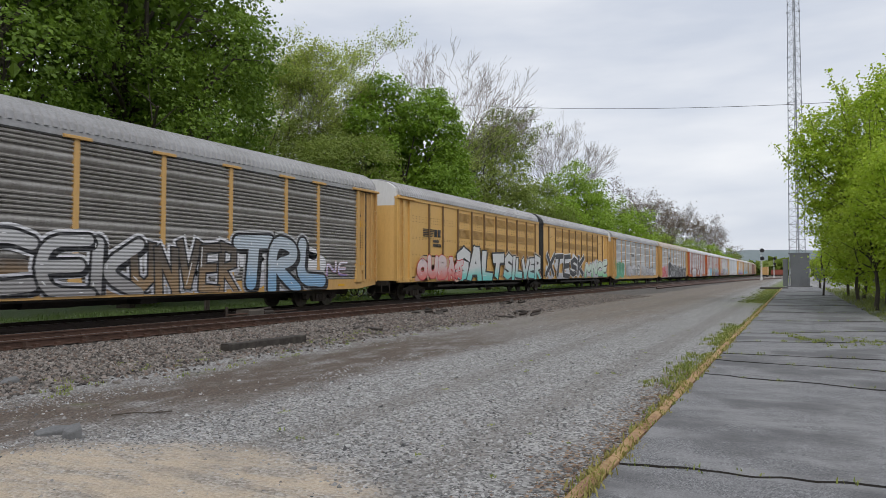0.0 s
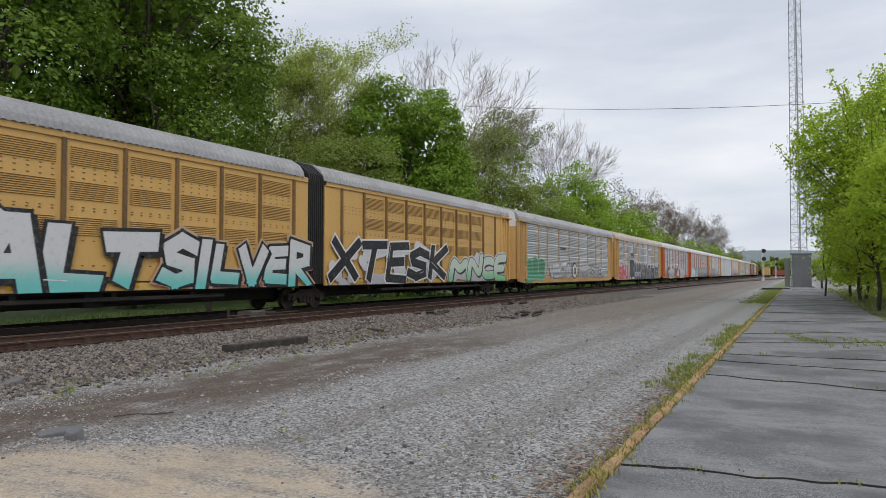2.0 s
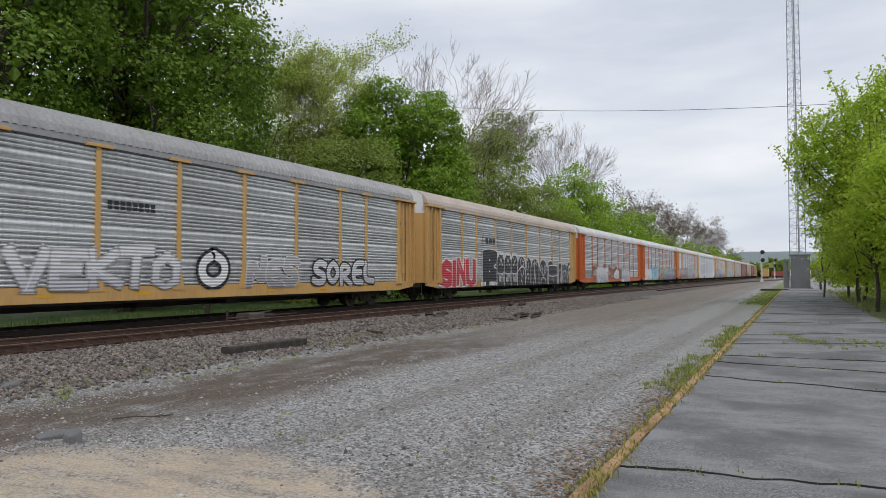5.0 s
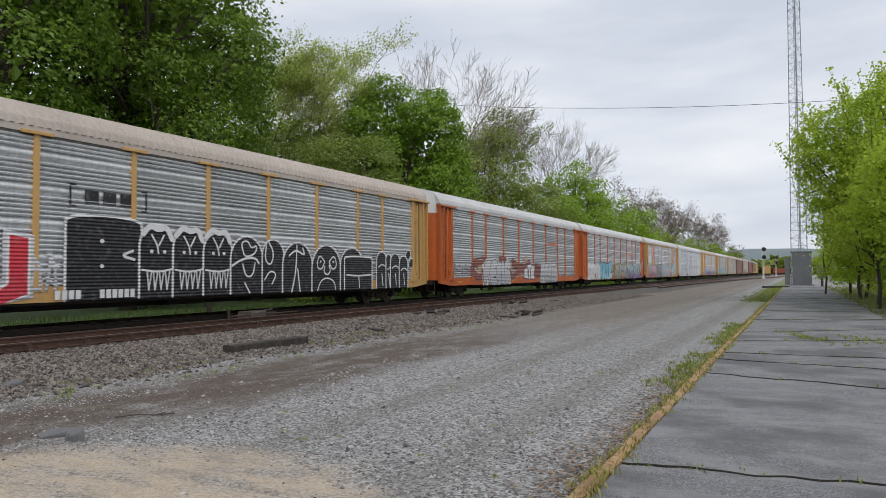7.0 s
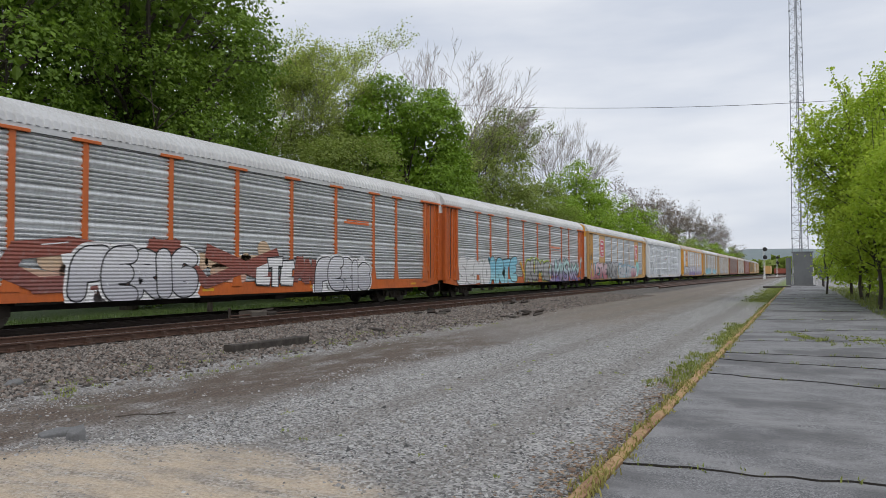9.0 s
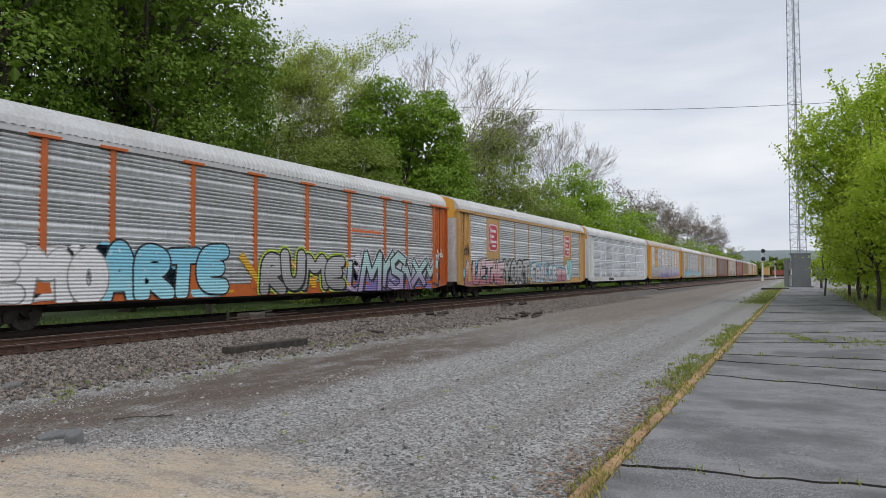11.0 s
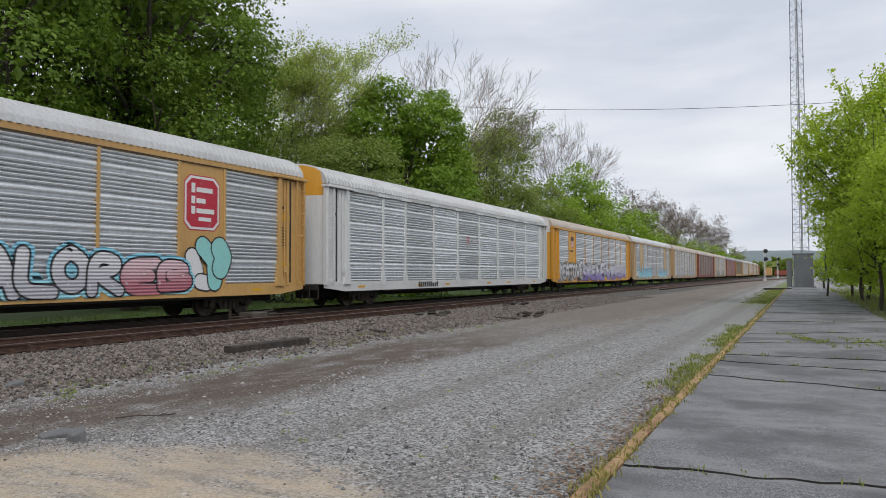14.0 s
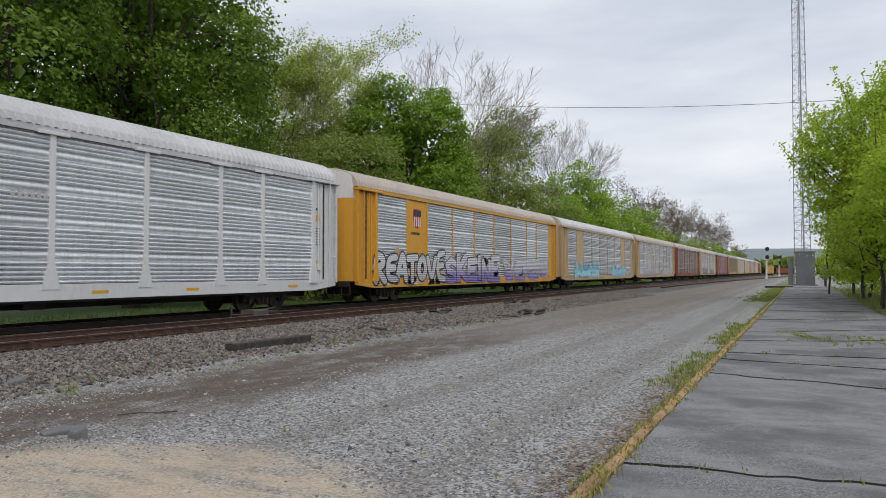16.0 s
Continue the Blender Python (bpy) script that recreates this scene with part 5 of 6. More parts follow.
burner(b_, "GRS", -12.1, -8.2, 0.8, 2.5, "green", "mint", 31, r=0.3, edge=0.05, cloud="green", wide=1.1)
burner(b_, "VEKTO", -6.8, -1.4, 1.0, 2.2, "silver", "grey", 32, r=0.13, edge=0.06, hard=True)
burner(b_, "O", -0.7, 0.7, 1.0, 2.2, "whitepaint", "ink", 33, r=0.16, edge=0.12)
burner(b_, "NES", 1.6, 4.4, 1.0, 2.1, "grey", "silver", 34, r=0.14, edge=0.05)
burner(b_, "SOREL", 5.3, 9.8, 1.0, 2.0, "silver", "ink", 35, r=0.13, edge=0.07)
lettering(b_, -4.0, 3.3, 8, 0.26, "f_ink", 1.6)
P_ += GAP
c_ = autorack(P_, "yellow", "galv", "roof_beige", "grey corrugated car carrier with large black and white graffiti", sill="yellow", turning=True)
stretch(c_, 1.01, 0.0)
burner(c_, "SINU", -11.9, -7.5, 0.72, 2.3, "red", "whitepaint", 41, r=0.23, edge=0.07, hard=True, halo="silver", wide=1.05)
piece(c_, -7.4, -6.6, 0.95, 2.0, 2, "silver", "silver", 44, r=0.03, edge=0.02)
figures(c_)
bars(c_, "emblem", "f_ink", -6.3, 3.25, [(0, 0, 0.06, 0.62), (0, 0, 0.2, 0.06), (0, 0.56, 0.2, 0.06), (0.45, 0.12, 0.42, 0.36), (1.0, 0.12, 0.42, 0.36), (1.55, 0.12, 0.42, 0.36), (2.4, 0, 0.06, 0.62), (2.26, 0, 0.2, 0.06), (2.26, 0.56, 0.2, 0.06)], 1.6)
lettering(c_, -6.7, 0.76, 4, 0.24, "f_whitepaint", 1.655)
lettering(c_, -5.4, 0.76, 6, 0.24, "f_whitepaint", 1.655)
P_ += GAP
d_ = autorack(P_, "orange", "galv", "roof_light", "silver corrugated car carrier with orange posts, sill and ends", turning=True)
burner(d_, "CAX", -9.6, 0.6, 0.95, 2.25, "maroon", "maroon", 51, r=0.2, edge=0.03, hard=True, cloud="blush")
burner(d_, "FERIG", -7.6, -3.4, 0.68, 2.15, "silver", "ink", 52, r=0.25, edge=0.045, halo="whitepaint", cloud="whitepaint", wide=1.08, x=1.64)
burner(d_, "ETE", -0.5, 1.5, 0.95, 1.95, "whitepaint", "ink", 54, r=0.15, edge=0.055, hard=True)
burner(d_, "AN", 1.6, 2.9, 1.0, 2.0, "maroon", "maroon", 56, r=0.14, edge=0.03, hard=True)
burner(d_, "FERIG", 2.9, 6.7, 0.68, 1.95, "silver", "ink", 55, r=0.22, edge=0.045, halo="whitepaint", cloud="whitepaint", wide=1.08, x=1.64)
piece(d_, -12.0, -9.8, 1.2, 2.0, 3, "maroon", "grey", 57, r=0.015, edge=0.012)
bars(d_, "emblem", "f_emblem_orange", 4.9, 3.55, [(0, 0, 1.9, 0.1), (0.2, 0.13, 1.7, 0.05)], 1.6)
P_ += GAP
e_ = autorack(P_, "orange", "galv", "roof_light", "silver corrugated car carrier with orange ends and teal graffiti", turning=True)
stretch(e_, 1.015, -0.55)
burner(e_, "SEMO", -11.9, -7.4, 0.75, 2.2, "whitepaint", "grey", 61, r=0.24, edge=0.05, cloud="whitepaint")
burner(e_, "ARTE", -7.6, -3.0, 0.75, 2.35, "cyan", "ink", 62, r=0.26, edge=0.06, cloud="cyan", wide=1.08)
burner(e_, "VNK", -2.2, 4.3, 0.95, 2.1, "reflector", "reflector", 67, r=0.12, edge=0.03, hard=True)
burner(e_, "RUME", -1.2, 3.7, 0.75, 2.3, "grey", "ink", 63, r=0.22, edge=0.07, halo="lime", x=1.64, wide=1.1, drop=0.08)
burner(e_, "UMYSNXM", 4.1, 12.1, 0.72, 2.25, "lilac", "ink", 64, r=0.16, edge=0.075, cloud="violet", hard=True, halo="violet", drop=0.12, wide=1.25, slant=0.25, bob=0.16)
bars(e_, "emblem", "f_emblem_orange", 4.5, 3.3, [(0, 0, 2.3, 0.16), (0.2, -0.16, 2.0, 0.05)], 1.6)
piece(e_, 12.2, 13.0, 2.3, 2.8, 2, "whitepaint", "whitepaint", 65, r=0.02, edge=0.015, ribbed=False, x=1.63)


def octagon_sign(car, y, z, s):
    """A red eight-sided emblem with a white rim and plain bars."""
    def oct_(k):
        c = 0.3 * k
        return [(-k + c, -k * 1.15), (k - c, -k * 1.15), (k, -k * 1.15 + c), (k, k * 1.15 - c), (k - c, k * 1.15), (-k + c, k * 1.15), (-k, k * 1.15 - c), (-k, -k * 1.15 + c)]
    for k, mt, x, nm in ((s, "f_sign_red", 1.572, "sign_edge"), (s * 0.96, "f_whitepaint", 1.578, "sign_rim"), (s * 0.87, "f_sign_red", 1.584, "emblem")):
        g = Geo()
        g.plate([(y + p, z + q) for p, q in oct_(k)], x, x + 0.005)
        part(nm, g, mt, car)
    bars(car, "emblem_lettering", "f_whitepaint", y - s * 0.62, z - s * 0.75, [(0, 1.16 * s, 0.2 * s, 0.4 * s), (0.28 * s, 1.2 * s, 0.9 * s, 0.2 * s), (0, 0.7 * s, 0.2 * s, 0.32 * s), (0.28 * s, 0.74 * s, 0.5 * s, 0.2 * s), (0, 0.28 * s, 0.2 * s, 0.32 * s), (0.28 * s, 0.32 * s, 1.0 * s, 0.2 * s), (0.4 * s, 0.0, 0.7 * s, 0.16 * s)], 1.591)


P_ += GAP
f_ = autorack(P_, "yellow", "galv_bright", "roof_light", "yellow car carrier with silver side sheets and red octagonal emblems", top="yellow_bright", plates=(1, 7), slim=True, turning=True, end_mat="galv")
stretch(f_, 0.972, -0.75)
octagon_sign(f_, -8.2, 3.75, 0.78)
octagon_sign(f_, 8.2, 3.75, 0.78)
burner(f_, "LUETNE", -12.6, -6.7, 0.78, 2.3, "rose", "ink", 71, r=0.21, edge=0.06, cloud="cyan", hard=True, drop=0.06, wide=1.12, slant=0.25)
burner(f_, "YORT", -6.5, -1.5, 0.80, 2.4, "grey", "ink", 72, r=0.2, edge=0.1, cloud="grey", wide=0.95, bob=0.03)
burner(f_, "EBALOR", -1.2, 5.0, 0.82, 2.1, "silver", "ink", 73, r=0.17, edge=0.06, halo="cyan", cloud="cyan", wide=1.1)
burner(f_, "EB", 5.0, 7.6, 0.85, 1.9, "rose", "ink", 75, r=0.17, edge=0.06, halo="cyan", wide=1.1)
# turquoise cap-like lobes over pale rounded shapes
g_, h2_, i_ = Geo(), Geo(), Geo()
for pts_, r_, dx_ in (([(7.75, 2.0), (7.95, 1.55)], 0.27, 0.0), ([(8.1, 1.2), (8.4, 1.15)], 0.24, 0.004), ([(8.2, 2.35), (8.7, 1.9), (8.75, 1.2)], 0.3, 0.008), ([(8.95, 2.3), (9.15, 2.0), (9.0, 1.65)], 0.36, 0.012)):
    stroke(g_, pts_, r_ + 0.05, 1.61 + dx_)
    stroke(h2_ if dx_ > 0.005 else i_, pts_, r_, 1.612 + dx_)
sprayed(f_, [("graffiti", g_, "f_ink"), ("graffiti_fill", h2_, "f_aqua"), ("graffiti_face", i_, "f_whitepaint")], "turquoise and pale sprayed rounded shapes with a black edge")
piece(f_, -13.0, -12.1, 2.5, 3.3, 3, "ink", "ink", 74, r=0.02, edge=0.01, ribbed=False, x=1.63)
bars(f_, "number_plate", "f_ink", -4.6, 0.72, [(0, 0, 3.2, 0.26)], 1.605)
lettering(f_, -4.4, 0.76, 10, 0.18, "f_whitepaint", 1.612)
P_ += GAP
w_car = autorack(P_, "white", "galv_bright", "roof_light", "white-framed car carrier with bright silver side sheets", top="yellow_bright", turning=True)
stretch(w_car, 1.025, -0.9)
lettering(w_car, -5.9, 0.78, 10, 0.26, "f_ink", 1.605)
g_ = Geo()
stroke(g_, [(-0.3, 3.2), (0.1, 3.6)], 0.03, 1.6)
stroke(g_, [(-0.3, 3.6), (0.1, 3.2)], 0.03, 1.603)
part("graffiti", g_, "f_red", w_car, "small red sprayed cross")
lettering(w_car, 0.4, 3.3, 6, 0.2, "f_grey", 1.6)
P_ += GAP
h_ = autorack(P_, "yellow_bright", "galv_bright", "roof_beige", "bright yellow-framed car carrier with silver side sheets", plates=(1,), slim=True, turning=True)
for k_, mt_ in ((0.0, "f_sign_red"), (0.012, "f_whitepaint")):
    g_ = Geo()
    if not k_:
        g_.plate([(-8.55, 4.6), (-8.6, 4.2), (-8.5, 3.75), (-8.2, 3.6), (-7.9, 3.75), (-7.8, 4.2), (-7.85, 4.6)], 1.572, 1.58)
    else:
        for i_ in range(4):
            g_.box(1.584, 1.59, -8.5 + i_ * 0.18, -8.42 + i_ * 0.18, 3.72, 4.2)
    part("emblem", g_, mt_, h_)
stretch(h_, 1.02, -0.3)
bars(h_, "emblem", "f_ink", -8.56, 4.24, [(0, 0, 0.72, 0.3)], 1.592)
lettering(h_, -8.8, 3.3, 9, 0.12, "f_ink", 1.575)
burner(h_, "REATOVE", -12.2, -5.3, 0.8, 2.4, "silver", "ink", 81, r=0.17, edge=0.07, cloud="peach")
burner(h_, "SKEINE", -5.2, 2.2, 0.8, 2.35, "violet", "ink", 82, r=0.2, edge=0.05, cloud="violet", hard=True)
burner(h_, "VERSO", 3.0, 11.5, 0.85, 2.2, "violet", "silver", 83, r=0.17, edge=0.05, cloud="violet")
FAR = [("tan", "galv", "roof_light", "faded tan car carrier with silver side sheets", (1, 7), "tan", ("cyan", "cyan")), ("tan", "galv", "roof_beige", "tan and grey car carrier", (), "white", ("silver", "grey")),
       ("red_brown", "brownish", "roof_beige", "rusty brown car carrier", (), "white", None), ("tan", "galv", "roof_beige", "tan car carrier with dull sheets", (), "white", ("grey", "ink")),
       ("red_brown", "pinkish", "roof", "faded pink car carrier", (), "white", None), ("yellow", "greenish", "roof", "grey-green car carrier", (), "white", None),
       ("tan", "galv", "roof_light", "weathered silver car carrier", (), "white", None), ("yellow", "galv", "roof_light", "silver and yellow car carrier", (), "white", None)]
for i_ in range(14):
    fr_, sh_, ro_, lb_, pl_, tp_, gf_ = FAR[i_ % 8]
    P_ += GAP
    q_ = autorack(P_, fr_, sh_, ro_, lb_ + " far down the train", top=tp_, plates=pl_, slim=bool(pl_), detail=False)
    if gf_ and i_ < 4:
        piece(q_, -10, -2, 0.95, 2.2, 6, gf_[0], gf_[1], 90 + i_, r=0.16, edge=0.05)
        piece(q_, 3, 9, 0.95, 2.0, 4, gf_[0], gf_[1], 95 + i_, r=0.16, edge=0.05)


# ---- trees ----
def leaf_quads(q, p, n, size):
    """Corner points of single folded leaves at p with normals n."""
    count = len(p)
    n = n / np.linalg.norm(n, axis=1)[:, None]
    u = np.cross(n, q.normal(0, 1, (count, 3)))
    u /= np.linalg.norm(u, axis=1)[:, None]
    w = np.cross(n, u)
    s = (size * q.uniform(0.6, 1.3, count))[:, None]
    return np.stack([p - u * s, p - w * s * 0.66 + n * s * 0.15, p + u * s, p + w * s * 0.66 + n * s * 0.15], 1).reshape(-1, 3)


def leaf_mesh(name, mat, parent, quads):
    me = bpy.data.meshes.new(name)
    me.from_pydata(quads.tolist(), [], np.arange(len(quads)).reshape(-1, 4).tolist())
    me.materials.append(M[mat])
    ob = new(name, me)
    ob.parent = parent
    return ob


def leaf_cloud(name, mat, parent, centres, spread, count, size, seed):
    """Thin foliage: single leaves strewn round the ends of the twigs."""
    q = np.random.default_rng(seed)
    c = np.array(centres)
    p = c[q.integers(0, len(c), count)] + q.normal(0, 1, (count, 3)) * np.array(spread)[None]
    return leaf_mesh(name, mat, parent, leaf_quads(q, p, q.normal(0, 1, (count, 3)) + np.array((0, 0, 0.7)), size))


def tree(at, h, r, low, mat, leaves, size, seed, label, lobes=40, trunk=0.28, spray=0.34, rough=0.16, gaps=(), bark="bark", shoots=0, stems=1, sprig=26):
    """A leafy tree: trunk and limbs, and a crown of rounded lobes, each covered with sprays of leaves.
    gaps: (x, y, z, radius) of openings in the crown where the limbs show."""
    q = np.random.default_rng(seed)
    rnd = random.Random(seed)
    tr = thing("tree", label, "tree", at)
    half = (h - low) / 2
    mid = np.array((0, 0, low + half * 0.92))
    # lobes: spread evenly over the crown, with uneven reach
    i = np.arange(lobes) + 0.5
    cz = 1 - 2 * i / lobes
    a = i * 2.39996 + q.normal(0, 0.25, lobes)
    d = np.stack([np.sqrt(1 - cz ** 2) * np.cos(a), np.sqrt(1 - cz ** 2) * np.sin(a), cz], 1)
    lr = r * q.uniform(0.24, 0.40, lobes) * (40 / lobes) ** 0.33
    reach = 1 + q.normal(0, rough, lobes)
    c = mid + d * np.stack([(r - lr) * reach, (r - lr) * reach, (half - lr * 0.8) * reach], 1)
    c[:, 2] = np.maximum(c[:, 2], low * 0.5 + lr * 0.5)
    # sprays on the outer face of each lobe
    n_spray = max(1, leaves // sprig)
    k = q.choice(lobes, n_spray, p=lr ** 2 / np.sum(lr ** 2))
    e = q.normal(0, 1, (n_spray, 3)) + d[k] * 0.9 + np.array((0, 0, 0.35))
    e /= np.linalg.norm(e, axis=1)[:, None]
    sp = c[k] + e * (lr[k] * q.uniform(0.62, 1.06, n_spray))[:, None]
    keep = sp[:, 2] > 0.2
    for gx, gy, gz, gr in gaps:
        keep &= np.linalg.norm(sp - np.array((gx, gy, gz)), axis=1) > gr * q.uniform(0.75, 1.1, n_spray)
    sp, e = sp[keep], e[keep]
    j = np.repeat(np.arange(len(sp)), sprig)
    off = q.normal(0, 1, (len(j), 3)) * spray * np.array((1, 1, 0.5))
    off[:, 2] -= 0.35 * np.hypot(off[:, 0], off[:, 1]) * q.uniform(0, 1, len(j))
    nrm = e[j] * 0.75 + np.array((0, 0, 0.55)) + q.normal(0, 0.55, (len(j), 3))
    quads = [leaf_quads(q, sp[j] + off, nrm, size)]
    # larger dark sprays deep inside close the crown
    n_in = max(60, int(len(sp) * 1.4))
    ki = q.integers(0, lobes, n_in)
    pi = mid + (c[ki] - mid) * q.uniform(0.35, 0.95, n_in)[:, None] + q.normal(0, 1, (n_in, 3)) * (lr[ki] * 0.25)[:, None]
    ok = np.ones(n_in, bool)
    for gx, gy, gz, gr in gaps:
        ok &= np.linalg.norm(pi - np.array((gx, gy, gz)), axis=1) > gr
    pi = pi[ok & (pi[:, 2] > 0.3)]
    quads.append(leaf_quads(q, pi, q.normal(0, 1, (len(pi), 3)), min(size * 2.4, 0.34)))
    # trunk, limbs to the lobes, branches to some of the sprays
    g = Geo()
    for s in range(stems):
        bx, by = (rnd.gauss(0, 0.5), rnd.gauss(0, 0.5)) if stems > 1 else (0, 0)
        pts = [Vector((0, 0, -0.3))] + [Vector((bx + rnd.gauss(0, 0.02 * h), by + rnd.gauss(0, 0.02 * h), h * 0.66 * m / 4)) for m in range(1, 5)]
        for m in range(4):
            g.rod(pts[m], pts[m + 1], trunk * (1 - m * 0.2), trunk * (0.8 - m * 0.2), 8)
        for m in range(s, lobes, stems):
            tip = Vector(c[m])
            along = min(3.95, max(1.0, tip.z * 0.95 / h * 4))
            st = pts[int(along)].lerp(pts[int(along) + 1], along - int(along))
            bend = (st + tip) / 2 + Vector((rnd.gauss(0, 0.06 * r), rnd.gauss(0, 0.06 * r), -0.12 * r * rnd.random()))
            g.rod(st, bend, trunk * 0.34, trunk * 0.24, 6)
            g.rod(bend, tip, trunk * 0.24, trunk * 0.10, 5)
            for _ in range(4):
                v = Vector((rnd.gauss(0, 1), rnd.gauss(0, 1), rnd.gauss(0, 0.7) + 0.3)).normalized() * float(lr[m]) * 0.95
                g.rod(bend.lerp(tip, rnd.uniform(0.3, 1)), tip + v, trunk * 0.08, 0.012, 4)
    # upright young shoots over the crown
    ends, shoot = [], Geo()
    for _ in range(shoots):
        b = Vector(sp[rnd.randrange(len(sp))])
        if b.z < low + half * 0.7:
            continue
        t = b + Vector((b.x * 0.10 + rnd.gauss(0, 0.25), b.y * 0.10 + rnd.gauss(0, 0.25), rnd.uniform(0.6, 1.7)))
        shoot.rod(b, t, 0.02, 0.006, 4)
        ends += [tuple(b.lerp(t, m / 9)) for m in range(1, 10)]
    if ends:
        ee = np.repeat(np.array(ends), 5, 0)
        quads.append(leaf_quads(q, ee + q.normal(0, 0.11, ee.shape), q.normal(0, 1, ee.shape) + np.array((0, 0, 0.6)), size))
    part("trunk", g, bark, tr)
    if shoot.f:
        part("young_growth", shoot, bark, tr, "upright young shoots")["kind"] = "stuff"
    leaf_mesh("crown", mat, tr, np.concatenate(quads))
    return tr


def bare_tree(at, h, spread, seed, label, levels=5, trunk=0.2, mat="twig", leaf="bud", leaves=0, size=0.1, fuzz=0.35, lean=(0, 0), thin=0.012):
    """A tree of forking limbs, leafless or with thin young foliage at its twigs."""
    q = random.Random(seed)
    tr = thing("bare_tree", label, "tree", at)
    g = Geo()
    tips = []

    def grow(p, d, ln, rad, lev):
        e = p + d * ln
        mid = (p + e) / 2 + Vector((q.gauss(0, 0.1), q.gauss(0, 0.1), q.gauss(0, 0.05))) * ln
        g.rod(p, mid, rad, rad * 0.85, 5 if lev > 3 else 3)
        g.rod(mid, e, rad * 0.85, rad * 0.68, 5 if lev > 3 else 3)
        if lev < 2:
            tips.append(tuple(e))
        if lev == 0:
            return
        for k in range(q.choice((2, 3, 3)) if lev > 1 else 3):
            side = Vector((q.gauss(0, 1), q.gauss(0, 1), q.gauss(0, 0.35))).normalized()
            nd = (d + side * spread * (0.5 if k == 0 else q.uniform(1.1, 2.2)) + Vector((0, 0, 0.10))).normalized()
            grow(mid.lerp(e, q.uniform(0.05, 1.0)) if k else e, nd, ln * q.uniform(0.62, 0.83), max(thin, rad * (0.66 if k == 0 else 0.46)), lev - 1)
    grow(Vector((0, 0, -0.3)), Vector((lean[0] + q.gauss(0, 0.04), lean[1] + q.gauss(0, 0.04), 1)).normalized(), h * 0.30, trunk, levels)
    k = h / max(p[2] for p in g.v)
    g.v = [(p[0] * k, p[1] * k, p[2] * k) for p in g.v]
    tips = [(p[0] * k, p[1] * k, p[2] * k) for p in tips]
    part("trunk", g, mat, tr)
    if leaves:
        leaf_cloud("crown", leaf, tr, tips, (fuzz, fuzz, fuzz * 0.8), leaves, size, seed)
    return tr


# behind the railway, from the near end to the far end of the wood edge
tree((-31.0, 24.6, -0.25), 25, 7.9, 2.0, "maple", 104000, 0.108, 2, "large dark green maple in full leaf behind the railway", 64, 0.48, 0.36, gaps=((5.6, -4.4, 9.4, 3.0),))
tree((-30.5, 15.5, -0.25), 24, 7.4, 2.0, "maple", 50000, 0.112, 1, "tall dark green maple in full leaf behind the railway", 50, 0.5, 0.34)
tree((-37.5, 33.0, -0.25), 22, 7.0, 1.0, "maple", 14000, 0.19, 3, "green maple deep in the wood edge", 40, 0.4, 0.45)
bare_tree((-36.5, 48.5, -0.25), 24.0, 0.46, 4, "slender tree with sparse young yellow-green leaves", 7, 0.2, "twig", "willow", 30000, 0.085, 0.3)
bare_tree((-35.5, 45.5, -0.25), 18.5, 0.5, 24, "thin tree with young yellow-green leaves", 7, 0.16, "twig", "willow", 16000, 0.085, 0.3)
tree((-37.0, 41.0, -0.25), 16.5, 6.0, 0.5, "olive", 20000, 0.12, 34, "green thicket tree deep in the wood edge", 44, 0.16, 0.4, rough=0.22)
tree((-34.0, 46.0, -0.25), 14.5, 6.2, 0.5, "olive", 26000, 0.105, 5, "olive green thicket tree behind the railway", 44, 0.14, 0.4, rough=0.22, stems=3)
tree((-28.0, 37.5, -0.25), 11.6, 4.6, 0.3, "olive", 24000, 0.095, 35, "low olive green thicket tree behind the railway", 40, 0.12, 0.36, rough=0.22, stems=3)
tree((-28.8, 48.6, -0.25), 18.4, 6.2, 0.5, "maple_mid", 62000, 0.13, 6, "rounded bright green maple behind the railway", 56, 0.26, 0.34, rough=0.10)
bare_tree((-34, 60.4, -0.25), 26.5, 0.40, 7, "tall leafless tree with pale twigs", 7, 0.2)
bare_tree((-33, 65.5, -0.25), 25.0, 0.48, 18, "leafless tree with spreading grey twigs", 7, 0.2, lean=(0.10, 0.14))
bare_tree((-31, 74.0, -0.25), 20.5, 0.45, 9, "half-bare tree with fine twigs and young leaves", 7, 0.2, "bark", "olive", 15000, 0.10, 0.3)
tree((-28.5, 66.0, -0.25), 16.0, 5.6, 0.5, "olive", 22000, 0.12, 8, "half-leafed yellow-green tree behind the railway", 40, 0.2, 0.42, rough=0.24, stems=2)
bare_tree((-29.5, 66.8, -0.25), 17.2, 0.7, 19, "young tree with thin yellow-green leaves", 6, 0.14, "bark", "willow", 7000, 0.09, 0.3)
tree((-27.2, 77.0, -0.25), 12.2, 4.6, 0.3, "olive", 16000, 0.13, 11, "olive green tree behind the railway", 36, 0.2, 0.42, rough=0.22)
bare_tree((-33, 104, -0.25), 26.0, 0.34, 12, "tall leafless tree above the green wood edge", 7, 0.22)
bare_tree((-34, 107, -0.25), 23.5, 0.36, 52, "leafless twin-stemmed tree above the wood edge", 7, 0.2, "bark")
tree((-28.0, 98.0, -0.25), 17.4, 6.0, 0.5, "maple_bright", 20000, 0.16, 13, "fresh light green tree behind the railway", 44, 0.24, 0.5, rough=0.2)
tree((-27.6, 88.0, -0.25), 12.5, 5.0, 0.4, "maple_bright", 11000, 0.16, 14, "mid-green tree behind the railway", 36, 0.2, 0.5, rough=0.2)
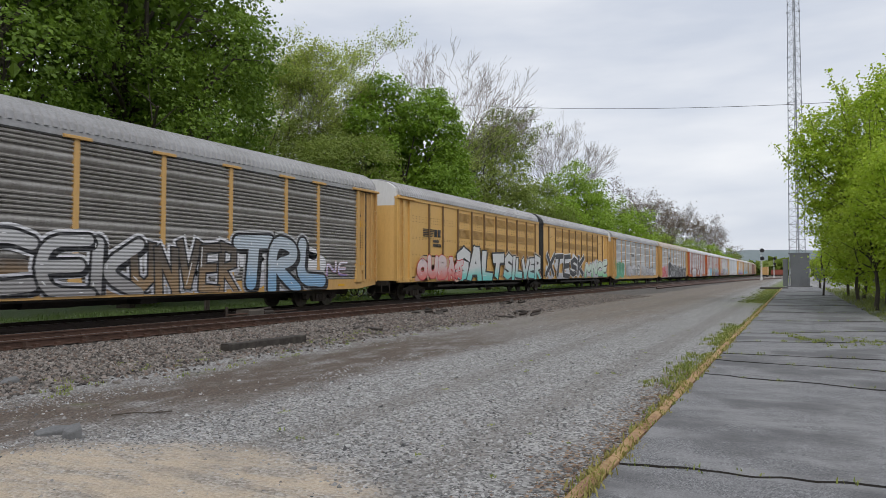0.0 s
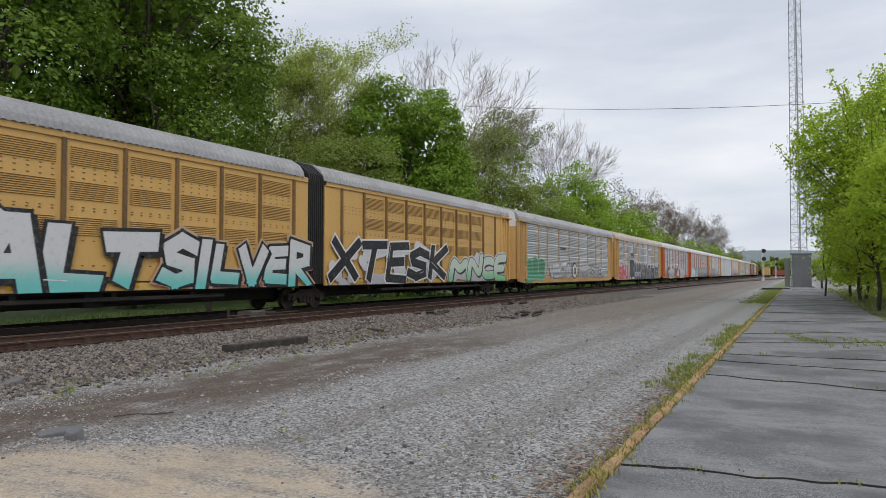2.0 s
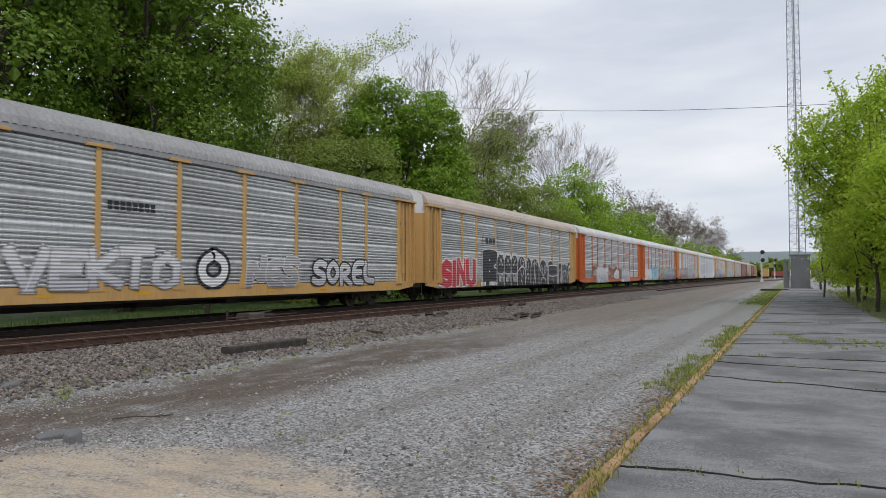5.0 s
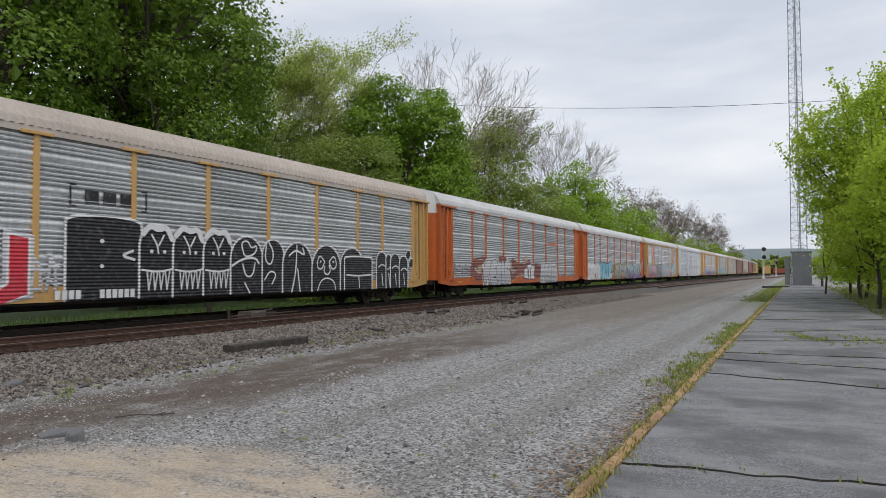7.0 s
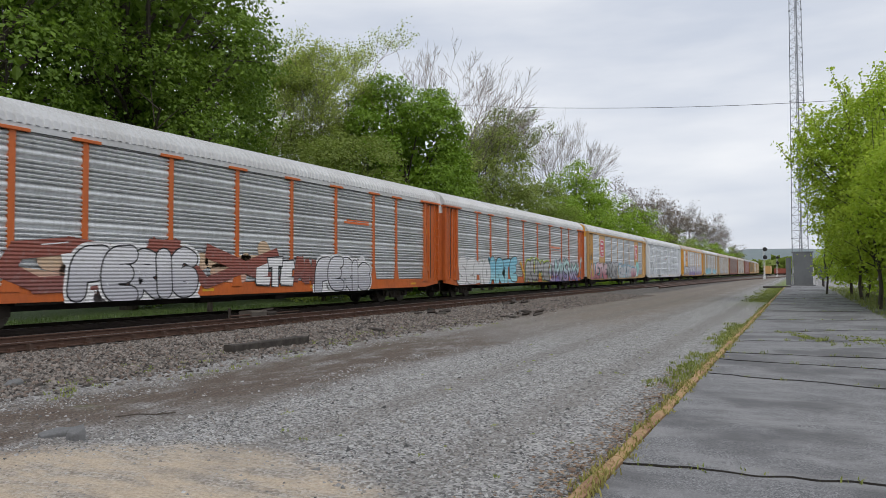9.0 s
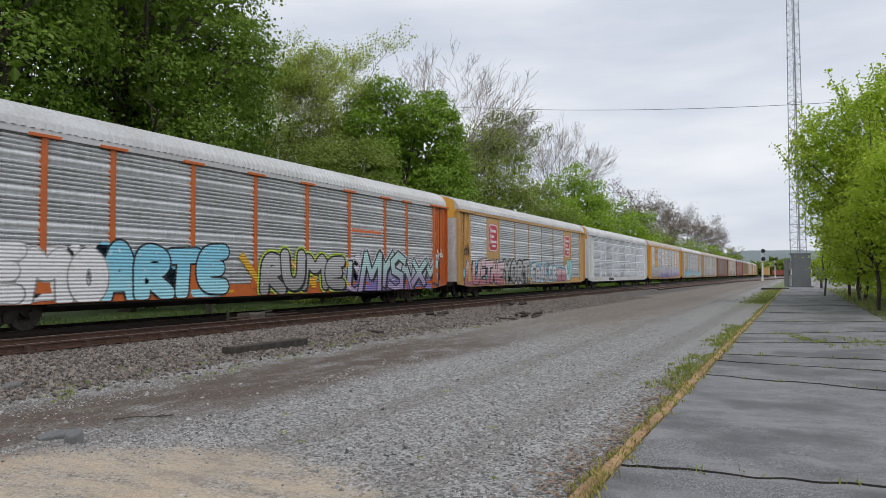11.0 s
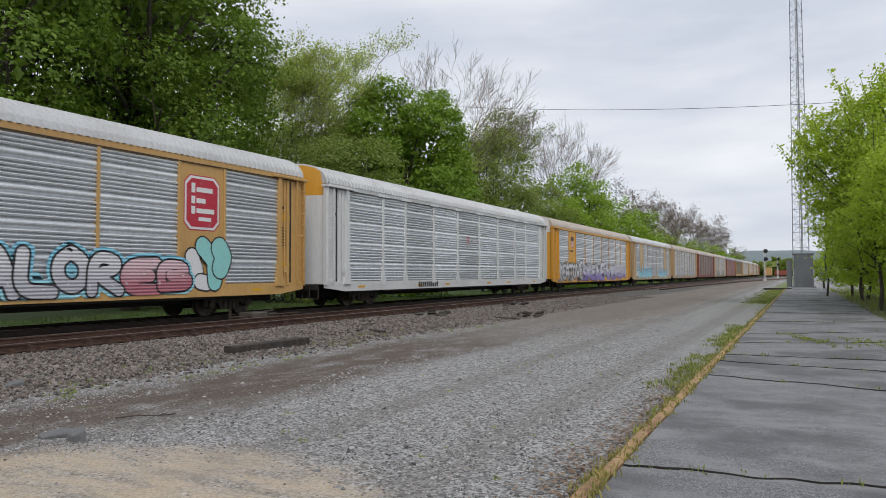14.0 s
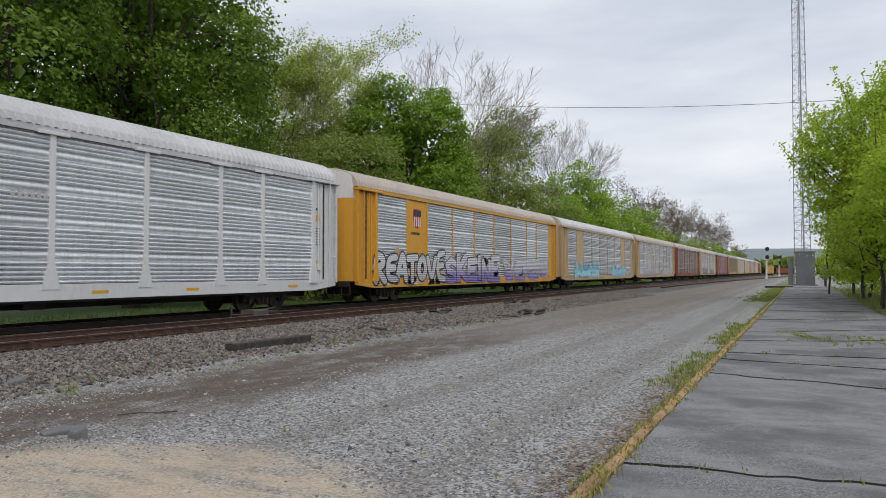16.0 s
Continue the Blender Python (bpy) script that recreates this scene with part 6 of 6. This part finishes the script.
tree((-27.5, 114.0, -0.25), 14.5, 6.0, 0.4, "maple_bright", 9000, 0.19, 15, "light green tree behind the railway", 36, 0.24, 0.55, rough=0.2)
tree((-27.5, 130.0, -0.25), 13.0, 6.5, 0.4, "maple_bright", 8000, 0.21, 16, "green trees far along the railway", 36, 0.24, 0.6, rough=0.2)
for i_, (y_, h_) in enumerate(((152, 23), (160, 21.5), (169, 20.5), (182, 21.5), (194, 21), (208, 22), (226, 22), (247, 23), (272, 22.5), (300, 22), (330, 21), (362, 20))):
    bare_tree((-31.5 + 1.8 * math.sin(i_ * 2.1), y_, -0.25), h_, 0.55, 40 + i_, "leafless brown tree far along the railway", 6, 0.22, "bark", "bud", 1700, 0.15, 0.5, thin=0.025)
    tree((-28.0, y_ + 5, -0.25), 10.5 + 1.8 * math.sin(i_ * 1.3), 6.5, 0.3, "olive" if i_ % 3 else "maple_bright", 3600, 0.26, 60 + i_, "olive undergrowth tree far along the railway", 30, 0.2, 0.6, rough=0.25)
# beside the platform
tree((4.6, 41.0, -0.09), 11.4, 4.8, 2.7, "lime", 42000, 0.085, 21, "young lime-green tree beside the platform", 80, 0.16, 0.27, rough=0.22, shoots=240)
tree((5.7, 32.5, -0.09), 8.8, 4.3, 0.7, "lime", 24000, 0.08, 22, "bushy lime-green tree beside the platform", 46, 0.13, 0.30, rough=0.2, shoots=60, stems=2)
tree((4.6, 47.5, -0.09), 10.0, 4.0, 1.6, "lime", 16000, 0.095, 23, "slim lime-green tree beside the platform", 40, 0.13, 0.34, rough=0.2, shoots=50)
bare_tree((1.6, 56.0, -0.09), 8.6, 0.75, 27, "thin sapling with a few budding leaves", 6, 0.07, "bark", "lime", 1500, 0.06, 0.2, thin=0.008)
for i_, (x_, y_) in enumerate(((3.1, 36.5), (4.0, 38.0), (3.2, 47.0), (3.6, 50.5), (3.2, 57.0), (4.2, 43.5), (4.8, 36.0))):
    tree((x_, y_, -0.09), 5.6 + 0.9 * math.sin(i_ * 2.2), 1.8, 1.9, "lime", 3000, 0.08, 110 + i_, "thin dark-stemmed sapling with lime-green leaves", 18, 0.11, 0.26, rough=0.25, shoots=8)
tree((5.4, 54.0, -0.09), 9.0, 4.2, 1.0, "lime", 9000, 0.12, 24, "lime-green tree further along the platform", 36, 0.14, 0.4)
tree((4.6, 66.0, -0.09), 7.0, 3.2, 0.8, "lime", 6000, 0.13, 25, "low lime-green bush by the platform end", 30, 0.12, 0.4)


# ---- loose things and fixtures ----
def beam(at, ln, label, turn, tilt=0.0, w=0.24, h=0.19):
    g = Geo()
    n = 8
    for j in range(n + 1):
        y = -ln / 2 + ln * j / n
        d = 0.012 * noise.noise((y * 3, 5, at[0]))
        g.v += [(-w / 2 + d, y, 0), (w / 2 + d, y, 0), (w / 2 + d, y, h - 0.02), (w / 2 - 0.02, y, h + d), (-w / 2 + 0.02, y, h + d), (-w / 2 + d, y, h - 0.02)]
    g.f = [(j * 6 + i, j * 6 + (i + 1) % 6, (j + 1) * 6 + (i + 1) % 6, (j + 1) * 6 + i) for j in range(n) for i in range(6)] + [(5, 4, 3, 2, 1, 0), tuple(n * 6 + i for i in range(6))]
    ob = new("railway_tie", g.mesh("railway_tie", M["tie"]))
    ob.matrix_world = pose(*at, tilt, 0, turn)
    return tagged(ob, label, "timber")


beam((-10.6, 12.1, -0.07), 2.5, "old dark railway tie lying on the ballast edge", -1)
beam((-10.9, 17.0, -0.04), 0.8, "broken piece of dark tie on the ballast", 60, w=0.16, h=0.06)
beam((-9.9, 24.4, -0.07), 0.9, "short dark plank on the ballast", 75, w=0.14, h=0.05)


q_ = random.Random(9)
for _ in range(14):
    x_, y_ = q_.uniform(-13.6, -11.2), q_.uniform(14, 40)
    s_ = beam((x_, y_, lift(x_, y_) - 0.01), q_.uniform(0.3, 0.9), "dark splintered wood scrap on the ballast", q_.uniform(0, 180), w=q_.uniform(0.05, 0.12), h=q_.uniform(0.04, 0.08))
    s_.name, s_["group"] = "wood_scrap", "wood scraps on the ballast"


def slab_stone(at, sx, sy, sz, turn, seed, label):
    """A broken slab: an uneven many-sided plate with a smaller, tilted top."""
    q = random.Random(seed)
    n = 5
    g = Geo()
    ang = [6.28 * (i + q.uniform(-0.25, 0.25)) / n for i in range(n)]
    rad = [q.uniform(0.75, 1.15) for _ in range(n)]
    for h, k in ((0.0, 1.0), (0.82, 1.02), (1.0, 0.9)):
        g.v += [(math.cos(a) * r * sx * k, math.sin(a) * r * sy * k, h * sz * (1 + 0.35 * math.cos(a - 1)) + (q.uniform(-0.04, 0.04) * sz if h else 0)) for a, r in zip(ang, rad)]
    g.f = [tuple(reversed(range(n))), tuple(range(2 * n, 3 * n))] + [(k * n + i, k * n + (i + 1) % n, (k + 1) * n + (i + 1) % n, (k + 1) * n + i) for k in range(2) for i in range(n)]
    ob = new("stone", g.mesh("stone", M["concrete"]))
    ob.matrix_world = pose(*at, 0, 0, turn)
    return tagged(ob, label, "stone")


slab_stone((-6.62, 4.66, -0.1), 0.125, 0.10, 0.12, 20, 1, "grey broken concrete lump on the yard")
slab_stone((-6.95, 4.66, -0.1), 0.19, 0.08, 0.075, 62, 5, "flat grey broken slab on the yard")
slab_stone((-10.6, 6.4, -0.1), 0.16, 0.1, 0.10, 40, 9, "pale flat stone at the ballast edge")

g_ = Geo()
p_ = [Vector((-7.2, 5.55, -0.07)), Vector((-7.02, 5.74, -0.055)), Vector((-6.86, 5.84, -0.065)), Vector((-6.72, 6.02, -0.06))]
for a_, c_ in zip(p_, p_[1:]):
    g_.rod(a_, c_, 0.008, sides=5)
g_.rod(p_[2], p_[2] + Vector((0.06, 0.1, 0.02)), 0.005, sides=4)
tagged(new("stick", g_.mesh("stick", M["bark"])), "dry dark stick lying on the yard", "stick")

# heap of scrap rail fittings by the near rail
for c_, n_, sd_ in (((-13.2, 33.2), 16, 3), ((-9.6, 26.2), 9, 5), ((-12.6, 24.0), 7, 8)):
    q_ = random.Random(sd_)
    heap = thing("scrap_heap", "heap of dark rusty rail fittings on the ballast", "scrap", (c_[0], c_[1], lift(*c_)))
    for i_ in range(n_):
        g_ = Geo()
        a_ = q_.uniform(0, 3.1)
        p0_ = Vector((q_.gauss(0, 0.25), q_.gauss(0, 0.7), q_.uniform(0.02, 0.16)))
        g_.rod(p0_, p0_ + Vector((math.cos(a_) * 0.3, math.sin(a_) * 0.55, q_.uniform(-0.02, 0.08))), q_.uniform(0.03, 0.07), sides=4)
        part("fitting", g_, "tie" if i_ % 2 else "bogie", heap)

# low switch machine between the tracks
sm = thing("switch_machine", "low grimy switch machine with rods between the tracks", "switch machine", (-17.0, 18.2, 0.0))
g_ = Geo()
g_.box(-0.3, 0.3, 0.0, 0.75, 0.0, 0.32, 0.04)
part("housing", g_, "machine", sm)
g_ = Geo()
g_.box(-0.25, 0.25, 0.85, 1.35, 0.0, 0.26, 0.04)
g_.rod((-0.1, 0.9, 0.28), (0.1, 1.3, 0.34), 0.05)
part("motor", g_, "bogie", sm)
g_ = Geo()
g_.rod((0.2, -0.9, 0.2), (0.2, 2.6, 0.2), 0.03)
g_.box(-0.5, 0.5, -0.25, 0.0, -0.02, 0.06)
part("rod", g_, "rust", sm)
g_ = Geo()
g_.rod((0.0, -0.75, 0.0), (0.0, -0.75, 0.45), 0.05)
part("stand", g_, "bogie", sm)

# steel equipment shelter at the end of the platform
sh = thing("equipment_shelter", "tall ribbed grey steel equipment shelter at the platform end", "cabinet", (0.25, 92.0, -0.09))
g_ = Geo()
g_.box(-0.95, 1.05, -1.1, 1.1, 0.12, 3.9, 0.03)
part("body", g_, "steel_grey", sh)
g_ = Geo()
g_.box(-1.3, 1.3, -1.3, 1.3, 0.0, 0.14)
part("base", g_, "concrete", sh)
g_ = Geo()
g_.box(-1.16, 1.16, -1.16, 1.16, 3.9, 4.0, 0.02)
part("roof", g_, "steel_grey", sh)
for i_ in range(5):
    g_ = Geo()
    g_.box(-0.9 + i_ * 0.44, -0.87 + i_ * 0.44, -1.13, -1.1, 0.2, 3.85)
    part("rib", g_, "steel_grey", sh)
g_ = Geo()
g_.box(-1.75, -1.2, -0.7, 0.2, 0.1, 3.3, 0.02)
part("side_cabinet", g_, "steel_grey", sh)
g_ = Geo()
g_.box(-2.6, 0.0, -0.16, 0.16, -0.09, 0.1, 0.02)
tb = new("timber_baulk", g_.mesh("timber_baulk", M["tie"]))
tb.matrix_world = pose(-0.9, 79.5, 0, 0, 0, 12)
tagged(tb, "dark timber baulk across the end of the kerb", "timber")
bx = thing("meter_box", "grey meter box on a short dark post", "electric box", (2.25, 88.0, -0.09))
g_ = Geo()
g_.box(-0.12, 0.12, -0.12, 0.12, 0, 1.1)
part("post", g_, "tie", bx)
g_ = Geo()
g_.box(-0.45, 0.45, -0.25, 0.2, 0.9, 2.2, 0.03)
part("box", g_, "steel_grey", bx)

# lattice radio mast
mast = thing("radio_mast", "tall grey triangular lattice radio mast", "mast", (0.1, 101, -0.09))


def mast_legs(z):
    k = 1.12 - 0.0085 * z
    return [Vector((k * math.cos(a), k * math.sin(a), z)) for a in (math.radians(-85), math.radians(35), math.radians(155))]


for i_ in range(3):
    g_ = Geo()
    g_.rod(mast_legs(0)[i_], mast_legs(52)[i_], 0.055, 0.05, 6)
    for z_ in range(6, 52, 6):
        g_.rod(mast_legs(z_)[i_] - Vector((0, 0, 0.08)), mast_legs(z_)[i_] + Vector((0, 0, 0.08)), 0.12, sides=6)
    part("leg", g_, "mast", mast)
    g_ = Geo()
    for k_ in range(52):
        p0_, p1_ = mast_legs(k_), mast_legs(k_ + 1)
        j_ = (i_ + 1) % 3
        g_.rod(p0_[i_], p0_[j_], 0.018, sides=4)
        g_.rod(p0_[i_] if k_ % 2 else p0_[j_], p1_[j_] if k_ % 2 else p1_[i_], 0.022, sides=4)
    part("lacing", g_, "mast", mast)
g_ = Geo()
for k_ in (-0.12, 0.05, 0.2):
    g_.rod((k_, -0.2, 0), (k_ * 0.6, -0.12, 52), 0.035, sides=5)
for k_ in range(0, 52, 1):
    g_.box(-0.2, 0.2, -0.16, -0.12, k_, k_ + 0.05)
part("cable_ladder", g_, "mast", mast, "cable run up the middle")

# overhead wire
g_ = Geo()
a_, b_ = Vector((-36.5, 75, 21.9)), Vector((9, 75, 17.5))
w_pts = [a_.lerp(b_, t / 24) - Vector((0, 0, 0.7 * 4 * (t / 24) * (1 - t / 24))) for t in range(25)]
for p0_ in w_pts:
    g_.v += [(p0_.x, p0_.y + 0.024 * math.cos(a_), p0_.z + 0.024 * math.sin(a_)) for a_ in (0, 1.257, 2.513, 3.77, 5.027)]
g_.f = [(5 * k_ + i_, 5 * k_ + (i_ + 1) % 5, 5 * k_ + 5 + (i_ + 1) % 5, 5 * k_ + 5 + i_) for k_ in range(24) for i_ in range(5)]
tagged(new("overhead_wire", g_.mesh("overhead_wire", M["black"])), "thin dark overhead wire across the railway", "wire")


def lamp_on_pole(at):
    lp = thing("street_lamp", "small white lamp on a dark wooden pole among the trees", "lamp", at)
    g = Geo()
    g.rod((0, 0, 0), (0, 0, 8.2), 0.13, 0.1, 8)
    part("pole", g, "bark", lp)
    g = Geo()
    g.rod((0, 0, 7.7), (0.35, 0.45, 7.85), 0.03)
    part("arm", g, "bark", lp)
    g = Geo()
    g.rod((0.35, 0.45, 7.52), (0.35, 0.45, 7.66), 0.12, 0.12, 10)
    g.rod((0.35, 0.45, 7.66), (0.35, 0.45, 7.84), 0.12, 0.05, 10)
    part("shade", g, "white", lp)


lamp_on_pole((-24.2, 23.6, -0.28))


def signal(at, h, label):
    sg = thing("railway_signal", label, "railway signal", at)
    g = Geo()
    g.rod((0, 0, 0), (0, 0, h), 0.09, 0.07, 8)
    g.box(-0.3, 0.3, -0.3, 0.3, 0, 0.5)
    part("pole", g, "white", sg)
    for z in (h - 0.5, h - 2.3):
        g = Geo()
        g.rod((0.25, -0.15, z), (0.25, -0.1, z), 0.46, sides=16)
        g.rod((0.25, -0.45, z + 0.2), (0.25, -0.1, z + 0.2), 0.17, sides=10)
        g.rod((0.25, -0.45, z - 0.2), (0.25, -0.1, z - 0.2), 0.17, sides=10)
        part("signal_head", g, "black", sg, "black round signal head")
    g = Geo()
    for k in range(int(h / 0.35)):
        g.rod((-0.22, 0.1, 0.4 + k * 0.35), (0.22, 0.1, 0.4 + k * 0.35), 0.02, sides=4)
    g.rod((-0.22, 0.1, 0.3), (-0.22, 0.1, h), 0.025, sides=4)
    g.rod((0.22, 0.1, 0.3), (0.22, 0.1, h), 0.025, sides=4)
    g.box(-0.8, 0.1, -0.05, 0.3, h - 2.9, h - 2.85)
    part("ladder", g, "white", sg)


signal((-7.2, 172, -0.09), 7.2, "two-headed railway signal on a pale mast")
signal((-7.0, 262, -0.09), 7.0, "distant two-headed railway signal on a pale mast")

# siding that swings away behind the yard
sd = thing("siding", "siding that curves away past the shelter", "railway track", kind="structure")
for o_ in (-0.75, 0.75):
    g_ = Geo()
    prev_ = None
    for k_ in range(26):
        y_ = 70 + k_ * 8.0
        x_ = NEAR_X + 2.2 + 11.5 * max(0, (y_ - 78) / 165) ** 1.6
        c_ = (x_ + o_, y_, 0.1)
        if prev_:
            g_.rod(prev_, c_, 0.1, sides=4)
        prev_ = c_
    part("rail", g_, "rust", sd)


def wagon(at, sx, sy, sz, mat, label, turn=0):
    wg = thing("parked_wagon", label, "railway wagon", at, turn=turn)
    g = Geo()
    g.box(-sx / 2, sx / 2, -sy / 2, sy / 2, 0.9, sz, 0.08)
    part("body", g, mat, wg)
    g = Geo()
    g.box(-sx / 2 + 0.2, sx / 2 - 0.2, -sy / 2 + 0.3, sy / 2 - 0.3, 0.35, 0.9)
    part("underframe", g, "under", wg)
    for s in (-1, 1):
        part("bogie", shared("bogie", bogie_geo, "bogie"), "", wg, at=(0, s * sy * 0.36, 0))
        for dy in (-0.87, 0.87):
            part("wheelset", shared("wheelset", wheelset_geo, "tread"), "", wg, at=(0, s * sy * 0.36 + dy, 0.42))


wagon((-11.3, 300, -0.09), 2.4, 12, 3.9, "yellow", "yellow wagon parked far down the yard")
wagon((-7.0, 330, -0.09), 6.0, 3, 3.0, "red_brown", "red container wagon far down the yard", 0)
wagon((1.0, 330, -0.09), 8.0, 3, 3.4, "white", "pale container wagon far down the yard", 0)
wagon((9.4, 150, -0.09), 3.0, 22, 4.4, "white", "white hopper wagon beyond the trees", -3)
wagon((8.2, 176, -0.09), 3.0, 22, 4.4, "white", "white hopper wagon beyond the trees", -3)


# far hills and woods at the horizon
def hills():
    g = Geo()
    n = 90
    for i in range(n + 1):
        a = math.radians(-80 + 150 * i / n)
        d = 1500
        base = 38 + 16 * noise.noise((i * 0.16, 3, 0)) + 4 * noise.noise((i * 0.9, 3, 0))
        if -9 < math.degrees(a) < 6:
            base += 16 * math.cos((math.degrees(a) + 1.5) / 7.5 * 1.57)
        x, y = d * math.sin(a), d * math.cos(a)
        g.v += [(x, y, -1), (x * 1.1, y * 1.1, base * 0.8), (x * 1.25, y * 1.25, base * 1.05)]
    g.f = [(3 * i + k, 3 * i + 3 + k, 3 * i + 4 + k, 3 * i + 1 + k) for i in range(n) for k in range(2)]
    m = surface("hazy_wooded_hill", (0.15, 0.19, 0.20), (0.20, 0.235, 0.24), 0.95, big=0.02, fine=0.2, amount=0.8, relief=0)
    tagged(new("backdrop_hills", g.mesh("backdrop_hills", m, True)), "blue-green wooded hills on the horizon", "hills", kind="structure")
    g = Geo()
    r = random.Random(2)
    for i in range(900):
        x = r.uniform(-60, 160)
        y = r.uniform(420, 520)
        s = r.uniform(2.0, 4.5)
        z = r.uniform(0, 7)
        for _ in range(5):
            d = Vector((r.gauss(0, 1), r.gauss(0, 1), r.gauss(0, 1))).normalized() * s
            u = d.orthogonal().normalized() * s
            c = Vector((x, y, z)) + d * 0.6
            g.add([c - u, c + d.normalized().cross(u) * 0.7, c + u, c - d.normalized().cross(u) * 0.7], [(0, 1, 2, 3)])
    tagged(new("far_woods", g.mesh("far_woods", M["olive"])), "olive green woods at the far end of the yard", "woods", kind="stuff")


hills()


# ---- movement of the train ----
RUN = [(0, 0), (1, 13.97), (2, 27.93), (3, 41.87), (4, 55.8), (5, 69.6), (6, 83.3), (6.5, 90.1), (7, 97.0), (8, 110.7), (9, 124.3), (10, 137.8), (11, 151.3), (11.5, 158.0), (12, 164.7), (13, 178.2), (14, 191.7), (15, 205.2), (16, 218.8)]


def line_at(y):
    """The track: straight, then a wide bend away at its far end."""
    if y <= 300:
        return TRAIN_X, 0.0
    k = y - 300
    return TRAIN_X - k * k / 5000, math.degrees(math.atan(k / 2500))


def motions():
    for car, mid in CARS:
        rows = []
        for t, s in RUN:
            x, a = line_at(mid - s)
            rows.append((t, pose(x, mid - s, RAIL, 0, 0, a)))
        walk(car, rows)
    ts, ss = [t for t, _ in RUN], [s for _, s in RUN]
    for w, dy in WHEELS:
        rows = []
        for k in range(481):
            t = k / 30
            rows.append((t, pose(0, dy, 0.42, math.degrees(np.interp(t, ts, ss) / 0.42) % 360, 0, 0)))
        walk(w, rows)


motions()
